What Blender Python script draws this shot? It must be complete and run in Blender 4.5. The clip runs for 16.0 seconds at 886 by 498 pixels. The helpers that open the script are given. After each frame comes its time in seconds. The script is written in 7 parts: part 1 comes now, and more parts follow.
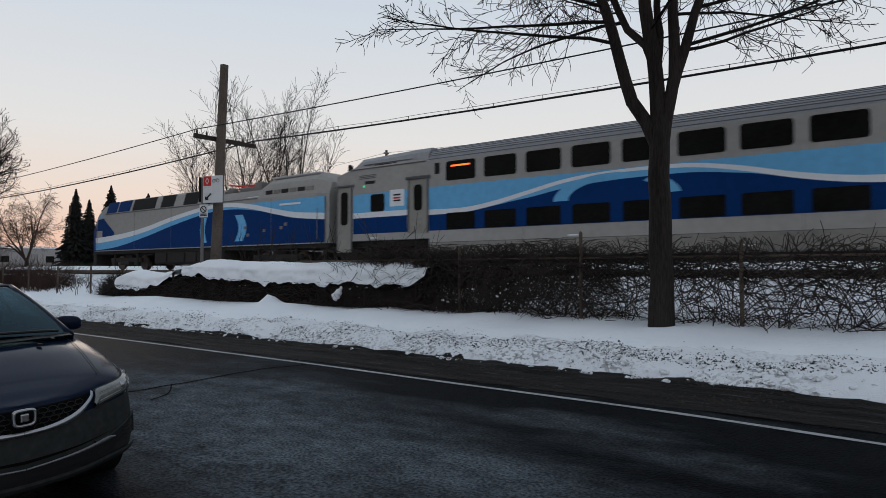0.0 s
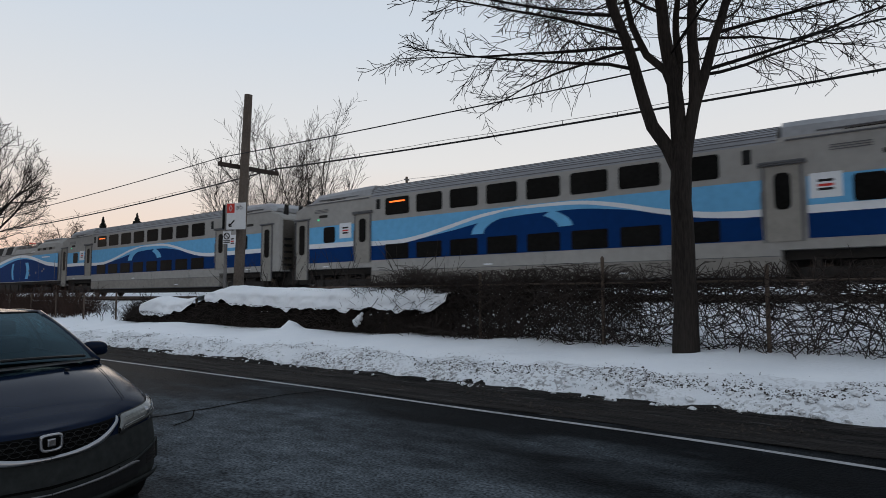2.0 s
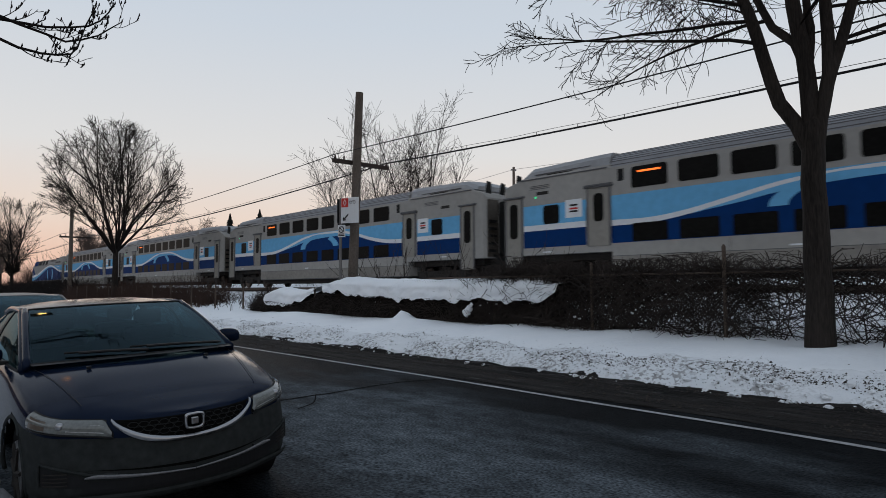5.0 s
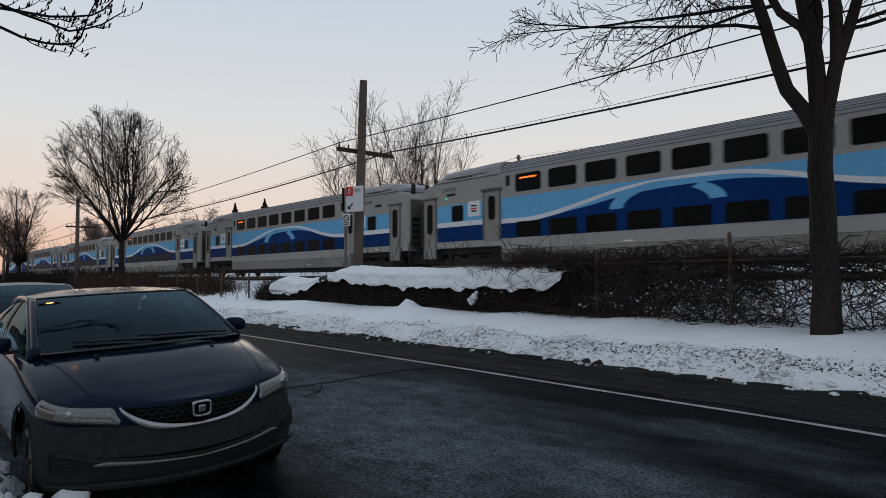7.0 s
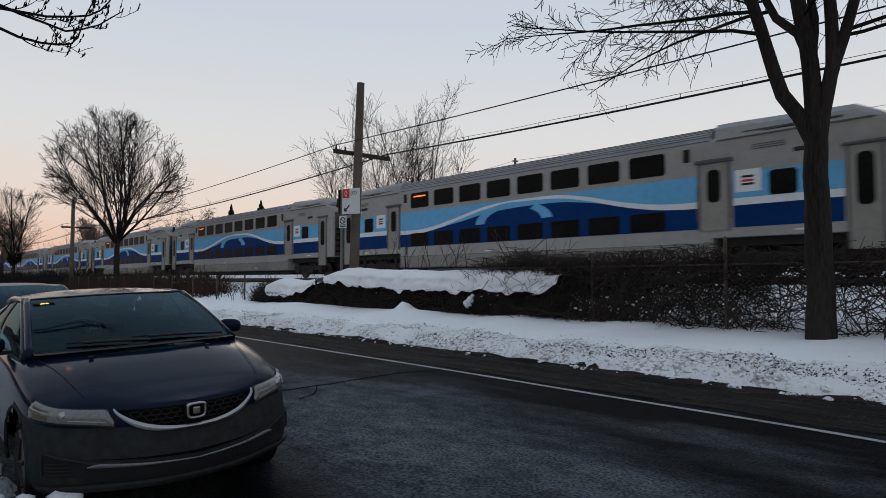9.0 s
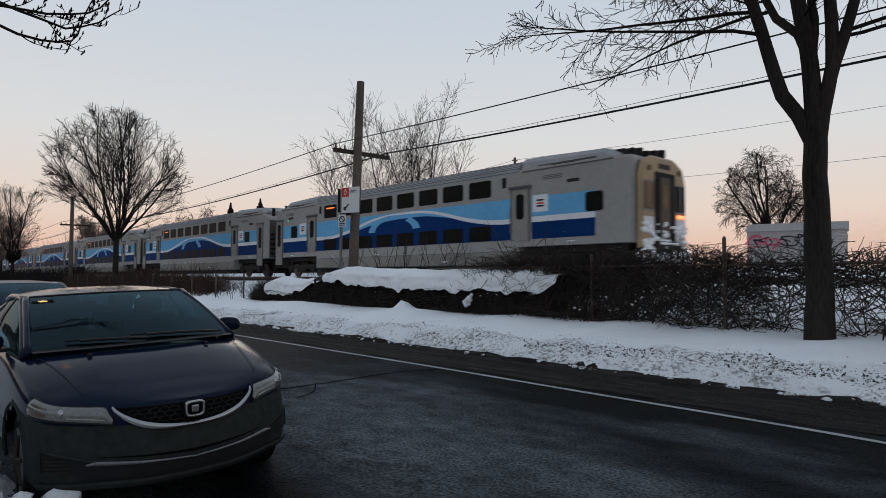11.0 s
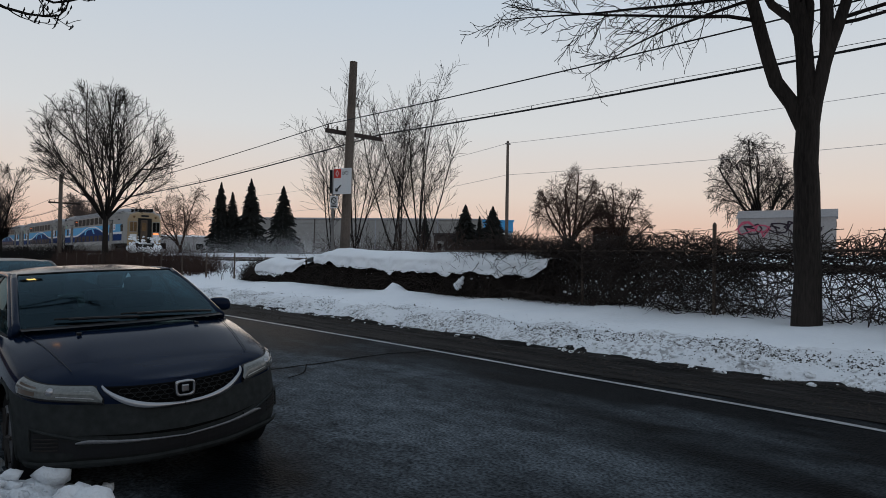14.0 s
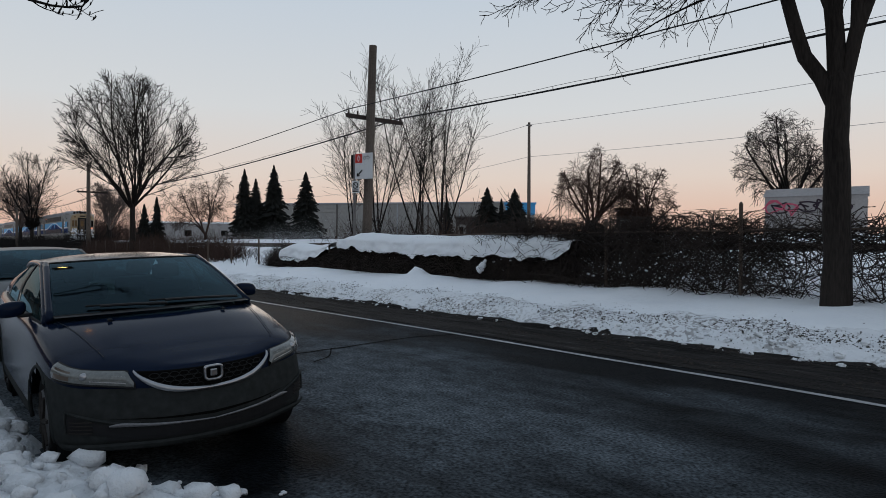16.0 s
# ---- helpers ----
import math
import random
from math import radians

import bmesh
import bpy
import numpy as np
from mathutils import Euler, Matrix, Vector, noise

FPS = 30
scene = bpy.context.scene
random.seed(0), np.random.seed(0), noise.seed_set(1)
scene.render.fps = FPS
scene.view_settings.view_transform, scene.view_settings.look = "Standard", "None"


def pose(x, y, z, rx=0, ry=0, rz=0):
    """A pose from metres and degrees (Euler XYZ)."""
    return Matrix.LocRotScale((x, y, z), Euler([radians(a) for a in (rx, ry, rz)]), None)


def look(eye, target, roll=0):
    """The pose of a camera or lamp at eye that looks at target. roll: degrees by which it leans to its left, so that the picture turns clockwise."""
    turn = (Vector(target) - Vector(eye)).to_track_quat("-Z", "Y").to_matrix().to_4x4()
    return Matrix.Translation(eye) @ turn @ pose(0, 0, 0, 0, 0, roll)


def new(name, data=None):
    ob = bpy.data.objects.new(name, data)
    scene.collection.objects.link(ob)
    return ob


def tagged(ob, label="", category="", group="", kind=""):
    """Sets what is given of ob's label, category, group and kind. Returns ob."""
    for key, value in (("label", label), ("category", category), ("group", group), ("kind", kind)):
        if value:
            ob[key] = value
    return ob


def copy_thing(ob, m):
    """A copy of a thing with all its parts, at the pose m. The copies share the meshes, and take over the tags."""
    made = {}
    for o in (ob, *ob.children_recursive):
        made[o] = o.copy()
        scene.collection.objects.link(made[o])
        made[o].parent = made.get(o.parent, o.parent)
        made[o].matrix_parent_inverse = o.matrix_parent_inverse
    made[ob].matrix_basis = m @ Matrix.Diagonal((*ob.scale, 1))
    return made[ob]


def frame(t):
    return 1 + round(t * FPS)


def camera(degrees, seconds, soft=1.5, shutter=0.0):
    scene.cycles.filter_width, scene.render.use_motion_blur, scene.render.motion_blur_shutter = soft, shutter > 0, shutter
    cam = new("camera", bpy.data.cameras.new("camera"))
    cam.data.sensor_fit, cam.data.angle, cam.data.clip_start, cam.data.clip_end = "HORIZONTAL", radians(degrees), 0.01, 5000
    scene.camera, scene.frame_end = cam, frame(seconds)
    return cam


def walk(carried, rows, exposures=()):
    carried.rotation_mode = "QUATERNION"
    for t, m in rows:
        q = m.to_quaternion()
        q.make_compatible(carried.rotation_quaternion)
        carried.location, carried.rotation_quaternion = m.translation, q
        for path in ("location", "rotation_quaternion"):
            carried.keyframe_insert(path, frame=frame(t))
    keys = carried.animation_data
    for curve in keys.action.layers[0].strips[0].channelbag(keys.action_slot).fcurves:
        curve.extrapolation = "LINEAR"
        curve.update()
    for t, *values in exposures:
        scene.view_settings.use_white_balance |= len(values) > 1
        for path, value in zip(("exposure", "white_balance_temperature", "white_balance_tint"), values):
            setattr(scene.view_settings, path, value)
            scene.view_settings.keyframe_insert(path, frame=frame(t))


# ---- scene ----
cam = camera(69.2, 16.0, soft=0.8, shutter=0.25)
walk(cam, [
    (0.0, pose(0.018, 0.040, 1.462, 91.96, -0.04, 36.95)),
    (0.5, pose(0.018, 0.040, 1.462, 92.50, 0.04, 37.36)),
    (1.0, pose(0.018, 0.040, 1.462, 93.46, 0.05, 37.89)),
    (1.5, pose(0.018, 0.040, 1.462, 94.17, -0.20, 38.07)),
    (2.0, pose(0.013, 0.028, 1.458, 94.25, 0.07, 38.75)),
    (2.5, pose(0.006, 0.014, 1.454, 93.96, -0.19, 40.07)),
    (3.0, pose(0, 0, 1.45, 93.53, 0.12, 44.68)),
    (3.5, pose(0, 0, 1.45, 93.64, -0.14, 47.19)),
    (4.0, pose(0, 0, 1.45, 93.97, -0.12, 47.75)),
    (4.5, pose(0, 0, 1.45, 93.77, 0.05, 48.05)),
    (7.0, pose(0, 0, 1.45, 92.43, 0.33, 48.79)),
    (7.5, pose(0, 0, 1.45, 92.24, 0.33, 47.61)),
    (8.0, pose(0, 0, 1.45, 92.67, 0.33, 48.29)),
    (8.5, pose(0, 0, 1.45, 92.60, -0.11, 48.57)),
    (9.0, pose(0, 0, 1.45, 92.68, 0.0, 48.44)),
    (11.5, pose(0, 0, 1.45, 92.56, -0.31, 48.41)),
    (12.0, pose(0, 0, 1.45, 92.27, -0.37, 48.57)),
    (12.5, pose(0, 0, 1.45, 91.80, -0.44, 48.40)),
    (13.0, pose(0, 0, 1.45, 91.54, -0.96, 47.93)),
    (13.5, pose(0, 0, 1.45, 91.71, -0.92, 47.51)),
    (14.0, pose(0, 0, 1.45, 91.07, -0.89, 47.60)),
    (14.5, pose(0, 0, 1.45, 90.42, -0.54, 47.62)),
    (15.0, pose(0, 0, 1.45, 89.49, 0.04, 48.96)),
    (15.5, pose(0, 0, 1.45, 89.52, -0.07, 49.24)),
    (16.0, pose(0, 0, 1.45, 89.58, -0.17, 49.58)),
], exposures=[(0.0, 0.10, 6700, 10), (1.0, 0.18, 6700, 10), (3.0, 0.06, 6680, 10), (9.0, 0.02, 6650, 10), (12.5, -0.04, 6540, 9), (16.0, -0.09, 6400, 8)])

# ---- light: clear sky just after sunset ----
world = bpy.data.worlds.new("dusk_sky")
scene.world = world
world.use_nodes = True
wn, wl = world.node_tree.nodes, world.node_tree.links
wn.clear()
w_out = wn.new("ShaderNodeOutputWorld")
w_bg = wn.new("ShaderNodeBackground")
w_tc = wn.new("ShaderNodeTexCoord")
w_sep = wn.new("ShaderNodeSeparateXYZ")
w_ramp = wn.new("ShaderNodeValToRGB")
wl.new(w_tc.outputs["Generated"], w_sep.inputs[0])
wl.new(w_sep.outputs["Z"], w_ramp.inputs[0])
wl.new(w_ramp.outputs[0], w_bg.inputs[0])
wl.new(w_bg.outputs[0], w_out.inputs[0])
w_bg.inputs[1].default_value = 1.0
SKY = [(0.0, (0.76, 0.46, 0.37)), (0.045, (0.80, 0.55, 0.44)), (0.10, (0.80, 0.67, 0.59)), (0.20, (0.71, 0.715, 0.725)),
       (0.38, (0.57, 0.64, 0.73)), (0.7, (0.44, 0.52, 0.63)), (1.0, (0.36, 0.44, 0.55))]
els = w_ramp.color_ramp.elements
els[0].position, els[1].position = 0.0, 1.0
for pos, c in SKY[1:-1]:
    els.new(pos)
for el, (pos, c) in zip(els, SKY):
    el.position, el.color = pos, (*c, 1)

sun = new("sun", bpy.data.lights.new("sun", "SUN"))
sun.data.energy, sun.data.angle, sun.data.color = 0.2, radians(25), (1.0, 0.82, 0.68)
sun.matrix_basis = look((-60, 26, 7), (0, 0, 0))


# ---- materials ----
def mat(name, base, rough=0.7, metal=0.0, var=0.25, scale=6.0, bump=0.0, bscale=60.0, second=None, coat=0.0, spec=0.2, grain=1.0):
    """A plain surface with two scales of colour change, and fine relief."""
    m = bpy.data.materials.new(name)
    m.use_nodes = True
    n, l = m.node_tree.nodes, m.node_tree.links
    b = n["Principled BSDF"]
    b.inputs["Roughness"].default_value, b.inputs["Metallic"].default_value = rough, metal
    b.inputs["Coat Weight"].default_value, b.inputs["Specular IOR Level"].default_value = coat, spec
    tc = n.new("ShaderNodeTexCoord")
    along = n.new("ShaderNodeMapping")
    along.inputs["Scale"].default_value = (1, 1, grain)
    l.new(tc.outputs["Object"], along.inputs["Vector"])
    big, fine = n.new("ShaderNodeTexNoise"), n.new("ShaderNodeTexNoise")
    big.inputs["Scale"].default_value, big.inputs["Detail"].default_value = scale * 0.2, 5
    fine.inputs["Scale"].default_value, fine.inputs["Detail"].default_value = scale * 4, 6
    mix = n.new("ShaderNodeMix")
    mix.data_type = "RGBA"
    dark = second or tuple(c * (1 - var) for c in base)
    lite = tuple(min(1, c * (1 + var * 0.6)) for c in base)
    mix.inputs["A"].default_value, mix.inputs["B"].default_value = (*dark, 1), (*lite, 1)
    add = n.new("ShaderNodeMath")
    add.operation = "ADD"
    half = n.new("ShaderNodeMath")
    half.operation = "MULTIPLY"
    half.inputs[1].default_value = 0.5
    for t in (big, fine):
        l.new(along.outputs["Vector"], t.inputs["Vector"])
    l.new(big.outputs["Fac"], add.inputs[0])
    l.new(fine.outputs["Fac"], add.inputs[1])
    l.new(add.outputs[0], half.inputs[0])
    rng_ = n.new("ShaderNodeMapRange")
    rng_.inputs["From Min"].default_value, rng_.inputs["From Max"].default_value = 0.3, 0.7
    l.new(half.outputs[0], rng_.inputs["Value"])
    l.new(rng_.outputs["Result"], mix.inputs["Factor"])
    l.new(mix.outputs["Result"], b.inputs["Base Color"])
    if bump:
        bn, bu = n.new("ShaderNodeTexNoise"), n.new("ShaderNodeBump")
        bn.inputs["Scale"].default_value, bn.inputs["Detail"].default_value = bscale, 6
        bu.inputs["Strength"].default_value, bu.inputs["Distance"].default_value = min(1, bump), 0.02
        l.new(along.outputs["Vector"], bn.inputs["Vector"])
        l.new(bn.outputs["Fac"], bu.inputs["Height"])
        l.new(bu.outputs["Normal"], b.inputs["Normal"])
    return m


def glow(name, colour, strength):
    m = bpy.data.materials.new(name)
    m.use_nodes = True
    b = m.node_tree.nodes["Principled BSDF"]
    b.inputs["Base Color"].default_value = (*colour, 1)
    b.inputs["Emission Color"].default_value, b.inputs["Emission Strength"].default_value = (*colour, 1), strength
    return m


def car_glass():
    """Tinted car glass: see-through, with a mirror sheen."""
    m = bpy.data.materials.new("tinted_car_glass")
    m.use_nodes = True
    n, l = m.node_tree.nodes, m.node_tree.links
    n.clear()
    o, mix, tr, gl, fr, k = (n.new("ShaderNode" + t) for t in ("OutputMaterial", "MixShader", "BsdfTransparent", "BsdfGlossy", "Fresnel", "Math"))
    tr.inputs["Color"].default_value = (0.11, 0.19, 0.215, 1)
    gl.inputs["Color"].default_value, gl.inputs["Roughness"].default_value = (0.55, 0.84, 1.0, 1), 0.03
    fr.inputs["IOR"].default_value = 1.5
    k.operation, k.inputs[1].default_value = "MULTIPLY", 0.42
    l.new(fr.outputs[0], k.inputs[0])
    l.new(k.outputs[0], mix.inputs[0])
    l.new(tr.outputs[0], mix.inputs[1])
    l.new(gl.outputs[0], mix.inputs[2])
    l.new(mix.outputs[0], o.inputs[0])
    return m


def asphalt_mat():
    """Damp, patched asphalt: darker and glossier where it is wet, pale salt streaks where it has dried; the pale tone
    also holds painted sky sheen.
    """
    m = bpy.data.materials.new("damp_asphalt")
    m.use_nodes = True
    n, l = m.node_tree.nodes, m.node_tree.links
    b = n["Principled BSDF"]
    tc = n.new("ShaderNodeTexCoord")
    mp = n.new("ShaderNodeMapping")
    mp.inputs["Scale"].default_value = (0.22, 0.62, 1)
    wet, grain, salt = (n.new("ShaderNodeTexNoise") for _ in range(3))
    wet.inputs["Scale"].default_value, wet.inputs["Detail"].default_value = 1.1, 7
    grain.inputs["Scale"].default_value, grain.inputs["Detail"].default_value = 38, 6
    salt.inputs["Scale"].default_value, salt.inputs["Detail"].default_value = 9, 8
    l.new(tc.outputs["Object"], mp.inputs["Vector"])
    l.new(mp.outputs["Vector"], wet.inputs["Vector"])
    l.new(tc.outputs["Object"], grain.inputs["Vector"])
    l.new(tc.outputs["Object"], salt.inputs["Vector"])
    # outer lane stays wet and dark; near end painted darker for its weaker sheen
    sep = n.new("ShaderNodeSeparateXYZ")
    l.new(tc.outputs["Object"], sep.inputs[0])
    lane, sheen_fall, s1, s2 = n.new("ShaderNodeMapRange"), n.new("ShaderNodeMapRange"), n.new("ShaderNodeMath"), n.new("ShaderNodeMath")
    lane.inputs["From Min"].default_value, lane.inputs["From Max"].default_value, lane.inputs["To Max"].default_value = 4.3, 5.6, -0.15
    sheen_fall.inputs["From Min"].default_value, sheen_fall.inputs["From Max"].default_value, sheen_fall.inputs["To Max"].default_value = -2.6, 0.0, -0.16
    l.new(sep.outputs["Y"], lane.inputs["Value"])
    l.new(sep.outputs["X"], sheen_fall.inputs["Value"])
    l.new(wet.outputs["Fac"], s1.inputs[0])
    l.new(lane.outputs["Result"], s1.inputs[1])
    l.new(s1.outputs[0], s2.inputs[0])
    l.new(sheen_fall.outputs["Result"], s2.inputs[1])
    # kerbside meltwater and the shade under the parked car's front, painted as one darkening
    away, wet_shade, s3 = n.new("ShaderNodeVectorMath"), n.new("ShaderNodeMapRange"), n.new("ShaderNodeMath")
    away.operation, away.inputs[1].default_value = "DISTANCE", (-3.8, 1.45, 0)
    wet_shade.inputs["From Min"].default_value, wet_shade.inputs["From Max"].default_value = 0.3, 0.95
    wet_shade.inputs["To Min"].default_value, wet_shade.inputs["To Max"].default_value = -0.14, 0.0
    l.new(tc.outputs["Object"], away.inputs[0])
    l.new(away.outputs["Value"], wet_shade.inputs["Value"])
    l.new(s2.outputs[0], s3.inputs[0])
    l.new(wet_shade.outputs["Result"], s3.inputs[1])
    ramp = n.new("ShaderNodeMapRange")
    ramp.inputs["From Min"].default_value, ramp.inputs["From Max"].default_value = 0.31, 0.58
    l.new(s3.outputs[0], ramp.inputs["Value"])
    dry_sheen = n.new("ShaderNodeMix")
    dry_sheen.data_type = "RGBA"
    dry_sheen.inputs["A"].default_value, dry_sheen.inputs["B"].default_value = (0.0036, 0.0043, 0.0052, 1), (0.066, 0.076, 0.085, 1)
    l.new(ramp.outputs["Result"], dry_sheen.inputs["Factor"])
    gm = n.new("ShaderNodeMix")
    gm.data_type, gm.blend_type = "RGBA", "MULTIPLY"
    gm.inputs["Factor"].default_value = 0.7
    gr = n.new("ShaderNodeValToRGB")
    gr.color_ramp.elements[0].position, gr.color_ramp.elements[1].position = 0.35, 0.65
    gr.color_ramp.elements[0].color, gr.color_ramp.elements[1].color = (0.25, 0.25, 0.25, 1), (2.2, 2.2, 2.2, 1)
    l.new(grain.outputs["Fac"], gr.inputs[0])
    l.new(dry_sheen.outputs["Result"], gm.inputs["A"])
    l.new(gr.outputs[0], gm.inputs["B"])
    # streaks and patches worn along the lanes
    mm, mid, ms = n.new("ShaderNodeMapping"), n.new("ShaderNodeTexNoise"), n.new("ShaderNodeValToRGB")
    mm.inputs["Scale"].default_value = (1.3, 1.7, 1)
    mid.inputs["Scale"].default_value, mid.inputs["Detail"].default_value, mid.inputs["Roughness"].default_value = 2.0, 10, 0.78
    ms.color_ramp.elements[0].position, ms.color_ramp.elements[1].position = 0.38, 0.64
    ms.color_ramp.elements[0].color, ms.color_ramp.elements[1].color = (0.5, 0.5, 0.5, 1), (1.7, 1.7, 1.7, 1)
    l.new(tc.outputs["Object"], mm.inputs["Vector"])
    l.new(mm.outputs["Vector"], mid.inputs["Vector"])
    l.new(mid.outputs["Fac"], ms.inputs[0])
    g2 = n.new("ShaderNodeMix")
    g2.data_type, g2.blend_type = "RGBA", "MULTIPLY"
    g2.inputs["Factor"].default_value = 0.8
    l.new(gm.outputs["Result"], g2.inputs["A"])
    l.new(ms.outputs[0], g2.inputs["B"])
    gm = g2
    sm = n.new("ShaderNodeMix")
    sm.data_type = "RGBA"
    sr = n.new("ShaderNodeMapRange")
    sr.inputs["From Min"].default_value, sr.inputs["From Max"].default_value, sr.inputs["To Max"].default_value = 0.56, 0.8, 0.5
    l.new(salt.outputs["Fac"], sr.inputs["Value"])
    crust = n.new("ShaderNodeMath")
    crust.operation = "MULTIPLY"
    l.new(sr.outputs["Result"], crust.inputs[0])
    l.new(ramp.outputs["Result"], crust.inputs[1])
    l.new(crust.outputs[0], sm.inputs["Factor"])
    l.new(gm.outputs["Result"], sm.inputs["A"])
    sm.inputs["B"].default_value = (0.08, 0.086, 0.092, 1)
    l.new(sm.outputs["Result"], b.inputs["Base Color"])
    rr = n.new("ShaderNodeMapRange")
    rr.inputs["To Min"].default_value, rr.inputs["To Max"].default_value = 0.5, 0.85
    l.new(ramp.outputs["Result"], rr.inputs["Value"])
    l.new(rr.outputs["Result"], b.inputs["Roughness"])
    bu = n.new("ShaderNodeBump")
    bu.inputs["Strength"].default_value, bu.inputs["Distance"].default_value = 0.8, 0.016
    l.new(grain.outputs["Fac"], bu.inputs["Height"])
    l.new(bu.outputs["Normal"], b.inputs["Normal"])
    b.inputs["Specular IOR Level"].default_value = 0.013
    return m


def snow_mat(name, dirt, tone=1.0):
    """Old snow: faintly blue, grainy, with dark grit thrown up by the ploughs."""
    m = bpy.data.materials.new(name)
    m.use_nodes = True
    n, l = m.node_tree.nodes, m.node_tree.links
    b = n["Principled BSDF"]
    tc = n.new("ShaderNodeTexCoord")
    big, grit, zone, fine = (n.new("ShaderNodeTexNoise") for _ in range(4))
    for t, s, d in ((big, 1.3, 6), (grit, 16, 6), (zone, 0.9, 4), (fine, 45, 5)):
        t.inputs["Scale"].default_value, t.inputs["Detail"].default_value = s, d
        l.new(tc.outputs["Object"], t.inputs["Vector"])
    base = n.new("ShaderNodeMix")
    base.data_type = "RGBA"
    base.inputs["A"].default_value, base.inputs["B"].default_value = (0.78 * tone, 0.81 * tone, 0.85 * tone, 1), (0.90 * tone, 0.91 * tone, 0.92 * tone, 1)
    l.new(big.outputs["Fac"], base.inputs["Factor"])
    g = n.new("ShaderNodeMapRange")
    g.inputs["From Min"].default_value, g.inputs["From Max"].default_value = 0.50, 0.57
    l.new(grit.outputs["Fac"], g.inputs["Value"])
    z = n.new("ShaderNodeMapRange")
    z.inputs["From Min"].default_value, z.inputs["From Max"].default_value, z.inputs["To Max"].default_value = 0.42, 0.58, dirt
    l.new(zone.outputs["Fac"], z.inputs["Value"])
    mul = n.new("ShaderNodeMath")
    mul.operation = "MULTIPLY"
    l.new(g.outputs["Result"], mul.inputs[0])
    l.new(z.outputs["Result"], mul.inputs[1])
    mix = n.new("ShaderNodeMix")
    mix.data_type = "RGBA"
    mix.inputs["B"].default_value = (0.10, 0.085, 0.07, 1)
    l.new(mul.outputs[0], mix.inputs["Factor"])
    l.new(base.outputs["Result"], mix.inputs["A"])
    l.new(mix.outputs["Result"], b.inputs["Base Color"])
    b.inputs["Roughness"].default_value = 0.75
    bu = n.new("ShaderNodeBump")
    bu.inputs["Strength"].default_value, bu.inputs["Distance"].default_value = 0.5, 0.03
    l.new(fine.outputs["Fac"], bu.inputs["Height"])
    l.new(bu.outputs["Normal"], b.inputs["Normal"])
    return m


def slush_mat():
    """Frozen mud drawn out along the road, with grey icy ruts and old salt."""
    m = bpy.data.materials.new("muddy_shoulder")
    m.use_nodes = True
    n, l = m.node_tree.nodes, m.node_tree.links
    b = n["Principled BSDF"]
    tc = n.new("ShaderNodeTexCoord")
    last = None
    for scale, size, lo, hi, col in (((0.3, 3.5, 1), 1.6, 0.40, 0.66, (0.026, 0.022, 0.020, 1)), ((0.7, 6.0, 1), 2.2, 0.60, 0.72, (0.085, 0.082, 0.082, 1)), ((1, 1, 1), 22.0, 0.52, 0.70, (0.005, 0.0045, 0.004, 1))):
        mp, no, rg, mx = n.new("ShaderNodeMapping"), n.new("ShaderNodeTexNoise"), n.new("ShaderNodeMapRange"), n.new("ShaderNodeMix")
        mp.inputs["Scale"].default_value = scale
        no.inputs["Scale"].default_value, no.inputs["Detail"].default_value = size, 8
        rg.inputs["From Min"].default_value, rg.inputs["From Max"].default_value, rg.inputs["To Max"].default_value = lo, hi, 0.85
        mx.data_type = "RGBA"
        l.new(tc.outputs["Object"], mp.inputs["Vector"])
        l.new(mp.outputs["Vector"], no.inputs["Vector"])
        l.new(no.outputs["Fac"], rg.inputs["Value"])
        l.new(rg.outputs["Result"], mx.inputs["Factor"])
        mx.inputs["B"].default_value = col
        if last:
            l.new(last.outputs["Result"], mx.inputs["A"])
        else:
            mx.inputs["A"].default_value = (0.0065, 0.0055, 0.005, 1)
        last = mx
    l.new(last.outputs["Result"], b.inputs["Base Color"])
    bu = n.new("ShaderNodeBump")
    bu.inputs["Strength"].default_value, bu.inputs["Distance"].default_value = 1.0, 0.03
    l.new(no.outputs["Fac"], bu.inputs["Height"])
    l.new(bu.outputs["Normal"], b.inputs["Normal"])
    b.inputs["Roughness"].default_value, b.inputs["Specular IOR Level"].default_value = 0.8, 0.1
    return m


M_ASPHALT = asphalt_mat()
M_SNOW = snow_mat("clean_snow", 0.05)
M_SNOW_KERB = snow_mat("old_kerb_snow", 0.15, 0.74)
M_SNOW_DIRTY = snow_mat("gritty_snow", 0.6, 0.9)
M_SLUSH = slush_mat()
M_GRIT = mat("road_grit", (0.05, 0.042, 0.036), 0.9, var=0.5)
M_LINE = mat("worn_white_line", (0.36, 0.36, 0.37), 0.6, var=0.5, scale=8)
M_CRACK = mat("tar_crack", (0.004, 0.004, 0.004), 0.95, spec=0.05)
M_BARK = mat("grey_bark", (0.029, 0.024, 0.021), 0.95, spec=0.15, var=0.75, scale=9, bump=1.0, bscale=26, grain=0.16)
M_TWIG = mat("dark_twig", (0.013, 0.0105, 0.0095), 0.9, var=0.3, spec=0.15)
M_TWIG_RED = mat("reddish_twig", (0.055, 0.034, 0.027), 0.9, var=0.4, spec=0.15)
# paler than near twigs: the haze of distance is put into the colour
M_HAZETWIG = mat("haze_paled_twig", (0.11, 0.085, 0.075), 0.9, var=0.3)
M_VINE = mat("vine_stem", (0.044, 0.035, 0.031), 0.9, var=0.6, spec=0.1)
M_BRUSH = mat("brown_brushwood", (0.050, 0.040, 0.035), 0.9, var=0.6, spec=0.1)
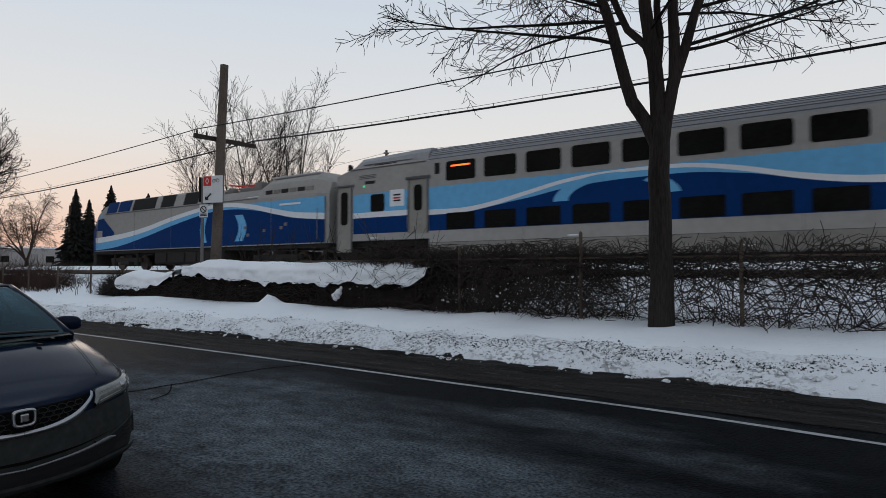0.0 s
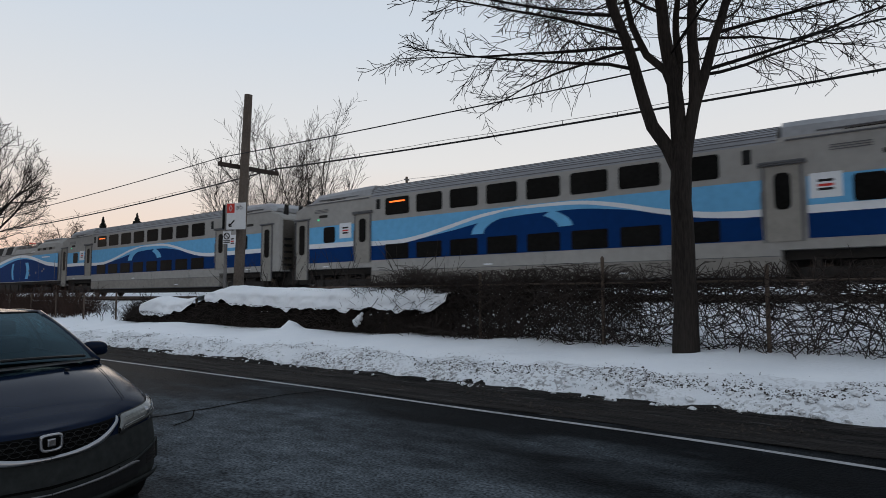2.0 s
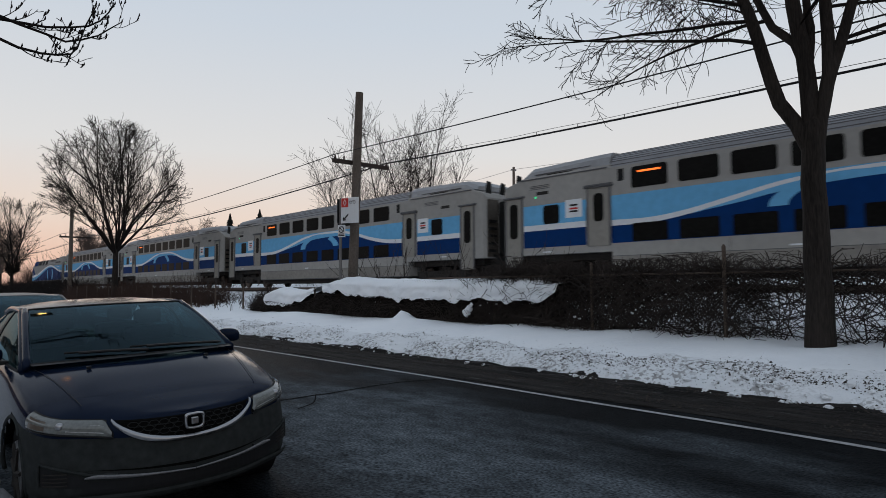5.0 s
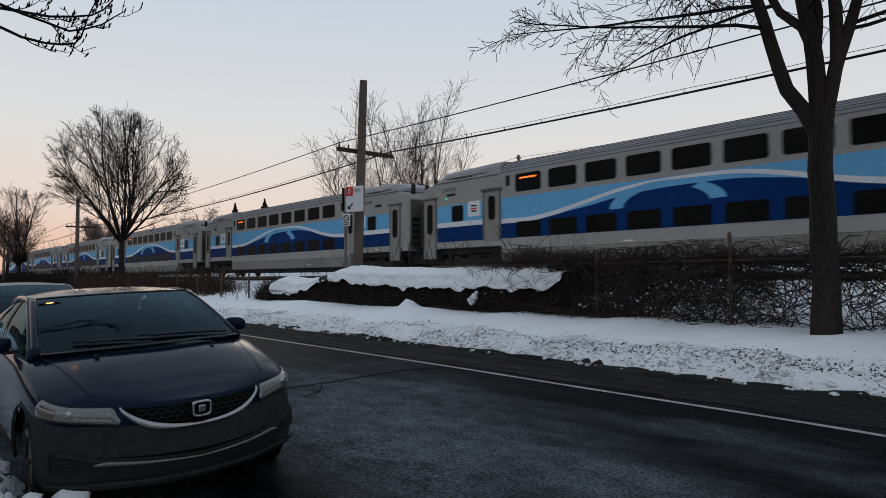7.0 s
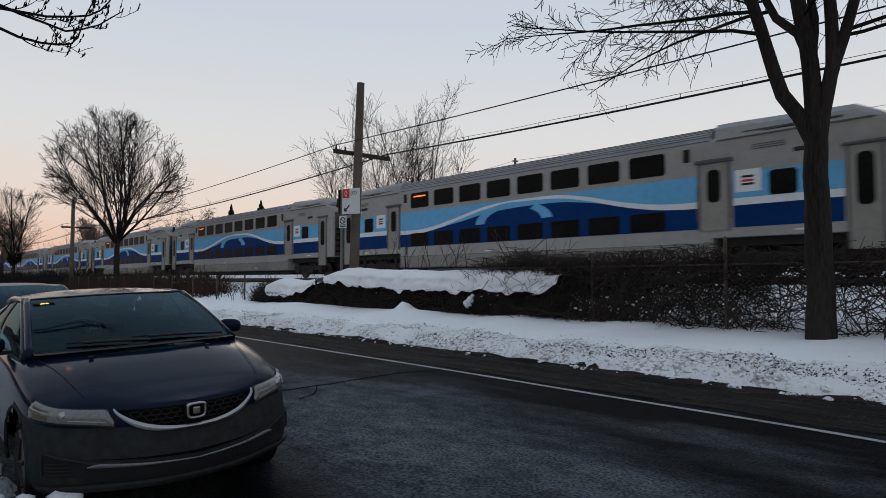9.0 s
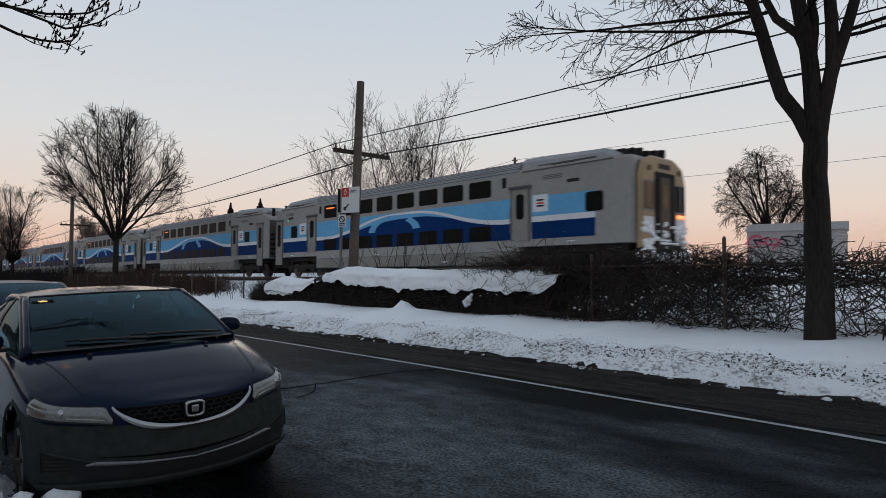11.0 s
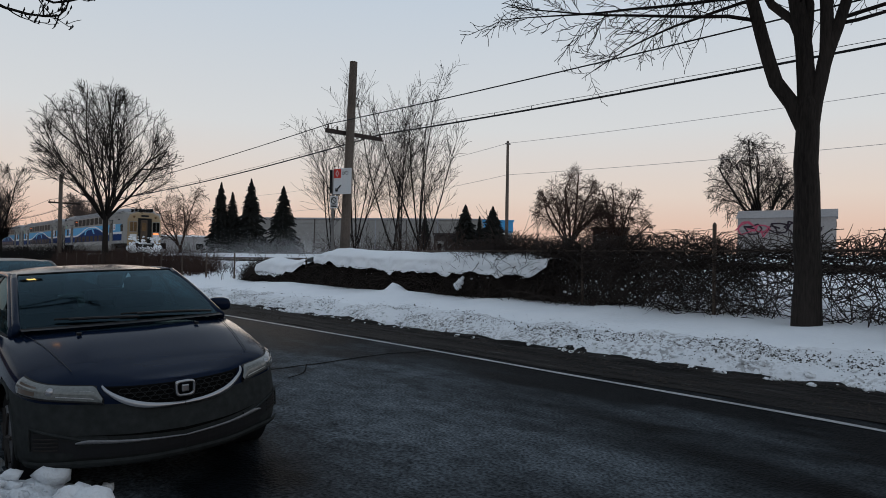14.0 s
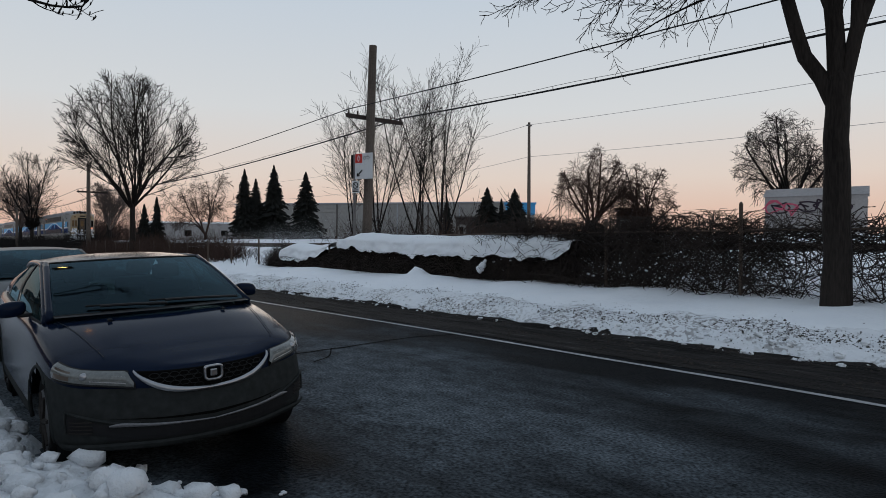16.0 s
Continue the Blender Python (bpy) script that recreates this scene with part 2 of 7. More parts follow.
M_HEDGESHADE = mat("hedge_heart_shade", (0.013, 0.010, 0.008), 0.95, spec=0.1, var=0.6, scale=12, bump=1.0, bscale=18)
M_NEEDLE = mat("spruce_needles", (0.021, 0.022, 0.020), 0.95, spec=0.1, var=0.5, scale=3)
M_POLE = mat("weathered_pole_wood", (0.12, 0.098, 0.082), 0.85, var=0.5, scale=5, bump=0.8, bscale=18)
M_ARM = mat("dark_crossarm_wood", (0.045, 0.034, 0.030), 0.85, var=0.3)
M_WIRE = mat("black_wire", (0.012, 0.012, 0.013), 0.6)
M_PALEWIRE = mat("far_wire", (0.35, 0.33, 0.33), 0.6)
M_GALV = mat("galvanised_steel", (0.18, 0.17, 0.165), 0.6, 0.5, var=0.3)
M_RUSTFENCE = mat("rusty_fence_post", (0.10, 0.075, 0.06), 0.8, var=0.4)
M_SIGN = mat("white_sign_face", (0.62, 0.63, 0.64), 0.45, var=0.1, scale=4)
M_SIGNRED = mat("red_sign_square", (0.55, 0.04, 0.03), 0.45, var=0.1)
M_SIGNBLK = mat("black_sign_ink", (0.01, 0.01, 0.01), 0.5)
M_SILVER = mat("brushed_steel_body", (0.315, 0.305, 0.288), 0.8, 0.0, spec=0.05, var=0.16, scale=1.2)
M_SILVERLOW = mat("dirty_steel_skirt", (0.24, 0.225, 0.205), 0.85, 0.0, spec=0.05, var=0.3, scale=1.5)
M_ENDDARK = mat("dark_end_wall", (0.11, 0.098, 0.085), 0.85, spec=0.05, var=0.4, scale=3)
M_ROOF = mat("ribbed_steel_roof", (0.26, 0.27, 0.29), 0.6, 0.0, spec=0.15, var=0.2, scale=1.5)
M_HOOD = mat("pale_roof_hood", (0.31, 0.32, 0.335), 0.6, 0.0, spec=0.15, var=0.25, scale=1.5)
# darker than the roof, so that the ribs' shadow lines are in their colour
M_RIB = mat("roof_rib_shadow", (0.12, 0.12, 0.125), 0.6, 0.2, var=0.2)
M_DOOR = mat("grey_door_paint", (0.26, 0.245, 0.22), 0.8, 0.0, spec=0.05, var=0.2, scale=2)
M_LBLUE = mat("light_blue_livery", (0.135, 0.39, 0.64), 0.6, var=0.15, scale=1.2, spec=0.05)
M_DBLUE = mat("dark_blue_livery", (0.003, 0.031, 0.128), 0.6, var=0.2, scale=1.2, spec=0.04)
M_WHITE = mat("white_livery_band", (0.66, 0.68, 0.70), 0.5, spec=0.15, var=0.1, scale=1.5)
# uneven tone paints in the dim interiors and reflections of the panes
M_GLASSDK = mat("tinted_train_glass", (0.0085, 0.0085, 0.008), 0.4, var=0.75, scale=3, spec=0.04)
M_RUBBER = mat("black_rubber", (0.012, 0.012, 0.012), 0.8)
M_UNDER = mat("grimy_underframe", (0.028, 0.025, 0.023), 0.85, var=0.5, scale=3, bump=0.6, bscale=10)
M_RAIL = mat("rail_steel", (0.12, 0.10, 0.09), 0.45, 0.7, var=0.4)
M_TIE = mat("dark_timber_sleeper", (0.05, 0.042, 0.036), 0.9, var=0.4)
M_ORANGE = glow("orange_display_glow", (1.0, 0.16, 0.02), 1.4)
M_HEADLAMP = glow("warm_lamp_glow", (1.0, 0.26, 0.09), 2.0)
M_ENDDOOR = mat("brown_end_door", (0.085, 0.06, 0.042), 0.6, var=0.3, scale=4)
M_STREETLAMP = glow("street_lamp_glow", (1.0, 0.42, 0.12), 30.0)
M_GREEN = glow("green_marker_glow", (0.05, 0.9, 0.35), 0.5)
# cream with the golden cast of lamp glow put into the colour
M_CABWARM = mat("warm_cream_cab_front", (0.34, 0.25, 0.15), 0.5, var=0.25, scale=3)
M_CARPAINT = mat("dark_blue_car_paint", (0.005, 0.0105, 0.026), 0.16, 0.0, var=0.2, scale=2, coat=0.03, spec=0.06)
M_CARDIRT = mat("salt_dusted_car_paint", (0.028, 0.031, 0.031), 0.8, 0.0, var=0.45, scale=5, spec=0.06)
M_CARGLASS = car_glass()
M_SEAT = mat("grey_seat_cloth", (0.05, 0.055, 0.06), 0.9, var=0.2, spec=0.1)
M_REFLECT = mat("silver_reflector", (0.42, 0.43, 0.43), 0.3, 0.6, var=0.5, scale=22)
M_LENSDULL = mat("dull_amber_lens", (0.10, 0.08, 0.065), 0.25, var=0.2, coat=0.5)
M_LIP = mat("salted_chrome_strip", (0.16, 0.16, 0.165), 0.4, 0.6, var=0.4, scale=14)
M_CHROME = mat("chrome_trim", (0.34, 0.34, 0.35), 0.28, 0.95, var=0.1)
M_PLASTIC = mat("black_plastic", (0.010, 0.010, 0.011), 0.55, var=0.2)
M_LAMPGLASS = mat("headlamp_lens", (0.13, 0.135, 0.127), 0.2, 0.0, var=0.4, scale=12, coat=1.0)
M_TYRE = mat("winter_tyre_rubber", (0.006, 0.006, 0.006), 0.9, spec=0.05)
M_RIM = mat("dull_wheel_rim", (0.07, 0.07, 0.073), 0.5, 0.4)
M_GREYCAR = mat("grey_silver_car_paint", (0.035, 0.04, 0.045), 0.4, 0.0, var=0.2, coat=0.15, spec=0.2)
# unlit: the warm light on cab glass and lamps is put into its colour
M_AMBERGLASS = mat("warm_toned_cab_glass", (0.16, 0.095, 0.045), 0.4, var=0.6, scale=5, spec=0.1)
M_BLDG = mat("pale_grey_cladding", (0.24, 0.235, 0.225), 0.8, var=0.2, scale=0.5)
M_BLDGDK = mat("dark_cladding", (0.07, 0.06, 0.058), 0.8, var=0.3, scale=0.5)
M_BLDGWH = mat("cream_render", (0.55, 0.50, 0.42), 0.8, var=0.15, scale=0.5)
M_BLUEFASCIA = mat("blue_fascia", (0.06, 0.28, 0.55), 0.6, var=0.15)
M_TRAILER = mat("white_painted_panel", (0.30, 0.285, 0.28), 0.7, var=0.25, scale=1.5)
M_BRICK = mat("unseen_house_brick", (0.14, 0.075, 0.055), 0.9, var=0.3, scale=2)
M_SHINGLE = mat("grey_shingle_roof", (0.07, 0.07, 0.075), 0.9, var=0.3, scale=2)
M_PINK = mat("pink_spray_paint", (0.50, 0.10, 0.16), 0.7)
M_SPRAYDK = mat("dark_spray_paint", (0.03, 0.02, 0.03), 0.7)


# ---- mesh helpers ----
def mesh_from(name, verts, faces, material, smooth=False):
    me = bpy.data.meshes.new(name)
    me.from_pydata(verts, [], faces)
    for m in (material if isinstance(material, (list, tuple)) else [material]):
        me.materials.append(m)
    if smooth:
        me.polygons.foreach_set("use_smooth", [True] * len(me.polygons))
    me.update()
    return me


def thing(name, verts, faces, material, parent=None, label="", smooth=False):
    ob = new(name, mesh_from(name, verts, faces, material, smooth))
    ob.parent = parent
    if label:
        ob["label"] = label
    return ob


def part(name, bm, material, parent, label="", smooth=False):
    me = bpy.data.meshes.new(name)
    if smooth:
        for f in bm.faces:
            f.smooth = True
    bmesh.ops.recalc_face_normals(bm, faces=bm.faces)
    bm.to_mesh(me)
    bm.free()
    me.materials.append(material)
    ob = new(name, me)
    ob.parent = parent
    if label:
        ob["label"] = label
    return ob


def root(name, m, label, category, group="", kind=""):
    ob = new(name)
    ob.empty_display_size = 0.3
    ob.matrix_basis = m
    return tagged(ob, label, category, group, kind)


def add_box(bm, x0, x1, y0, y1, z0, z1, bevel=0.0):
    g = bmesh.ops.create_cube(bm, size=1.0)
    vs = g["verts"]
    for v in vs:
        v.co = Vector(((x0 + x1) / 2 + v.co.x * (x1 - x0), (y0 + y1) / 2 + v.co.y * (y1 - y0), (z0 + z1) / 2 + v.co.z * (z1 - z0)))
    if bevel:
        es = list({e for v in vs for e in v.link_edges})
        bmesh.ops.bevel(bm, geom=es, offset=bevel, segments=2, affect="EDGES", profile=0.5)
    return bm


def box(x0, x1, y0, y1, z0, z1, bevel=0.0):
    return add_box(bmesh.new(), x0, x1, y0, y1, z0, z1, bevel)


def add_cyl(bm, a, b, r0, r1=None, sides=12):
    a, b = Vector(a), Vector(b)
    d = b - a
    m = Matrix.Translation((a + b) / 2) @ d.to_track_quat("Z", "Y").to_matrix().to_4x4()
    bmesh.ops.create_cone(bm, cap_ends=True, segments=sides, radius1=r0, radius2=r0 if r1 is None else r1, depth=d.length, matrix=m)
    return bm


def cyl(a, b, r0, r1=None, sides=12):
    return add_cyl(bmesh.new(), a, b, r0, r1, sides)


def side_panel(x0, x1, z0, z1, y, depth, r=0.06):
    """A rounded rectangular plate on a side wall, facing -y."""
    bm = bmesh.new()
    r = min(r, (x1 - x0) / 2.01, (z1 - z0) / 2.01)
    pts = []
    for cx, cz, a0 in ((x1 - r, z1 - r, 0), (x0 + r, z1 - r, 90), (x0 + r, z0 + r, 180), (x1 - r, z0 + r, 270)):
        for k in range(4):
            a = radians(a0 + 30 * k)
            pts.append((cx + r * math.cos(a), cz + r * math.sin(a)))
    f = bm.faces.new([bm.verts.new((px, y, pz)) for px, pz in pts])
    e = bmesh.ops.extrude_face_region(bm, geom=[f])
    for v in e["geom"]:
        if isinstance(v, bmesh.types.BMVert):
            v.co.y = y - depth
    return bm


def ribbon(us, lo, hi, y, depth=0.004):
    """A strip of livery on a side wall between two curves lo(u) and hi(u)."""
    bm = bmesh.new()
    a = [(bm.verts.new((u, y - depth, lo(u))), bm.verts.new((u, y - depth, hi(u)))) for u in us]
    b = [(bm.verts.new((u, y + 0.002, lo(u))), bm.verts.new((u, y + 0.002, hi(u)))) for u in us]
    for i in range(len(us) - 1):
        bm.faces.new((a[i][0], a[i + 1][0], a[i + 1][1], a[i][1]))
        bm.faces.new((a[i][1], a[i + 1][1], b[i + 1][1], b[i][1]))
        bm.faces.new((a[i][0], b[i][0], b[i + 1][0], a[i + 1][0]))
    return bm


def curve_of(points):
    """A smooth function through (u, z) points."""
    xs, zs = [p[0] for p in points], [p[1] for p in points]

    def f(u):
        if u <= xs[0]:
            return zs[0]
        for i in range(len(xs) - 1):
            if u <= xs[i + 1]:
                h = xs[i + 1] - xs[i]
                t = (u - xs[i]) / h
                m0 = (zs[i + 1] - zs[max(i - 1, 0)]) / (xs[i + 1] - xs[max(i - 1, 0)])
                j = min(i + 2, len(xs) - 1)
                m1 = (zs[j] - zs[i]) / (xs[j] - xs[i])
                return ((2 * t**3 - 3 * t**2 + 1) * zs[i] + (t**3 - 2 * t**2 + t) * h * m0 + (3 * t**2 - 2 * t**3) * zs[i + 1] + (t**3 - t**2) * h * m1)
        return zs[-1]
    return f


def steps(a, b, n):
    return [a + (b - a) * i / n for i in range(n + 1)]


def loft(rings, caps=True):
    """A closed skin through rings with equal numbers of points."""
    bm = bmesh.new()
    vr = [[bm.verts.new(p) for p in r] for r in rings]
    n = len(vr[0])
    for a, b in zip(vr, vr[1:]):
        for i in range(n):
            bm.faces.new((a[i], a[(i + 1) % n], b[(i + 1) % n], b[i]))
    if caps:
        bm.faces.new(vr[0][::-1])
        bm.faces.new(vr[-1])
    return bm


def tube(V, F, pts, radii, sides):
    """Appends a bent tapering tube to the lists V and F."""
    base = len(V)
    for i, p in enumerate(pts):
        d = (pts[min(i + 1, len(pts) - 1)] - pts[max(i - 1, 0)]).normalized()
        s = d.orthogonal().normalized()
        u = d.cross(s)
        for k in range(sides):
            a = 2 * math.pi * k / sides
            V.append(p + (s * math.cos(a) + u * math.sin(a)) * radii[i])
        if i:
            o = base + (i - 1) * sides
            for k in range(sides):
                F.append((o + k, o + (k + 1) % sides, o + sides + (k + 1) % sides, o + sides + k))
    return base


# ---- ground, road, snow ----
def lerp_profile(y):
    P = [(-60, 0.35), (-3, 0.25), (-0.6, 0.12), (0.2, -0.03), (8.5, -0.03), (9.2, 0.18), (9.9, 0.38), (11.0, 0.46), (12.2, 0.62), (13.5, 0.85), (15.5, 1.05),
         (17.3, 1.30), (18.2, 1.38), (21.8, 1.38), (22.6, 1.30), (24.5, 1.2), (26.0, 1.9), (28, 1.9), (31, 1.3), (40, 1.05), (120, 1.3)]
    for (a, za), (b, zb) in zip(P, P[1:]):
        if y <= b:
            t = max(0, (y - a) / (b - a))
            return za + (zb - za) * t
    return P[-1][1]


def build_ground():
    xs = [-3000, -1200, -600, -300, -200] + [-150 + 2.0 * i for i in range(91)] + [60, 120, 300, 1000, 3000]
    ys = [-3000, -800, -200, -60, -30, -12, -6, -3, -1.5, -0.6, 0.2, 4, 8.5, 8.9, 9.2, 9.9, 10.5, 11, 11.6, 12.2, 12.9, 13.5, 14.5, 15.5, 16.5, 17.5, 20, 22.5, 23.7, 24.5, 25.2, 26, 27, 28, 29.5, 31, 40, 60, 90, 120, 400, 1000, 3000]
    V, F = [], []
    for x in xs:
        for y in ys:
            n = noise.noise(Vector((x * 0.13, y * 0.2, 3.0))) * 0.12 if (y > 13 or y < -1) and abs(y) < 300 else 0
            V.append((x, y, lerp_profile(y) + n - 0.05))
    k = len(ys)
    for i in range(len(xs) - 1):
        for j in range(k - 1):
            F.append((i * k + j, (i + 1) * k + j, (i + 1) * k + j + 1, i * k + j + 1))
    tagged(thing("ground", V, F, M_SNOW, smooth=True), "snow-covered ground falling from the railway to the road", "ground", kind="structure")


ROAD_Z = curve_of([(-0.4, -0.05), (0.8, -0.033), (1.55, 0.0), (2.3, 0.03), (3.4, 0.0), (4.4, 0.0), (9.0, 0.0)])
LINE_Y = curve_of([(-150, 6.86), (-20, 6.86), (-8, 6.90), (-5, 6.84), (-2.2, 6.80), (-0.3, 6.64), (2, 6.45), (25, 5.2)])


def build_road():
    V, F = [], []
    xs = [-400, -250] + [-150 + 3 * i for i in range(57)] + [60, 200, 400]
    ys = [-0.4, 0.2, 0.8, 1.2, 1.55, 1.9, 2.3, 2.8, 3.4, 4, 6, 7.2]
    for x in xs:
        for y in ys:
            V.append((x, y, ROAD_Z(y)))
    k = len(ys)
    for i in range(len(xs) - 1):
        for j in range(k - 1):
            F.append((i * k + j, (i + 1) * k + j, (i + 1) * k + j + 1, i * k + j + 1))
    tagged(thing("road", V, F, M_ASPHALT), "damp dark grey asphalt road with salt stains", "road", kind="structure")
    # painted edge line, worn at its edges
    V, F = [], []
    x, i = -150.0, 0
    while x < 25:
        w = 0.046 + 0.014 * noise.noise(Vector((x * 1.7, 0, 0)))
        V += [(x, LINE_Y(x) - w, 0.006), (x, LINE_Y(x) + w, 0.006)]
        if i:
            F.append((2 * i - 2, 2 * i, 2 * i + 1, 2 * i - 1))
        i += 1
        x += 0.4 if x > -40 else 2
    tagged(thing("road_line", V, F, M_LINE), "worn white painted edge line on the asphalt", "road marking", kind="structure")
    # muddy shoulder with frozen ruts
    xs = [-150 + 2.0 * i for i in range(50)] + [-50 + 0.2 * i for i in range(350)]
    ys = [7.0 + 0.066 * j for j in range(33)]
    V, F = [], []
    for x in xs:
        for j, y in enumerate(ys):
            e = j / 32
            h = 0.004 + 0.05 * max(0, e - 0.15) + 0.085 * e * noise.noise(Vector((x * 0.35, y * 6, 1))) + 0.055 * e * noise.noise(Vector((x * 2.5, y * 6, 2)))
            V.append((x, y + (0.12 + 0.20 * noise.noise(Vector((x * 0.6, 0, 5))) if j == 0 else 0), max(h, 0.003 if j else 0.003)))
    k = len(ys)
    for i in range(len(xs) - 1):
        for j in range(k - 1):
            F.append((i * k + j, (i + 1) * k + j, (i + 1) * k + j + 1, i * k + j + 1))
    tagged(thing("road_shoulder", V, F, M_SLUSH, smooth=True), "brown muddy road shoulder with frozen slush ruts", "road shoulder", kind="structure")
    # tarred cracks across the lane
    V, F = [], []
    for pts, w in (([(-7.75, 1.2), (-7.72, 4.1), (-7.75, 4.9), (-7.9, 6.0), (-7.7, 7.0)], 0.022), ([(-7.0, 3.9), (-7.3, 4.3), (-7.75, 4.6)], 0.015), ([(-16.2, 3.0), (-16.0, 6.8)], 0.02)):
        f = curve_of([(p[1], p[0]) for p in pts])
        o = len(V)
        us = steps(pts[0][1], pts[-1][1], 60)
        for i, y in enumerate(us):
            x = f(y) + 0.05 * noise.noise(Vector((y * 3, w * 99, 0)))
            V += [(x - w, y, ROAD_Z(y) + 0.005), (x + w, y, ROAD_Z(y) + 0.005)]
            if i:
                F.append((o + 2 * i - 2, o + 2 * i - 1, o + 2 * i + 1, o + 2 * i))
    tagged(thing("road_crack", V, F, M_CRACK), "black tar-filled cracks across the asphalt", "road crack", kind="structure")


def bank_height(x, y):
    e = (y - 8.62) / 0.9
    n1 = noise.noise(Vector((x * 0.35, y * 0.5, 7)))
    n2 = noise.noise(Vector((x * 1.6, y * 1.6, 3)))
    n3 = noise.noise(Vector((x * 5.0, y * 5.0, 9)))
    n4 = noise.noise(Vector((x * 13.0, y * 13.0, 4)))
    edge = 0.22 * noise.noise(Vector((x * 0.5, 0, 0))) + 0.10 * noise.noise(Vector((x * 2.2, 5, 0)))
    e = e - edge
    face = 0.44 * (1 - math.exp(-max(e, 0) * 1.5))
    rough = max(0.12, min(1.0, 1.9 - e))
    h = face + 0.05 * n1 + (0.035 * n2 + 0.042 * n3 + 0.024 * n4) * rough * (1 if e > 0 else 0) + 0.022 * n2
    h += 0.10 * max(0, (y - 10.3)) / 1.5
    h += 0.24 * math.exp(-(((x + 14.35) / 0.2) ** 2 + ((y - 11.25) / 0.25) ** 2)) + 0.10 * math.exp(-(((x + 14.0) / 0.9) ** 2 + ((y - 11.2) / 0.4) ** 2))
    h += 0.16 * math.exp(-(((x + 20.5) / 1.6) ** 2 + ((y - 11.0) / 0.6) ** 2)) + 0.06 * noise.noise(Vector((x * 0.9, y * 0.5, 21)))
    return h if e > 0 else -0.06


def build_snowbank():
    xs = [-150 + 1.0 * i for i in range(90)] + [-60 + 0.25 * i for i in range(140)] + [-25 + 0.09 * i for i in range(330)]
    ys = [8.15 + 0.075 * j for j in range(34)] + [10.8 + 0.2 * j for j in range(12)]
    V = [(x, y, bank_height(x, y)) for x in xs for y in ys]
    k = len(ys)
    F = []
    M = []
    for i in range(len(xs) - 1):
        for j in range(k - 1):
            F.append((i * k + j, (i + 1) * k + j, (i + 1) * k + j + 1, i * k + j + 1))
            M.append(1 if ys[j] < 9.55 + 0.35 * noise.noise(Vector((xs[i] * 0.8, ys[j], 2))) else 0)
    ob = thing("snowbank", V, F, [M_SNOW, M_SNOW_DIRTY], smooth=True)
    ob.data.polygons.foreach_set("material_index", M)
    tagged(ob, "long ploughed snowbank with gritty road-side face", "snowbank", kind="structure")


def build_grit():
    """Dark clods and grit thrown on the road face of the snowbank."""
    rng = random.Random(19)
    V, F = [], []
    for _ in range(26000):
        x = -26 + 29 * rng.random() ** 0.85
        y = rng.gauss(9.15, 0.20) if _ % 3 else rng.gauss(9.05, 0.45)
        if _ > 19500:
            y = rng.uniform(7.25, 8.45)
        elif y < 8.3 or y > 10.6:
            continue
        if noise.noise(Vector((x * 0.9, y * 1.8, 12))) + 0.4 * rng.random() < 0.24:
            continue
        if y < 7.2:
            continue
        h = bank_height(x, y)
        if h < 0:
            h = 0.02 + 0.05 * max(0, (y - 7.3) / 1.9)
        r = min(0.026, 0.004 + abs(rng.gauss(0, 0.0075)))
        o = len(V)
        a = rng.uniform(0, 6.3)
        for k in range(4):
            V.append((x + r * math.cos(a + 1.57 * k) * rng.uniform(0.7, 1.6), y + r * math.sin(a + 1.57 * k) * rng.uniform(0.7, 1.3), h - r * 0.3))
        V.append((x, y, h + r * rng.uniform(0.5, 1.0)))
        F += [(o, o + 1, o + 4), (o + 1, o + 2, o + 4), (o + 2, o + 3, o + 4), (o + 3, o, o + 4)]
    CV, CF = [], []
    for _ in range(760):
        x, y = rng.uniform(-26, 3), 8.5 + abs(rng.gauss(0, 0.30))
        h = bank_height(x, y)
        lump(CV, CF, (x, y, max(h, 0.02) + 0.01), 0.010 + 0.06 * rng.random() ** 3, rng, 0.6)
    tagged(thing("snow_clods", CV, CF, M_SNOW_DIRTY), "dirty clods of ploughed snow along the bank", "snow", kind="stuff")
    tagged(thing("grit", V, F, M_GRIT), "dark road grit and clods on the snowbank", "grit", kind="stuff")


def lump(V, F, c, r, rng, sq=0.7):
    """An uneven chunk of snow appended to lists."""
    bm = bmesh.new()
    bmesh.ops.create_icosphere(bm, subdivisions=2, radius=1)
    o = len(V)
    off = Vector((rng.random() * 50, rng.random() * 50, 0))
    for v in bm.verts:
        d = v.co.copy()
        k = 1 + 0.6 * noise.noise(d * 1.5 + off) + 0.32 * noise.noise(d * 3.7 + off)
        V.append((c[0] + d.x * r * k, c[1] + d.y * r * k, c[2] + d.z * r * k * sq))
    for f in bm.faces:
        F.append(tuple(o + v.index for v in f.verts))
    bm.free()


NEAR_EDGE = curve_of([(-40, 0.2), (-9, 0.5), (-6.5, 0.74), (-5.0, 0.74), (-4.6, 0.80), (-4.3, 1.14), (-3.75, 1.20), (-3.3, 1.45), (-2.0, 1.50), (40, 1.2)])


def near_snow(x, y):
    e = NEAR_EDGE(x) + 0.16 * noise.noise(Vector((x * 2.1, 0, 8))) - y
    h = 0.25 * (1 - math.exp(-max(e, 0) * 2.2)) + 0.09 * noise.noise(Vector((x * 3, y * 3, 1))) + 0.07 * noise.noise(Vector((x * 8, y * 8, 1))) + 0.03 * noise.noise(Vector((x * 19, y * 19, 1)))
    return h if e > 0 else -0.06


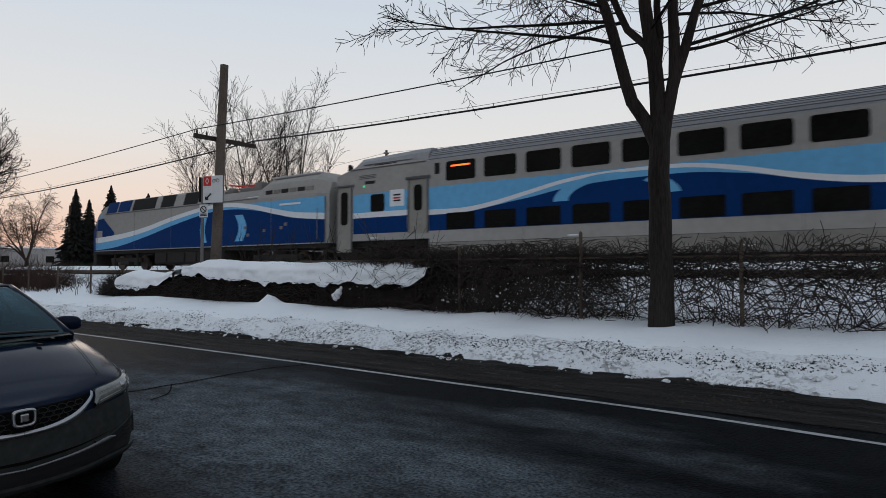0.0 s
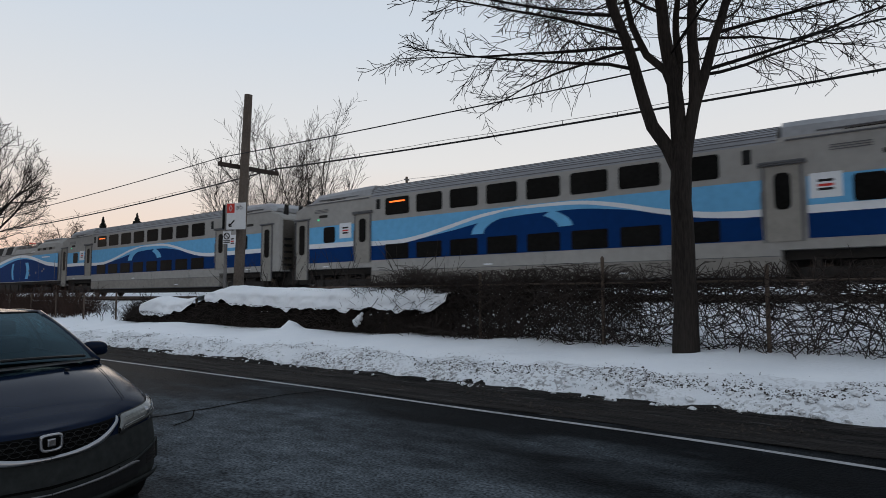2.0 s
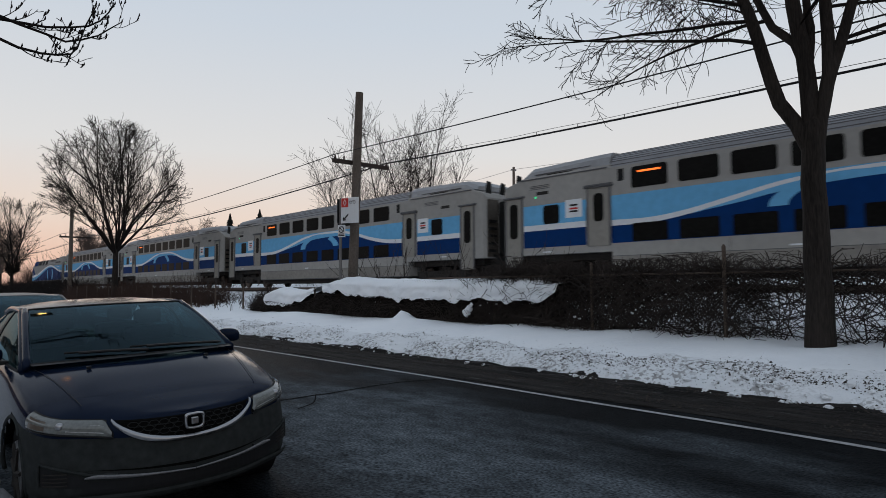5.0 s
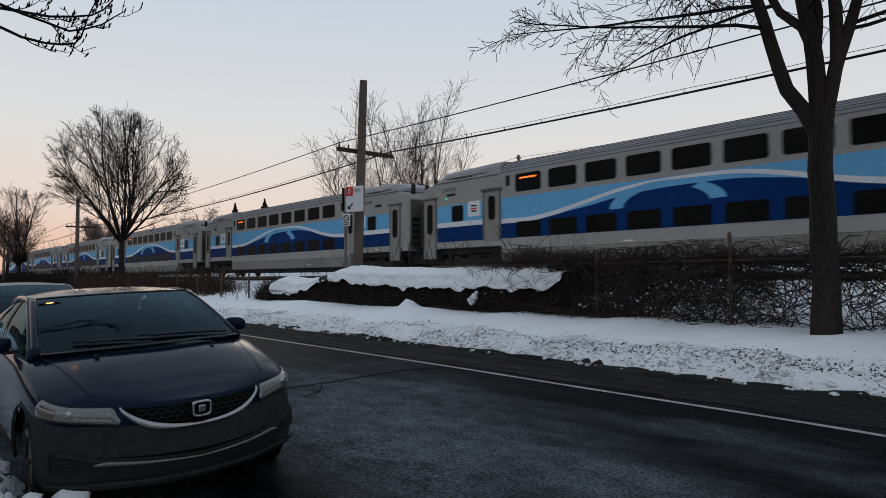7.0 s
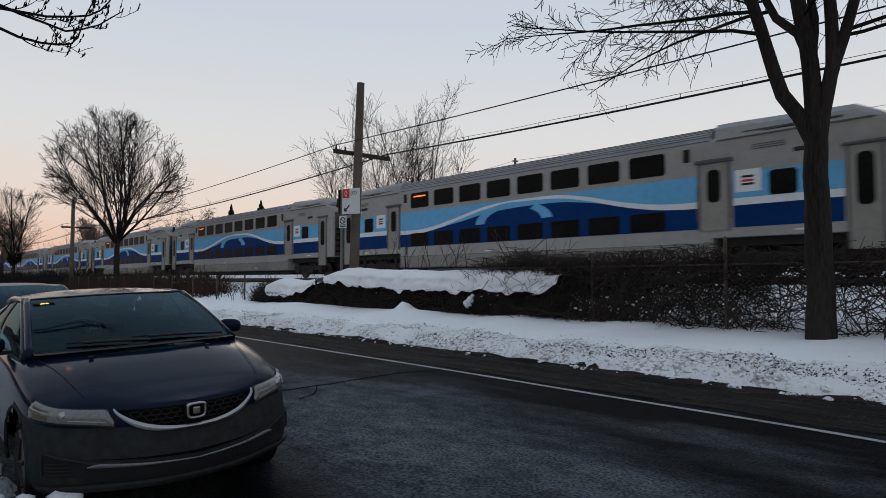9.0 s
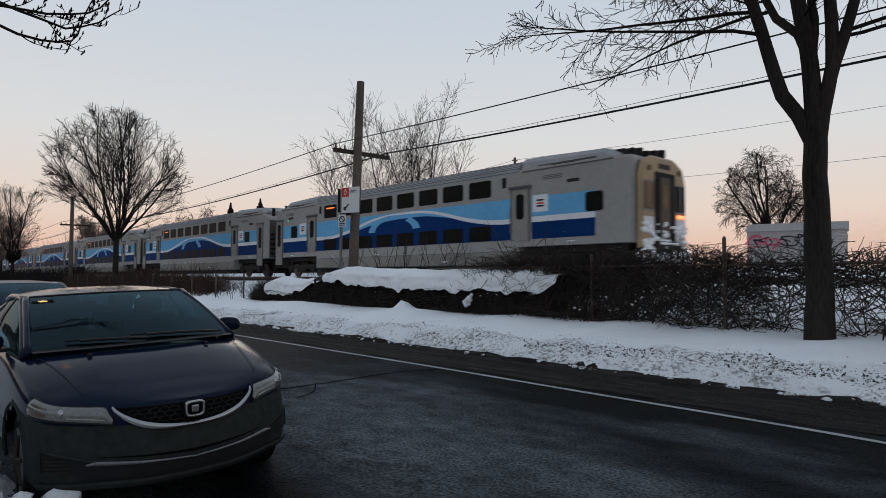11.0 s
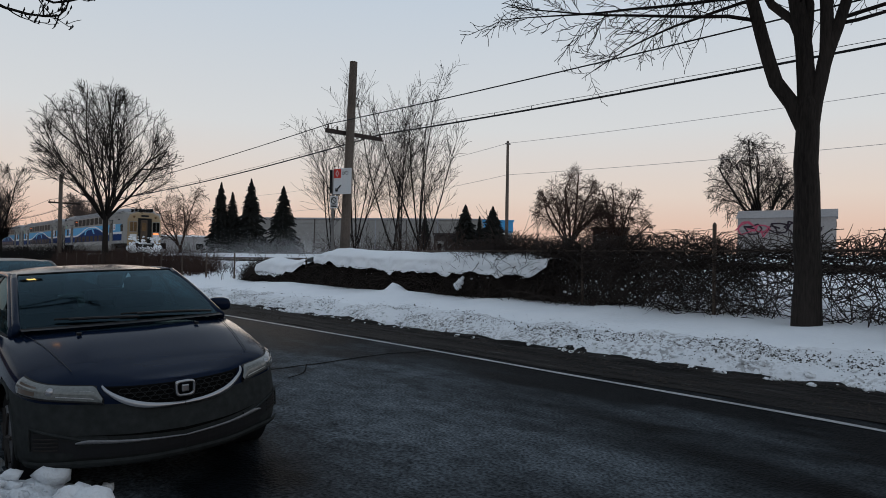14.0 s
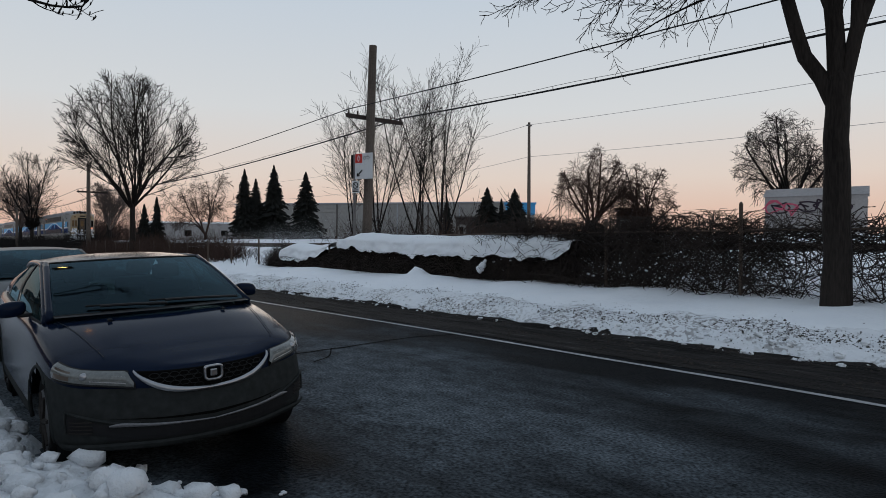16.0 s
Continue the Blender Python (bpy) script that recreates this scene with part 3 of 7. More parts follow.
def build_near_snow():
    xs = [-40 + 1.0 * i for i in range(30)] + [-10 + 0.06 * i for i in range(200)] + [2 + 1.0 * i for i in range(30)]
    ys = [-6, -4.5, -3, -2, -1.4] + [-1.0 + 0.05 * j for j in range(56)]
    V = [(x, y, near_snow(x, y)) for x in xs for y in ys]
    k = len(ys)
    F = [(i * k + j, (i + 1) * k + j, (i + 1) * k + j + 1, i * k + j + 1) for i in range(len(xs) - 1) for j in range(k - 1)]
    tagged(thing("kerb_snow", V, F, M_SNOW_KERB, smooth=True), "crusty kerbside snow heap beside the parked cars", "snowbank", kind="structure")
    rng = random.Random(5)
    V, F = [], []
    for _ in range(950):
        x = rng.uniform(-6.5, -2.0)
        y = rng.uniform(-0.5, 1.75)
        h = near_snow(x, y)
        if h < 0:
            if rng.random() < 0.8:
                continue
            h = 0
        if x < -4.35 and y > 0.72 or x < -4.0 and y > 1.2:
            continue
        lump(V, F, (x, y, h + 0.015), 0.010 + 0.095 * rng.random() ** 3.6, rng)
    tagged(thing("snow_chunks", V, F, M_SNOW_KERB, smooth=True), "broken lumps of frozen snow lying on the kerbside heap", "snow", kind="stuff")


# ---- railway ----
RAIL_Z, TRACK_Y = 1.51, 20.0


def build_track():
    bm = bmesh.new()
    for dy in (-0.7175, 0.7175):
        y = TRACK_Y + dy
        add_box(bm, -400, 150, y - 0.035, y + 0.035, RAIL_Z - 0.045, RAIL_Z)
        add_box(bm, -400, 150, y - 0.009, y + 0.009, RAIL_Z - 0.15, RAIL_Z - 0.04)
        add_box(bm, -400, 150, y - 0.07, y + 0.07, RAIL_Z - 0.172, RAIL_Z - 0.15)
    rails = root("railway_track", pose(0, 0, 0), "steel railway track on timber sleepers in snow", "railway track", kind="structure")
    part("rails", bm, M_RAIL, rails)
    rng = random.Random(2)
    sl = mesh_from("sleeper", *box_lists(-0.11, 0.11, -1.3, 1.3, 0, 0.16), M_TIE)
    for i in range(130):
        ob = new("sleeper", sl)
        ob.parent = rails
        ob.matrix_basis = pose(-62 + 0.54 * i, TRACK_Y + rng.uniform(-0.03, 0.03), RAIL_Z - 0.335, 0, 0, rng.uniform(-1, 1))


def box_lists(x0, x1, y0, y1, z0, z1):
    V = [(x, y, z) for x in (x0, x1) for y in (y0, y1) for z in (z0, z1)]
    return V, [(0, 1, 3, 2), (4, 6, 7, 5), (0, 4, 5, 1), (2, 3, 7, 6), (0, 2, 6, 4), (1, 5, 7, 3)]


SIDE = 1.525
ROOF_HALF = [(SIDE, 3.98), (1.48, 4.17), (1.36, 4.34), (1.1, 4.48), (0.6, 4.58), (0.2, 4.62)]


def coach_ring(u, z0, cap, inset=0.0):
    half = [(SIDE - inset, z0), (SIDE - inset, z0 + 0.4)] + [(min(y, SIDE - inset), min(z, cap)) for y, z in ROOF_HALF]
    return [(u, -y, z) for y, z in half] + [(u, y, z) for y, z in half[::-1]]


def bogie(parent, u, name="bogie"):
    bm = bmesh.new()
    for s in (-1, 1):
        add_box(bm, u - 1.7, u + 1.7, s * 1.18 - 0.09, s * 1.18 + 0.09, 0.45, 0.70, 0.03)
        add_box(bm, u - 0.5, u + 0.5, s * 1.2 - 0.14, s * 1.2 + 0.14, 0.28, 0.55, 0.05)
        for w in (-1.3, 1.3):
            add_box(bm, u + w - 0.2, u + w + 0.2, s * 1.24 - 0.1, s * 1.24 + 0.1, 0.28, 0.66, 0.04)
            add_cyl(bm, (u + w, s * 1.2, 0.62), (u + w, s * 1.2, 0.95), 0.09, sides=8)
    add_box(bm, u - 0.4, u + 0.4, -1.1, 1.1, 0.5, 0.85)
    bg = part(name, bm, M_UNDER, parent)
    for w in (-1.3, 1.3):
        for s in (-1, 1):
            part("wheel", cyl((u + w, s * 0.70, 0.42), (u + w, s * 0.83, 0.42), 0.42, sides=20), M_RAIL, bg)


def door(parent, x0, x1, z0, z1, lit=None):
    d = part("door", side_panel(x0, x1, z0, z1, -SIDE + 0.002, 0.03, 0.03), M_DOOR, parent, "grey sliding door")
    cx = (x0 + x1) / 2
    part("door_window", side_panel(cx - 0.2, cx + 0.2, z0 + 0.42 * (z1 - z0), z1 - 0.18, -SIDE - 0.028, 0.006, 0.14), M_GLASSDK, d)
    bm = bmesh.new()
    for a, b in ((x0 - 0.05, x0), (x1, x1 + 0.05)):
        add_box(bm, a, b, -SIDE - 0.045, -SIDE, z0, z1)
    add_box(bm, x0 - 0.16, x1 + 0.16, -SIDE - 0.09, -SIDE, z1 + 0.03, z1 + 0.10, 0.02)
    part("door_frame", bm, M_RIB, parent)


LOW, HIGH = 1.42, 3.02
WAVE = curve_of([(4.9, 2.10), (6.4, 2.10), (7.6, 2.24), (9.0, 2.52), (10.4, 2.80), (11.8, 2.93), (13.2, 2.95), (14.4, 2.90), (15.6, 2.70), (16.8, 2.42), (18.0, 2.22), (19.0, 2.15), (19.6, 2.15)])


def build_coach(cab=False):
    """A double-deck commuter coach, its front at u = 0, its origin on the rails; the cab coach has a driver's end at the rear."""
    name = "cab_coach" if cab else "coach"
    c = root(name, pose(0, 0, 0), "silver double-deck commuter coach, blue and white wave" + (" and lit cab" if cab else ""), "train coach", "coaches of the train")
    L = 24.9
    bm = loft([coach_ring(0.0, 1.15, 3.62, 0.1), coach_ring(0.12, 1.15, 3.80), coach_ring(1.0, 1.15, 4.08), coach_ring(4.95, 1.15, 4.10)])
    part("front_section", bm, M_SILVER, c)
    bm = loft([coach_ring(4.952, 0.46, 4.7), coach_ring(19.9, 0.46, 4.7)])
    body = part("body", bm, M_SILVER, c)
    body.data.materials.append(M_ROOF)
    body.data.polygons.foreach_set("material_index", [1 if p.center.z > 3.97 and abs(p.normal.x) < 0.5 else 0 for p in body.data.polygons])
    rear_cap = 4.36 if cab else 3.62
    bm = loft([coach_ring(19.902, 1.15, 4.10), coach_ring(23.4 if cab else 23.9, 1.15, 4.10 if cab else 4.08), coach_ring(L - 0.12, 1.15, 4.05 if cab else 3.80), coach_ring(L, 1.15, 3.9 if cab else 3.62, 0.1)])
    part("rear_section", bm, M_SILVER, c)
    # raised equipment hoods over the end sections, set in from the sides, with snow-grey lids
    for a, b, near in ((0.75, 4.85, 0), (20.0, 24.15, 1)):
        rings = []
        for k, (u, top, w) in enumerate(((a, 4.20, 1.25), (a + 0.55, 4.46, 1.34), (b - 0.55, 4.46, 1.34), (b, 4.20, 1.25))):
            if (k > 1) != bool(near):
                top, w = 4.54, 1.38
            half = [(w + 0.06, 4.04), (w, top - 0.16), (w - 0.16, top), (0.3, top + 0.05)]
            rings.append([(u, -y, z) for y, z in half] + [(u, y, z) for y, z in half[::-1]])
        hood = part("roof_hood", loft(rings), M_HOOD, c, "pale grey raised roof hood")
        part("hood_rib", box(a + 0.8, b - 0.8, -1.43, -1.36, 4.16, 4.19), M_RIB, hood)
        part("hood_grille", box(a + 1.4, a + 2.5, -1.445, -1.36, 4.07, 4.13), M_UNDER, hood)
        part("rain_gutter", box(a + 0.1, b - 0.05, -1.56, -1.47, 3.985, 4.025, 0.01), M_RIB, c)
        part("door_canopy", box((4.0 if not near else 19.55) - 0.1, (4.9 if not near else 20.45) + 0.1, -1.64, -1.50, 3.42, 3.47, 0.01), M_RIB, c)
    # black bracing fins over the gangway, end handrails
    for u in (0.32, 24.55):
        for y in (-1.05, -0.2):
            part("roof_fin", loft([[(u - 0.12, y, 3.7), (u + 0.12, y, 3.7), (u + 0.12, y, 4.30), (u - 0.02, y, 4.38)], [(u - 0.12, y + 0.14, 3.7), (u + 0.12, y + 0.14, 3.7), (u + 0.12, y + 0.14, 4.30), (u - 0.02, y + 0.14, 4.38)]]), M_RUBBER, c)
    # roof ribs
    bm = bmesh.new()
    for y, z in ((1.505, 4.03), (1.475, 4.16), (1.42, 4.235), (1.36, 4.315), (1.25, 4.385), (1.12, 4.455), (0.92, 4.505)):
        for s in (-1, 1):
            add_box(bm, 4.9, 19.9, s * y - 0.012, s * y + 0.012, z, z + 0.028)
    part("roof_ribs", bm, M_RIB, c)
    bm = bmesh.new()
    add_box(bm, 4.96, 19.9, -SIDE - 0.006, SIDE + 0.006, 0.46, 0.50)
    add_box(bm, 4.96, 19.9, -SIDE - 0.004, SIDE + 0.004, 0.98, 1.0)
    part("skirt_seam", bm, M_RIB, c)
    bm = bmesh.new()
    add_box(bm, 4.97, 19.89, -SIDE - 0.003, SIDE + 0.003, 0.50, 0.98)
    part("lower_skirt", bm, M_SILVERLOW, c)
    # livery: end sections
    for a, b in ((1.06, 3.92), (20.56, 23.40)):
        us = [a, b]
        part("light_blue_panel", ribbon(us, lambda u: 2.26, lambda u: 3.0, -SIDE), M_LBLUE, c)
        part("white_band", ribbon(us, lambda u: 2.05, lambda u: 2.26, -SIDE), M_WHITE, c)
        part("dark_blue_panel", ribbon(us, lambda u: LOW, lambda u: 2.05, -SIDE), M_DBLUE, c)
    # livery: the wave along the middle
    us = steps(4.93, 19.5, 60)
    half = lambda u: 0.045 + 0.05 * abs(u - 12.2) / 7.0
    part("light_blue_field", ribbon(us, lambda u: min(WAVE(u) + half(u), HIGH), lambda u: HIGH, -SIDE), M_LBLUE, c)
    part("white_wave", ribbon(us, lambda u: WAVE(u) - half(u), lambda u: min(WAVE(u) + half(u), HIGH + 0.002), -SIDE, 0.005), M_WHITE, c)
    rib_w = curve_of([(4.9, 0.0), (7.9, 0.02), (9.4, 0.13), (11.5, 0.20), (13.5, 0.17), (15.0, 0.10), (16.4, 0.0), (19.6, 0.0)])
    part("light_blue_ribbon", ribbon(steps(7.8, 16.5, 40), lambda u: WAVE(u) - half(u) - max(0.001, rib_w(u)), lambda u: WAVE(u) - half(u), -SIDE), M_LBLUE, c)
    part("dark_blue_field", ribbon(us, lambda u: LOW, lambda u: WAVE(u) - half(u) - max(0.0, rib_w(u) if 7.8 < u < 16.5 else 0), -SIDE), M_DBLUE, c)
    # the arch
    for a0, a1 in ((180, 82), (52, 4)):
        bm = bmesh.new()
        prev = None
        for k in range(15):
            a = radians(a0 + (a1 - a0) * k / 14)
            o = (11.98 + 2.0 * math.cos(a), 2.16 + 0.76 * math.sin(a))
            i = (11.98 + 1.48 * math.cos(a), 2.16 + 0.56 * math.sin(a))
            cur = (bm.verts.new((o[0], -SIDE - 0.008, o[1])), bm.verts.new((i[0], -SIDE - 0.008, i[1])))
            if prev:
                bm.faces.new((prev[0], cur[0], cur[1], prev[1]))
            prev = cur
        part("arch_mark", bm, M_LBLUE, c)
    # windows: two decks
    for k in range(8):
        x0 = 5.71 + 1.637 * k
        w = part("window", side_panel(x0, x0 + 1.28, 3.19, 3.88, -SIDE + 0.002, 0.012, 0.09), M_GLASSDK, c)
        if k == 0:
            part("display", side_panel(x0 + 0.24, x0 + 1.04, 3.68, 3.74, -SIDE - 0.011, 0.004, 0.01), M_ORANGE, w, "orange lit destination display")
        part("lower_window", side_panel(x0 + 0.02, x0 + 1.26, 1.44, 2.03, -SIDE - 0.003, 0.012, 0.05), M_GLASSDK, c)
    # end section windows, doors, logo plates, vents
    for x0 in (2.02, 21.56):
        if cab and x0 > 10:
            x0 = 23.0
        part("window", side_panel(x0, x0 + 0.73, 2.27, 2.95, -SIDE - 0.003, 0.014, 0.10), M_GLASSDK, c)
    for x0 in (3.03, 20.62):
        p = part("notice_plate", side_panel(x0, x0 + 0.72, 2.42, 3.06, -SIDE - 0.003, 0.006, 0.02), M_WHITE, c)
        for k, (dz, col) in enumerate(((0.44, M_SIGNBLK), (0.32, M_SIGNRED), (0.22, M_SIGNBLK))):
            part("print_bar", side_panel(x0 + 0.18, x0 + 0.54, 2.42 + dz - 0.035, 2.42 + dz + 0.03, -SIDE - 0.008, 0.003, 0.01), col, p)
    door(c, 4.02, 4.86, 1.36, 3.34)
    door(c, 19.58, 20.42, 1.36, 3.34)
    door(c, 0.20, 0.96, 0.70, 3.32)
    if not cab:
        door(c, 23.52, 24.24, 0.70, 3.32)
    for x0 in (5.2, 19.05):
        part("vent", side_panel(x0, x0 + 0.22, 3.48, 3.88, -SIDE, 0.01, 0.01), M_RUBBER, c)
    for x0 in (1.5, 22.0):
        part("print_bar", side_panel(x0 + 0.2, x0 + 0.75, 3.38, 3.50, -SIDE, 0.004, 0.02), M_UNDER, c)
    part("marker_lamp", side_panel(1.63, 1.69, 3.26, 3.34, -SIDE, 0.02, 0.02), M_GREEN, c)
    for x0, z in ((2.0, 1.22), (10.5, 1.06), (15.5, 0.62), (22.2, 1.26)):
        part("reflector_strip", box(x0, x0 + 0.36, -SIDE - 0.006, -SIDE, z, z + 0.045), M_WHITE, c)
    # side grab rails, panel seams and louvres
    for x0 in (3.95, 4.93, 19.5, 20.5):
        part("grab_rail", cyl((x0, -SIDE - 0.05, 1.7), (x0, -SIDE - 0.05, 2.7), 0.014, sides=6), M_GALV, c)
    for x0 in (1.3, 21.0):
        for k in range(3):
            part("louvre_slat", box(x0 + 0.1, x0 + 1.0, -SIDE - 0.012, -SIDE, 3.60 + 0.06 * k, 3.625 + 0.06 * k), M_RIB, c)
    for x0 in (8.9, 12.95, 17.0):
        part("panel_seam", box(x0 - 0.005, x0 + 0.005, -SIDE - 0.007, -SIDE, 0.5, 1.40), M_RIB, c)
    # darker brown-grey end walls round the gangway
    for u0, u1 in ((-0.02, 0.0), (L, L + 0.02)):
        if u1 > 1 and cab:
            continue
        for s_ in (-1, 1):
            part("end_wall_panel", box(u0, u1, min(s_ * 0.76, s_ * 1.40), max(s_ * 0.76, s_ * 1.40), 1.2, 3.55, 0.004), M_ENDDARK, c, "dark brown-grey end panel")
    # antenna and couplings
    part("antenna", cyl((3.0, 0.0, 4.40), (3.0, 0.0, 4.78), 0.03, 0.02, 6), M_GALV, c)
    bm = bmesh.new()
    add_box(bm, -0.48, 0.0, -0.75, 0.75, 1.2, 3.5, 0.1)
    part("gangway_bellows", bm, M_RUBBER, c)
    if not cab:
        bm = bmesh.new()
        add_box(bm, L, L + 0.48, -0.75, 0.75, 1.2, 3.5, 0.1)
        part("gangway_bellows", bm, M_RUBBER, c)
        for k in range(5):
            part("jumper_cable", cyl((L, -1.05 + 0.08 * k, 1.3), (L + 0.5, -1.1 + 0.08 * k, 0.95), 0.025, sides=6), M_RUBBER, c)
            part("end_rung", box(L, L + 0.12, -1.35, -0.95, 1.4 + 0.3 * k, 1.5 + 0.3 * k), M_RUBBER, c)
    bm = bmesh.new()
    # dark blocks added under the gangways to hide the bright sky behind
    add_box(bm, -0.50, 0.6, -0.8, 0.8, 0.55, 1.19)
    add_box(bm, L - 0.6, L + 0.40, -0.8, 0.8, 0.55, 1.19)
    add_box(bm, L - 0.5, L + 0.45, -0.15, 0.15, 0.75, 1.0, 0.03)
    add_box(bm, 0.4, 4.9, -1.2, 1.2, 0.9, 1.14)
    add_box(bm, 19.95, L - 0.4, -1.2, 1.2, 0.9, 1.14)
    add_box(bm, 5.0, 19.9, -1.3, 1.3, 0.24, 0.46)
    # dark boxes added under both end sections, where low sky would show through
    add_box(bm, 0.6, 4.95, -0.6, 0.6, 0.35, 1.0)
    add_box(bm, 19.9, L - 0.6, -0.6, 0.6, 0.35, 1.0)
    part("underframe", bm, M_UNDER, c)
    bogie(c, 2.9)
    bogie(c, L - 2.9)
    if cab:
        end = L + 0.004
        f = part("cab_front", loft([[(end + 0.10, y, z) for y, z in ring] for ring in ([(-1.5, 0.95), (-1.5, 3.35), (-1.28, 3.85), (-0.7, 4.08), (0.7, 4.08), (1.28, 3.85), (1.5, 3.35), (1.5, 0.95)],)] + [[(end + 0.22, y, z) for y, z in [(-1.38, 1.0), (-1.38, 3.3), (-1.2, 3.75), (-0.7, 3.98), (0.7, 3.98), (1.2, 3.75), (1.38, 3.3), (1.38, 1.0)]]]), M_CABWARM, c, "cream driving end caked with snow")
        x = end + 0.22
        part("doorway", box(x, x + 0.06, -0.62, 0.62, 1.15, 3.52, 0.02), M_RUBBER, c)
        part("cab_door", box(x + 0.05, x + 0.09, -0.40, 0.22, 1.2, 3.35, 0.02), M_ENDDOOR, c, "dark brown end door")
        part("cab_door_window", box(x + 0.085, x + 0.10, -0.28, 0.10, 2.3, 3.1, 0.02), M_AMBERGLASS, c)
        for y in (-1.02, 1.02):
            part("cab_window", box(x - 0.01, x + 0.03, y - 0.30, y + 0.30, 2.25, 3.15, 0.04), M_AMBERGLASS if y < 0 else M_GLASSDK, c)
            part("glazing_bar", box(x + 0.02, x + 0.04, y - 0.02, y + 0.02, 2.27, 3.13), M_DOOR, c)
            part("headlamp", cyl((x, y * 0.95, 3.62), (x + 0.05, y * 0.95, 3.62), 0.10, sides=16), M_AMBERGLASS, c, "round head lamp")
        part("marker_lamp", box(x, x + 0.05, 0.80, 1.22, 2.02, 2.14, 0.01), M_HEADLAMP, c)
        for y in (-1.02, 1.02):
            part("window_frame", box(x - 0.02, x + 0.012, y - 0.36, y + 0.36, 2.18, 3.22, 0.03), M_DOOR, c)
            part("end_panel", box(x - 0.01, x + 0.02, y - 0.30, y + 0.30, 1.45, 2.0, 0.03), M_WHITE, c)
        part("door_step", box(x, x + 0.22, -0.6, 0.6, 1.08, 1.16, 0.02), M_SNOW, c)
        part("name_panel", box(x, x + 0.03, -0.35, 0.35, 3.66, 3.82, 0.02), M_PLASTIC, c)
        bm = bmesh.new()
        rng = random.Random(3)
        SV, SF = [], []
        for _ in range(210):
            y, z = rng.uniform(-1.42, 1.42), 0.38 + 1.45 * rng.random() ** 1.5
            if abs(y) < 0.5 and z > 1.25 and rng.random() < 0.5:
                continue
            k0 = len(SV)
            lump(SV, SF, (x + 0.02, y, z), rng.uniform(0.10, 0.20) * (1.15 - 0.35 * z), rng, 0.7)
            for i_ in range(k0, len(SV)):
                SV[i_] = (x + (0.10 if abs(y) < 0.66 else 0.02) + (SV[i_][0] - x - 0.01) * 0.5, SV[i_][1], SV[i_][2])
        # ragged crust along the bottom of the end
        for k in range(15):
            y = -1.4 + 0.2 * k
            lump(SV, SF, (x + 0.02, y, 0.62 + 0.12 * rng.random()), rng.uniform(0.16, 0.24), rng, 1.2)
        sv = [bm.verts.new(v) for v in SV]
        for f_ in SF:
            bm.faces.new([sv[i_] for i_ in f_])
        part("packed_snow", bm, M_SNOW, c, "packed snow on the cab end", smooth=True)["kind"] = "stuff"
        bm = bmesh.new()
        add_box(bm, x - 0.15, x + 0.02, -1.4, 1.4, 0.30, 1.0, 0.05)
        part("pilot_plate", bm, M_UNDER, c)
        bm = bmesh.new()
        for k in range(6):
            add_box(bm, L - 1.2 + 0.05 * k, L - 0.7 + 0.1 * k, -0.9 + 0.32 * k, -0.72 + 0.32 * k, 4.2, 4.42 + 0.04 * (k % 3), 0.03)
        part("horn_cluster", bm, M_PLASTIC, c)
    return c


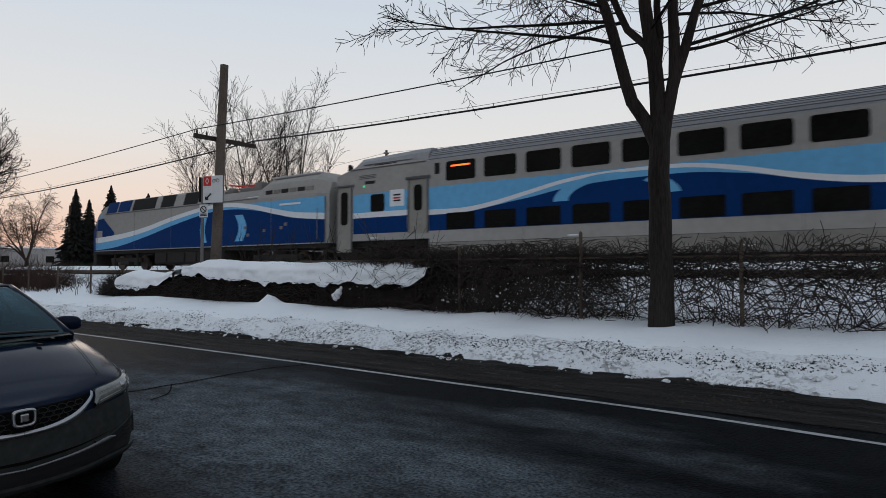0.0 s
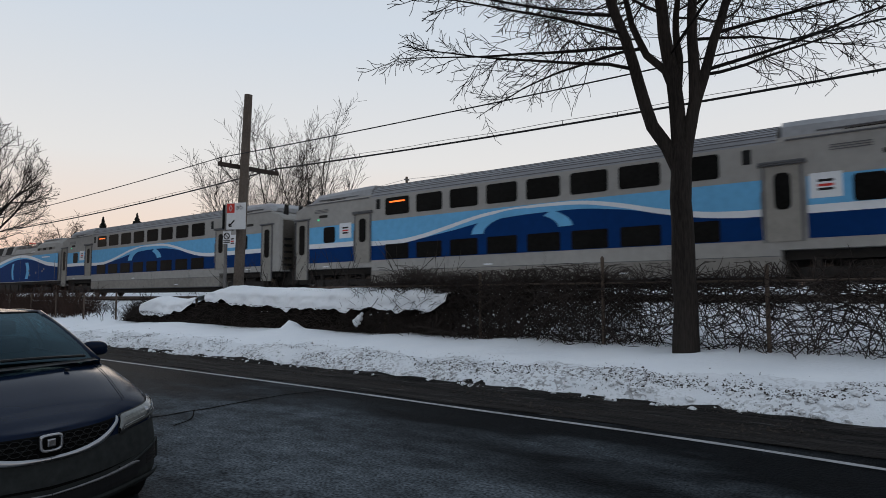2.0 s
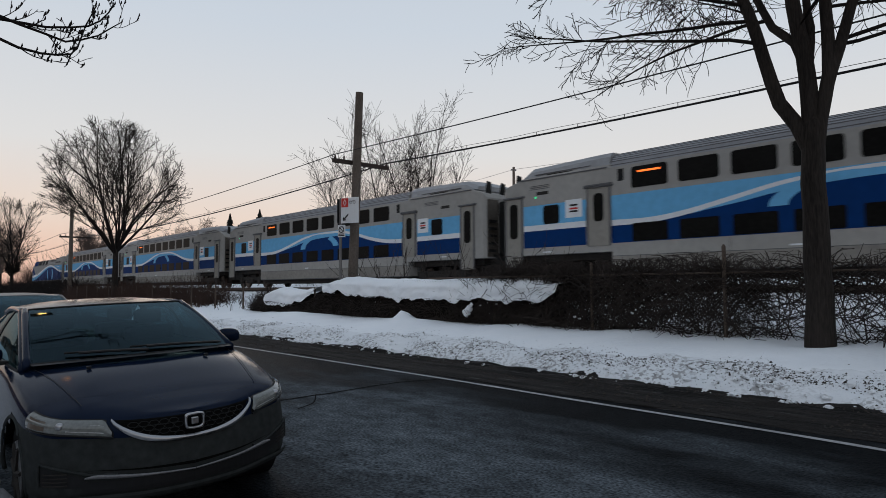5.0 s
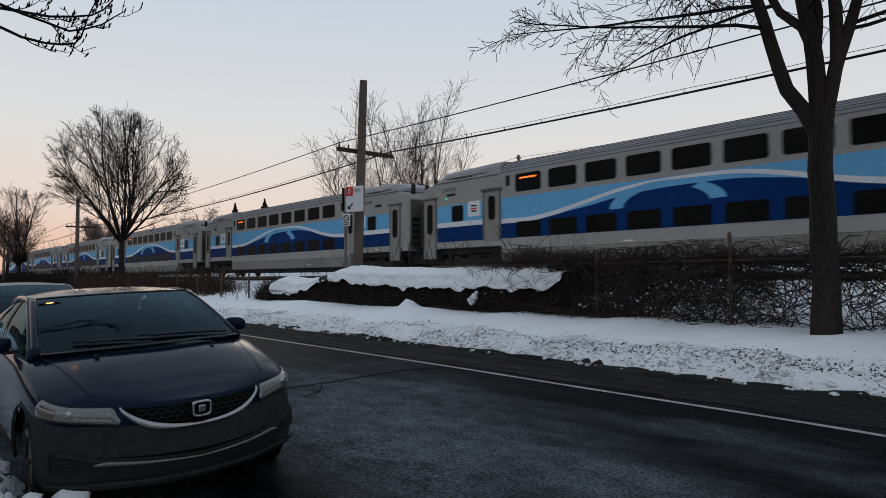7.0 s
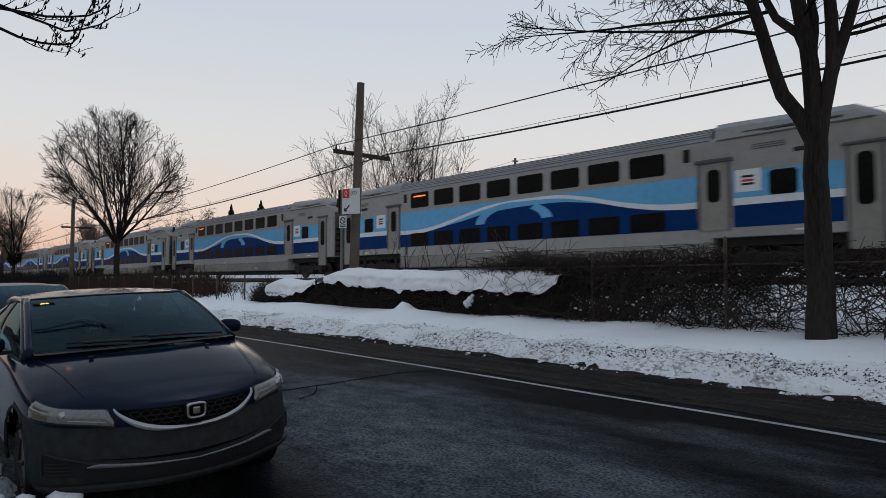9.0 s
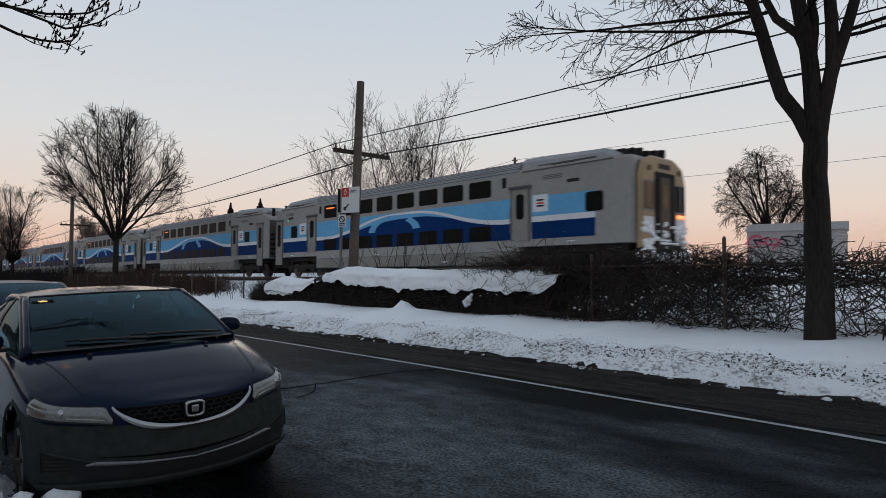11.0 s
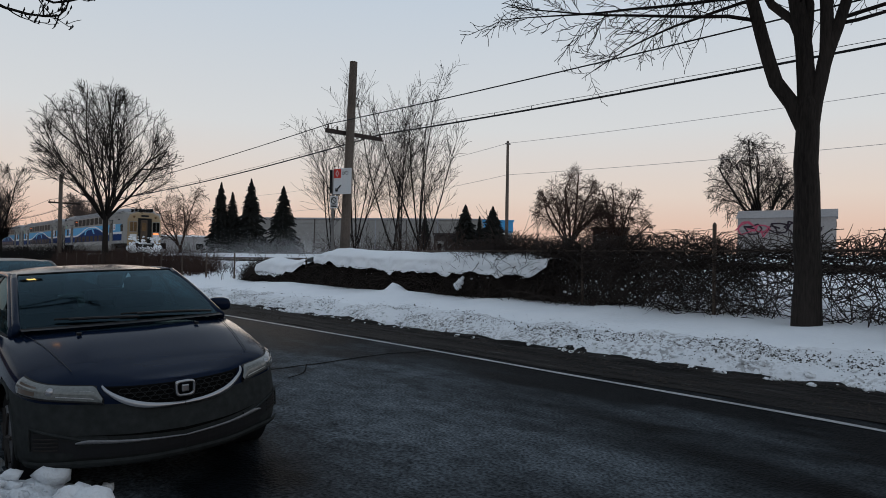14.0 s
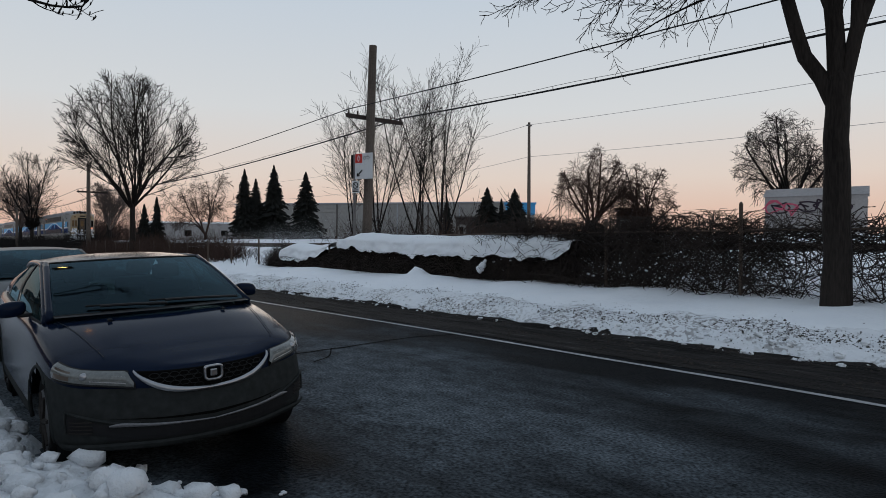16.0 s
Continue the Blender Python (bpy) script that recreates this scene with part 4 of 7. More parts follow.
def build_loco():
    """A dual-mode passenger locomotive, nose at u = 0."""
    c = root("locomotive", pose(0, 0, 0), "blue and silver passenger locomotive with white wave stripe", "locomotive")
    L = 21.1

    def ring(u, w, zs, top):
        half = [(w, 1.12), (w, zs), (w - 0.18, min(zs + 0.62, top)), (max(w - 0.55, 0.2), top), (0.2, top + 0.03)]
        return [(u, -y, z) for y, z in half] + [(u, y, z) for y, z in half[::-1]]
    part("body", loft([ring(0.0, 1.15, 1.75, 2.05), ring(0.18, 1.36, 2.3, 2.70), ring(0.75, 1.47, 2.9, 3.40), ring(1.5, 1.50, 3.15, 3.85), ring(3.2, 1.50, 3.30, 4.10), ring(12.0, 1.50, 3.30, 4.10), ring(12.02, 1.50, 3.28, 3.70), ring(16.4, 1.50, 3.28, 3.70), ring(16.9, 1.50, 3.28, 4.16), ring(20.2, 1.50, 3.28, 4.2), ring(L, 1.42, 3.2, 3.7)]), M_SILVER, c)
    S = 1.503
    wave = curve_of([(0.15, 1.75), (2.0, 1.82), (4.5, 2.0), (6.7, 2.27), (9.0, 2.66), (11.5, 3.0), (13.0, 3.12), (14.5, 3.10), (16.0, 2.93), (17.5, 2.65), (19.0, 2.4), (20.9, 2.25)])
    us = steps(0.75, 20.9, 70)
    lw = lambda u: 0.09 + 0.07 * abs(u - 13) / 12
    part("white_wave", ribbon(us, lambda u: wave(u) - lw(u), lambda u: wave(u) + lw(u), -S, 0.006), M_WHITE, c)
    lb = curve_of([(0.7, 0.42), (3, 0.42), (6, 0.30), (9.6, 0.24), (13, 0.16), (16, 0.05), (17, 0.0), (21, 0.0)])
    part("light_blue_wave", ribbon(us, lambda u: wave(u) - lw(u) - max(0.002, lb(u)), lambda u: wave(u) - lw(u), -S), M_LBLUE, c)
    part("dark_blue_flank", ribbon(us, lambda u: 1.16, lambda u: max(1.165, wave(u) - lw(u) - max(0.002, lb(u))), -S), M_DBLUE, c)
    part("light_blue_rear", ribbon(steps(15.6, 20.9, 20), lambda u: wave(u) + lw(u), lambda u: max(wave(u) + lw(u) + 0.002, 3.1), -S), M_LBLUE, c)
    bm = ribbon(steps(1.55, 3.0, 6), lambda u: wave(u) + lw(u), lambda u: 3.1 - max(0, u - 1.6) * 0.65, -S)
    part("cab_side_blue", bm, M_DBLUE, c)
    part("nose_blue", loft([[(u - 0.012, y, z) for u, y, z in ring(0.0, 1.16, 1.76, 2.06)], [(u - 0.004, y * 1.004, z + 0.006) for u, y, z in ring(0.18, 1.365, 2.3, 2.71)], [(u, y * 1.004, z + 0.01) for u, y, z in ring(0.74, 1.475, 2.9, 3.41)]], caps=True), M_DBLUE, c, "dark blue sloped nose")
    part("nose_light_stripe", loft([[(-0.03, y, z) for y, z in ((-1.17, 1.3), (-1.17, 1.72), (1.17, 1.72), (1.17, 1.3))], [(0.76, y, z) for y, z in ((-1.485, 1.3), (-1.485, 1.8), (1.485, 1.8), (1.485, 1.3))]]), M_LBLUE, c)
    # arch marks
    for x0, x1, bend in ((12.0, 12.4, -0.18), (14.7, 15.3, 0.30)):
        bm = bmesh.new()
        prev = None
        for k in range(9):
            z = 1.35 + 1.25 * k / 8
            dx = bend * math.sin(math.pi * k / 8)
            cur = (bm.verts.new((x0 + dx, -S - 0.008, z)), bm.verts.new((x1 + dx, -S - 0.008, z)))
            if prev:
                bm.faces.new((prev[0], prev[1], cur[1], cur[0]))
            prev = cur
        part("arch_mark", bm, M_LBLUE, c)
    # windows and louvres on the sloped upper side
    tilt = lambda x0, x1, z0, z1: [(x0, -1.50 + (z0 - 3.30) * 0.29, z0), (x1, -1.50 + (z0 - 3.30) * 0.29, z0), (x1, -1.50 + (z1 - 3.30) * 0.29, z1), (x0, -1.50 + (z1 - 3.30) * 0.29, z1)]
    for x0, x1, m_, nm in ((2.0, 3.2, M_DBLUE, "blue_roof_panel"), (3.35, 4.7, M_DBLUE, "blue_roof_panel"), (5.0, 7.4, M_RUBBER, "louvre"), (8.0, 9.3, M_RUBBER, "louvre"), (10.2, 11.5, M_RUBBER, "louvre")):
        q = tilt(x0, x1, 3.36, 3.99)
        bm = loft([[(p[0], p[1] + 0.03, p[2]) for p in q], [(p[0], p[1] - 0.02, p[2] + 0.006) for p in q]])
        part(nm, bm, m_, c)
    part("cab_window", side_panel(0.98, 1.5, 2.35, 2.95, -S + 0.01, 0.012, 0.05), M_GLASSDK, c)
    part("windscreen", loft([[(0.16, y, 2.36) for y in (-1.15,)] + [(0.16, 1.15, 2.36), (0.66, 1.25, 3.02), (0.66, -1.25, 3.02)], [(0.10, -1.15, 2.44), (0.10, 1.15, 2.44), (0.60, 1.25, 3.10), (0.60, -1.25, 3.10)]]), M_GLASSDK, c)
    part("headlamp", cyl((0.02, -0.8, 1.95), (-0.06, -0.8, 1.95), 0.1, sides=12), M_WHITE, c)
    # cab quarter in blue, roof gutter, rear hood louvres, hood lids and battery boxes
    part("cab_quarter_panel", loft([[(0.80, -1.512, 2.34), (2.25, -1.512, 2.34), (1.75, -1.512, 3.06), (1.02, -1.512, 3.02)], [(0.80, -1.45, 2.34), (2.25, -1.45, 2.34), (1.75, -1.45, 3.06), (1.02, -1.45, 3.02)]]), M_DBLUE, c)
    part("cab_brow_panel", loft([[(1.05, -1.500, 3.10), (1.85, -1.515, 3.14), (1.95, -1.35, 3.72), (1.5, -1.33, 3.62)], [(1.05, -1.40, 3.10), (1.85, -1.42, 3.14), (1.95, -1.27, 3.72), (1.5, -1.25, 3.62)]]), M_LBLUE, c)
    part("roof_gutter", box(1.9, 16.4, -S - 0.02, -S + 0.02, 3.27, 3.32, 0.006), M_RIB, c)
    for k in range(6):
        part("hood_louvre", box(16.95 + 0.55 * k, 17.4 + 0.55 * k, -1.475, -1.43, 3.42, 3.60, 0.01), M_SILVERLOW if k % 2 else M_UNDER, c)
    part("rear_hood_lid", box(16.9, 20.1, -1.05, 1.05, 4.16, 4.27, 0.04), M_HOOD, c)
    for x0, w in ((7.4, 1.1), (8.7, 1.5), (10.4, 0.9), (11.5, 1.6)):
        part("tank_cover", box(x0, x0 + w, -1.42, -1.34, 0.40, 0.92, 0.03), M_UNDER, c)
    for x0 in (5.3, 9.1, 13.7, 17.4):
        part("side_seam", box(x0 - 0.008, x0 + 0.008, -S - 0.009, -S, 1.16, 3.26), M_RIB, c)
    for x0, x1 in ((1.0, 1.05), (20.5, 20.55)):
        part("handrail", cyl((x0, -S - 0.05, 1.3), (x0, -S - 0.05, 2.6), 0.016, sides=6), M_GALV, c)
    # pantograph deck
    bm = bmesh.new()
    add_box(bm, 12.8, 13.6, -0.8, 0.8, 3.7, 3.95, 0.04)
    add_box(bm, 14.2, 15.6, -0.9, 0.9, 3.7, 4.0, 0.04)
    add_box(bm, 12.1, 12.5, -1.1, -0.7, 3.7, 4.05, 0.03)
    add_box(bm, 13.7, 14.1, -1.2, -0.9, 3.7, 3.98, 0.03)
    add_box(bm, 15.8, 16.3, -1.2, -0.2, 3.7, 4.12, 0.03)
    part("roof_equipment", bm, M_GALV, c)
    bm = bmesh.new()
    for y in (-0.5, 0.5):
        add_cyl(bm, (12.6, y, 3.95), (15.2, y, 4.12), 0.04, sides=6)
        add_cyl(bm, (15.2, y, 4.12), (13.2, y, 4.22), 0.03, sides=6)
    add_cyl(bm, (13.2, -0.8, 4.24), (13.2, 0.8, 4.24), 0.04, sides=6)
    part("pantograph", bm, M_SIGNRED, c, "folded red pantograph")
    bm = bmesh.new()
    for x0, x1 in ((15.6, 18.3), (17.6, 20.1)):
        add_box(bm, x0, x1, -1.46, -1.36, 3.32, 3.40)
    add_box(bm, 18.0, 19.4, -1.535, -1.49, 2.86, 2.94)
    part("gutter_strip", bm, M_WHITE, c)
    for x0, z in ((15.4, 1.9), (15.6, 1.55), (16.8, 1.72), (18.0, 1.8), (18.3, 1.95)):
        part("equipment_plate", box(x0, x0 + 0.20, -S - 0.01, -S, z, z + 0.14), M_GALV, c)
    bm = bmesh.new()
    add_box(bm, 0.1, L - 0.1, -1.35, 1.35, 0.95, 1.12)
    add_box(bm, 7.2, 13.6, -1.35, 1.35, 0.32, 1.0, 0.08)
    add_box(bm, 0.0, 0.4, -1.3, 1.3, 0.25, 1.1, 0.05)
    part("underframe", bm, M_UNDER, c)
    bogie(c, 3.9)
    bogie(c, L - 3.6)
    return c


# ---- trees ----
def grow(V, F, rng, p, d, length, r, level, cfg, path=None):
    """One limb and its offshoots, appended to V and F."""
    n = cfg["segs"][level]
    pts, rad = [p.copy()], [r]
    tip = r * cfg["tip"][level]
    cur, dr = p.copy(), d.normalized()
    dirs = [dr]
    if path:
        n = len(path) - 1
        pts, dirs = list(path), [(path[1] - path[0]).normalized()] + [(b - a).normalized() for a, b in zip(path, path[1:])]
        rad = [r + (tip - r) * i / n for i in range(n + 1)]
    for i in range(0 if path else n):
        w = cfg["wander"][level]
        dr = (dr + Vector((rng.gauss(0, w), rng.gauss(0, w), rng.gauss(0, w))) + Vector((0, 0, cfg["lift"][level]))).normalized()
        cur = cur + dr * (length / n)
        hull = cfg.get("hull")
        if hull and i and (cur.x ** 2 + cur.y ** 2) / hull[1] ** 2 + ((cur.z - hull[0]) / hull[2]) ** 2 > 0.85 + 0.42 * rng.random():
            break
        pts.append(cur)
        dirs.append(dr)
        rad.append(max(cfg.get("rmin", 0.004), r + (tip - r) * (i + 1) / n))
    n = len(pts) - 1
    tube(V, F, pts, rad, cfg["sides"][level])
    if level + 1 >= len(cfg["segs"]):
        return pts
    kids = cfg["kids"][level]
    lo = cfg["from"][level]
    for k in range(kids):
        f = lo + (1 - lo) * (k + rng.random()) / kids
        x = min(f * n, n - 1e-6)
        i = int(x)
        q = pts[i].lerp(pts[i + 1], x - i)
        dd = dirs[i + 1]
        side = dd.orthogonal().normalized()
        side.rotate(Matrix.Rotation(rng.uniform(0, 2 * math.pi), 3, dd))
        a = radians(rng.uniform(*cfg["angle"][level]))
        nd = dd * math.cos(a) + side * math.sin(a)
        rr = (rad[i] + (rad[i + 1] - rad[i]) * (x - i)) * rng.uniform(*cfg["ratio"][level])
        ll = length * rng.uniform(*cfg["len"][level]) * (1.15 - 0.5 * f * cfg.get("taper", 1))
        grow(V, F, rng, q, nd, ll, rr, level + 1, cfg)
    return pts


def trunk_of(pts, radii, sides=14, bark=0.012):
    V, F = [], []
    tube(V, F, [Vector(p) for p in pts], radii, sides)
    V = [Vector(v) + Vector((noise.noise(Vector(v) * 6), noise.noise(Vector(v) * 6 + Vector((9, 0, 0))), 0)) * bark for v in V]
    return V, F


limb_paths = {}


def build_tree(label, base, height, trunk_r, fork, cfg, seed, limbs, spread, twig=None, lean=(0, 0), bark=None, stems=None, dome=None):
    """A bare tree: trunk to the fork, then rising limbs that branch three more times."""
    rng = random.Random(seed)
    t = root("tree", pose(*base), label, "tree")
    pts, rad = [], []
    for k in range(9):
        f = k / 8
        pts.append((lean[0] * f + 0.03 * rng.uniform(-1, 1) * (k > 0), lean[1] * f, fork * f - 0.1 * (k == 0)))
        rad.append(trunk_r * (1.12 - 0.12 * min(1, f * 5)) * (1 - 0.22 * f))
    for up, k in ((0.10, 0.86), (0.22, 0.6), (0.32, 0.25)):
        pts.append((pts[8][0], pts[8][1], fork + up * min(1, trunk_r / 0.2)))
        rad.append(rad[8] * k)
    V, F = trunk_of(pts, rad)
    thing("trunk", V, F, bark or M_BARK, t, smooth=True)
    V, F = [], []
    top = Vector(pts[8])
    for knots, r in stems or ():
        # a main stem bent through a few knots: sideways, depth, height
        cs = [curve_of([(q[2], q[i]) for q in knots]) for i in (0, 1)]
        path = []
        for z in steps(knots[0][2], knots[-1][2], 16):
            w = 0.03 * noise.noise(Vector((z * 2.2, r * 90, 0)))
            a, b = cs[0](z) + w, cs[1](z) + w
            path.append(Vector((0.95 * a - 0.31 * b, 0.31 * a + 0.95 * b, z)))
        limb_paths.setdefault(t.name, []).append(grow(V, F, rng, path[0], Vector((0, 0, 1)), 4.4, r, 0, cfg, path))
    for k in range(0 if stems else limbs):
        az = 2 * math.pi * (k + rng.uniform(-0.25, 0.25)) / limbs
        inc = radians(rng.uniform(*spread))
        d = Vector((math.cos(az) * math.sin(inc), math.sin(az) * math.sin(inc), math.cos(inc)))
        p = top - Vector((0, 0, rng.uniform(0, 0.12) * fork))
        length = (height - fork) * rng.uniform(0.8, 1.05)
        if dome:
            # limbs fan out evenly and end on a rounded crown
            cz, wide, tall = dome
            inc = radians(3 + 47 * ((k + 0.5) / limbs) ** 0.6)
            az = 2.39996 * k + rng.uniform(-0.2, 0.2)
            d = Vector((math.cos(az) * math.sin(inc), math.sin(az) * math.sin(inc), math.cos(inc)))
            length = next((q / 20 for q in range(240, 20, -1) if ((d.x ** 2 + d.y ** 2) * (q / 20) ** 2) / wide ** 2 + ((p.z + d.z * q / 20 - cz) / tall) ** 2 < 1), 3.0)
        limb = grow(V, F, rng, p, d, length, trunk_r * rng.uniform(*cfg.get("base", (0.42, 0.6))), 0, cfg)
        limb_paths.setdefault(t.name, []).append(limb)
    thing("crown", V, F, twig or M_TWIG, t, smooth=True)
    return t


def build_trees():
    round_cfg = dict(segs=[6, 5, 4, 3], sides=[6, 5, 3, 3], kids=[8, 7, 5], tip=[0.35, 0.35, 0.4, 0.5], wander=[0.05, 0.09, 0.12, 0.15], lift=[0.09, 0.06, 0.05, 0.03],
                     angle=[(25, 48), (25, 50), (25, 55)], ratio=[(0.4, 0.6), (0.4, 0.6), (0.45, 0.7)], len=[(0.42, 0.66), (0.36, 0.56), (0.35, 0.6)], rmin=0.011, **{"from": [0.25, 0.2, 0.15]})
    dome_cfg = dict(round_cfg, segs=[9, 7, 5, 3], kids=[11, 6, 4], lift=[0.03, 0.03, 0.03, 0.02], ratio=[(0.40, 0.56), (0.42, 0.6), (0.5, 0.7)], wander=[0.07, 0.08, 0.10, 0.12], angle=[(20, 42), (20, 42), (22, 48)],
                    len=[(0.36, 0.60), (0.40, 0.62), (0.35, 0.55)], rmin=0.0115, base=(0.36, 0.50), taper=0.9)
    dome_cfg["from"] = [0.16, 0.15, 0.1]
    # the street tree by the kerb: spreading limbs, long drooping twigs
    cfg = dict(segs=[8, 8, 7, 5], sides=[8, 5, 4, 3], kids=[13, 10, 7], tip=[0.3, 0.25, 0.3, 0.5], wander=[0.05, 0.09, 0.14, 0.18], lift=[0.02, 0.03, -0.01, -0.02],
               angle=[(45, 78), (30, 60), (30, 65)], ratio=[(0.30, 0.42), (0.35, 0.5), (0.4, 0.6)], len=[(0.55, 0.8), (0.35, 0.55), (0.35, 0.6)], rmin=0.0072, taper=0.7, base=(0.5, 0.66), **{"from": [0.42, 0.15, 0.12]})
    stems = [([(-0.05, 0, 3.3), (-0.14, 0, 3.58), (-0.38, -0.02, 3.88), (-0.56, -0.06, 4.39), (-0.69, -0.15, 4.95), (-0.84, -0.3, 5.5), (-1.25, -0.7, 6.7), (-1.75, -1.1, 8.0), (-2.1, -1.4, 9.4)], 0.128),
             ([(-0.02, 0, 3.3), (-0.03, 0.02, 4.1), (-0.08, 0.03, 4.6), (-0.15, 0.05, 4.95), (-0.33, 0.1, 5.23), (-0.56, 0.2, 5.5), (-0.85, 0.5, 6.4), (-1.0, 0.7, 7.6), (-1.1, 0.9, 9.0)], 0.092),
             ([(0.0, 0, 3.3), (-0.02, 0.02, 4.1), (-0.06, 0.03, 4.67), (-0.18, 0.05, 5.5), (-0.30, -0.2, 6.8), (-0.25, -0.5, 8.3), (-0.3, -0.6, 9.8)], 0.155),
             ([(0.06, 0, 3.3), (0.13, 0, 3.82), (0.25, 0.02, 4.39), (0.27, 0.04, 5.06), (0.24, 0.1, 5.5), (0.3, 0.3, 6.8), (0.45, 0.6, 8.2), (0.5, 0.9, 9.6)], 0.125),
             ([(0.08, 0, 3.4), (0.15, 0, 3.86), (0.27, 0.02, 4.42), (0.43, 0.05, 4.84), (0.58, 0.15, 5.5), (0.95, 0.4, 6.6), (1.4, 0.7, 8.0), (1.8, 0.9, 9.2)], 0.115),
             ([(-0.02, 0, 4.2), (0.0, 0.05, 4.7), (0.02, 0.1, 5.2), (-0.02, 0.2, 5.6), (0.05, 0.5, 7.0), (0.1, 0.8, 8.6)], 0.085)]
    street = build_tree("tall bare street tree with dark ridged bark and drooping twigs", (-3.69, 11.3, 0.42), 10.4, 0.214, 3.6, cfg, 11, 5, (8, 26), twig=M_BARK, stems=stems)
    # long low boughs reaching out over the road and along the fence
    rng = random.Random(71)
    bough = dict(segs=[9, 7, 6], sides=[6, 4, 3], kids=[13, 8], tip=[0.22, 0.3, 0.6], wander=[0.05, 0.12, 0.18], lift=[0.015, 0.012, -0.01], angle=[(28, 62), (28, 60)],
                 ratio=[(0.3, 0.45), (0.4, 0.6)], len=[(0.15, 0.30), (0.3, 0.5)], rmin=0.0064, **{"from": [0.2, 0.12]})
    V, F = [], []
    for k, z, dx, dy, dz, ln in ((0, 5.08, -0.72, -0.70, 0.03, 4.3), (0, 5.45, -0.85, -0.45, 0.0, 4.2), (0, 5.7, -0.45, -0.9, 0.1, 4.0), (1, 5.6, -0.9, 0.2, 0.08, 4.6), (0, 6.0, -0.75, -0.65, 0.06, 4.0),
                                 (3, 4.9, 0.66, 0.75, 0.22, 4.6), (4, 5.0, 0.9, 0.35, 0.22, 4.4), (3, 5.6, 0.4, 0.9, 0.25, 4.2), (2, 5.3, 0.6, -0.6, 0.3, 4.0), (4, 5.7, 0.85, 0.5, 0.2, 4.2)):
        limb = limb_paths[street.name][k]
        for a, b in zip(limb, limb[1:]):
            if a.z <= z <= b.z:
                p = a.lerp(b, (z - a.z) / (b.z - a.z))
                grow(V, F, rng, p, Vector((dx, dy, dz)), ln, 0.034, 0, bough)
                break
    thing("low_bough", V, F, M_TWIG, street, smooth=True)
    build_tree("bare round-crowned street tree beside the railway fence", (-46, 12.0, 0.7), 10.0, 0.20, 3.3, dict(dome_cfg, hull=(7.5, 4.5, 4.6)), 27, 13, (3, 52), dome=(7.5, 4.4, 4.4))
    far = dict(dome_cfg, rmin=0.019)
    build_tree("bare tree far down the road", (-95, 13.0, 0.7), 10.8, 0.24, 2.6, dict(far, hull=(8.4, 4.3, 4.3)), 22, 11, (5, 55), dome=(8.4, 4.3, 4.3))
    build_tree("bare tree far down the road", (-125, 15.5, 0.7), 10, 0.30, 3.5, far, 23, 12, (10, 40), M_HAZETWIG, dome=(7.2, 3.9, 3.0))
    build_tree("bare tree behind the railway line", (-118, 27, 0.9), 10, 0.3, 3.5, far, 24, 6, (10, 40), M_HAZETWIG)
    build_tree("bare tree behind the railway line", (-104, 24, 0.9), 8, 0.3, 2.5, far, 25, 6, (10, 40), M_HAZETWIG)
    # the leaning clump of slender trunks behind the track
    slim = dict(segs=[8, 5, 4], sides=[5, 3, 3], kids=[20, 8], tip=[0.2, 0.3, 0.5], wander=[0.04, 0.09, 0.12], lift=[0.03, 0.08, 0.04], angle=[(20, 45), (25, 50)],
                ratio=[(0.28, 0.45), (0.4, 0.6)], len=[(0.20, 0.36), (0.35, 0.6)], rmin=0.010, **{"from": [0.22, 0.15]})
    rng = random.Random(8)
    for x, y, h in ((-42.5, 27, 12.0), (-40.5, 28, 11.0), (-38.5, 26.5, 12.4), (-34.6, 27, 12.0), (-32.6, 27.5, 12.2), (-30.4, 26, 10.2), (-36.3, 29, 10.5)):
        build_tree("slender bare tree in a clump behind the track", (x, y, 0.85), h, 0.12, 1.2, slim, rng.randint(0, 999), 3, (4, 30), M_TWIG)
    # weeping trees over the far field
    weep = dict(segs=[7, 6, 6, 4], sides=[5, 4, 3, 3], kids=[8, 8, 6], tip=[0.3, 0.3, 0.4, 0.5], wander=[0.10, 0.12, 0.12, 0.12], lift=[0.01, -0.03, -0.10, -0.14],
                angle=[(25, 55), (30, 60), (25, 60)], ratio=[(0.4, 0.6), (0.4, 0.6), (0.45, 0.6)], len=[(0.4, 0.6), (0.4, 0.6), (0.4, 0.7)], rmin=0.013, **{"from": [0.15, 0.15, 0.1]})
    build_tree("bare weeping tree beyond the railway", (-35.8, 48.5, 1.0), 9.0, 0.25, 1.6, dict(weep, hull=(4.8, 3.6, 4.7)), 31, 9, (8, 36), M_TWIG_RED)
    build_tree("bare weeping tree beyond the railway", (-32.4, 51, 1.0), 7.6, 0.22, 1.2, dict(weep, hull=(4.0, 3.0, 3.9)), 35, 8, (8, 36), M_TWIG_RED)
    build_tree("bare weeping tree beside a painted hut", (-21.9, 56.3, 1.0), 11.0, 0.28, 3.2, dict(weep, hull=(6.4, 4.4, 5.3)), 32, 10, (6, 40), M_TWIG)
    build_tree("bare reddish tree beyond the railway", (-75, 27.5, 1.0), 8.0, 0.2, 1.5, weep, 33, 6, (12, 45), M_TWIG_RED)


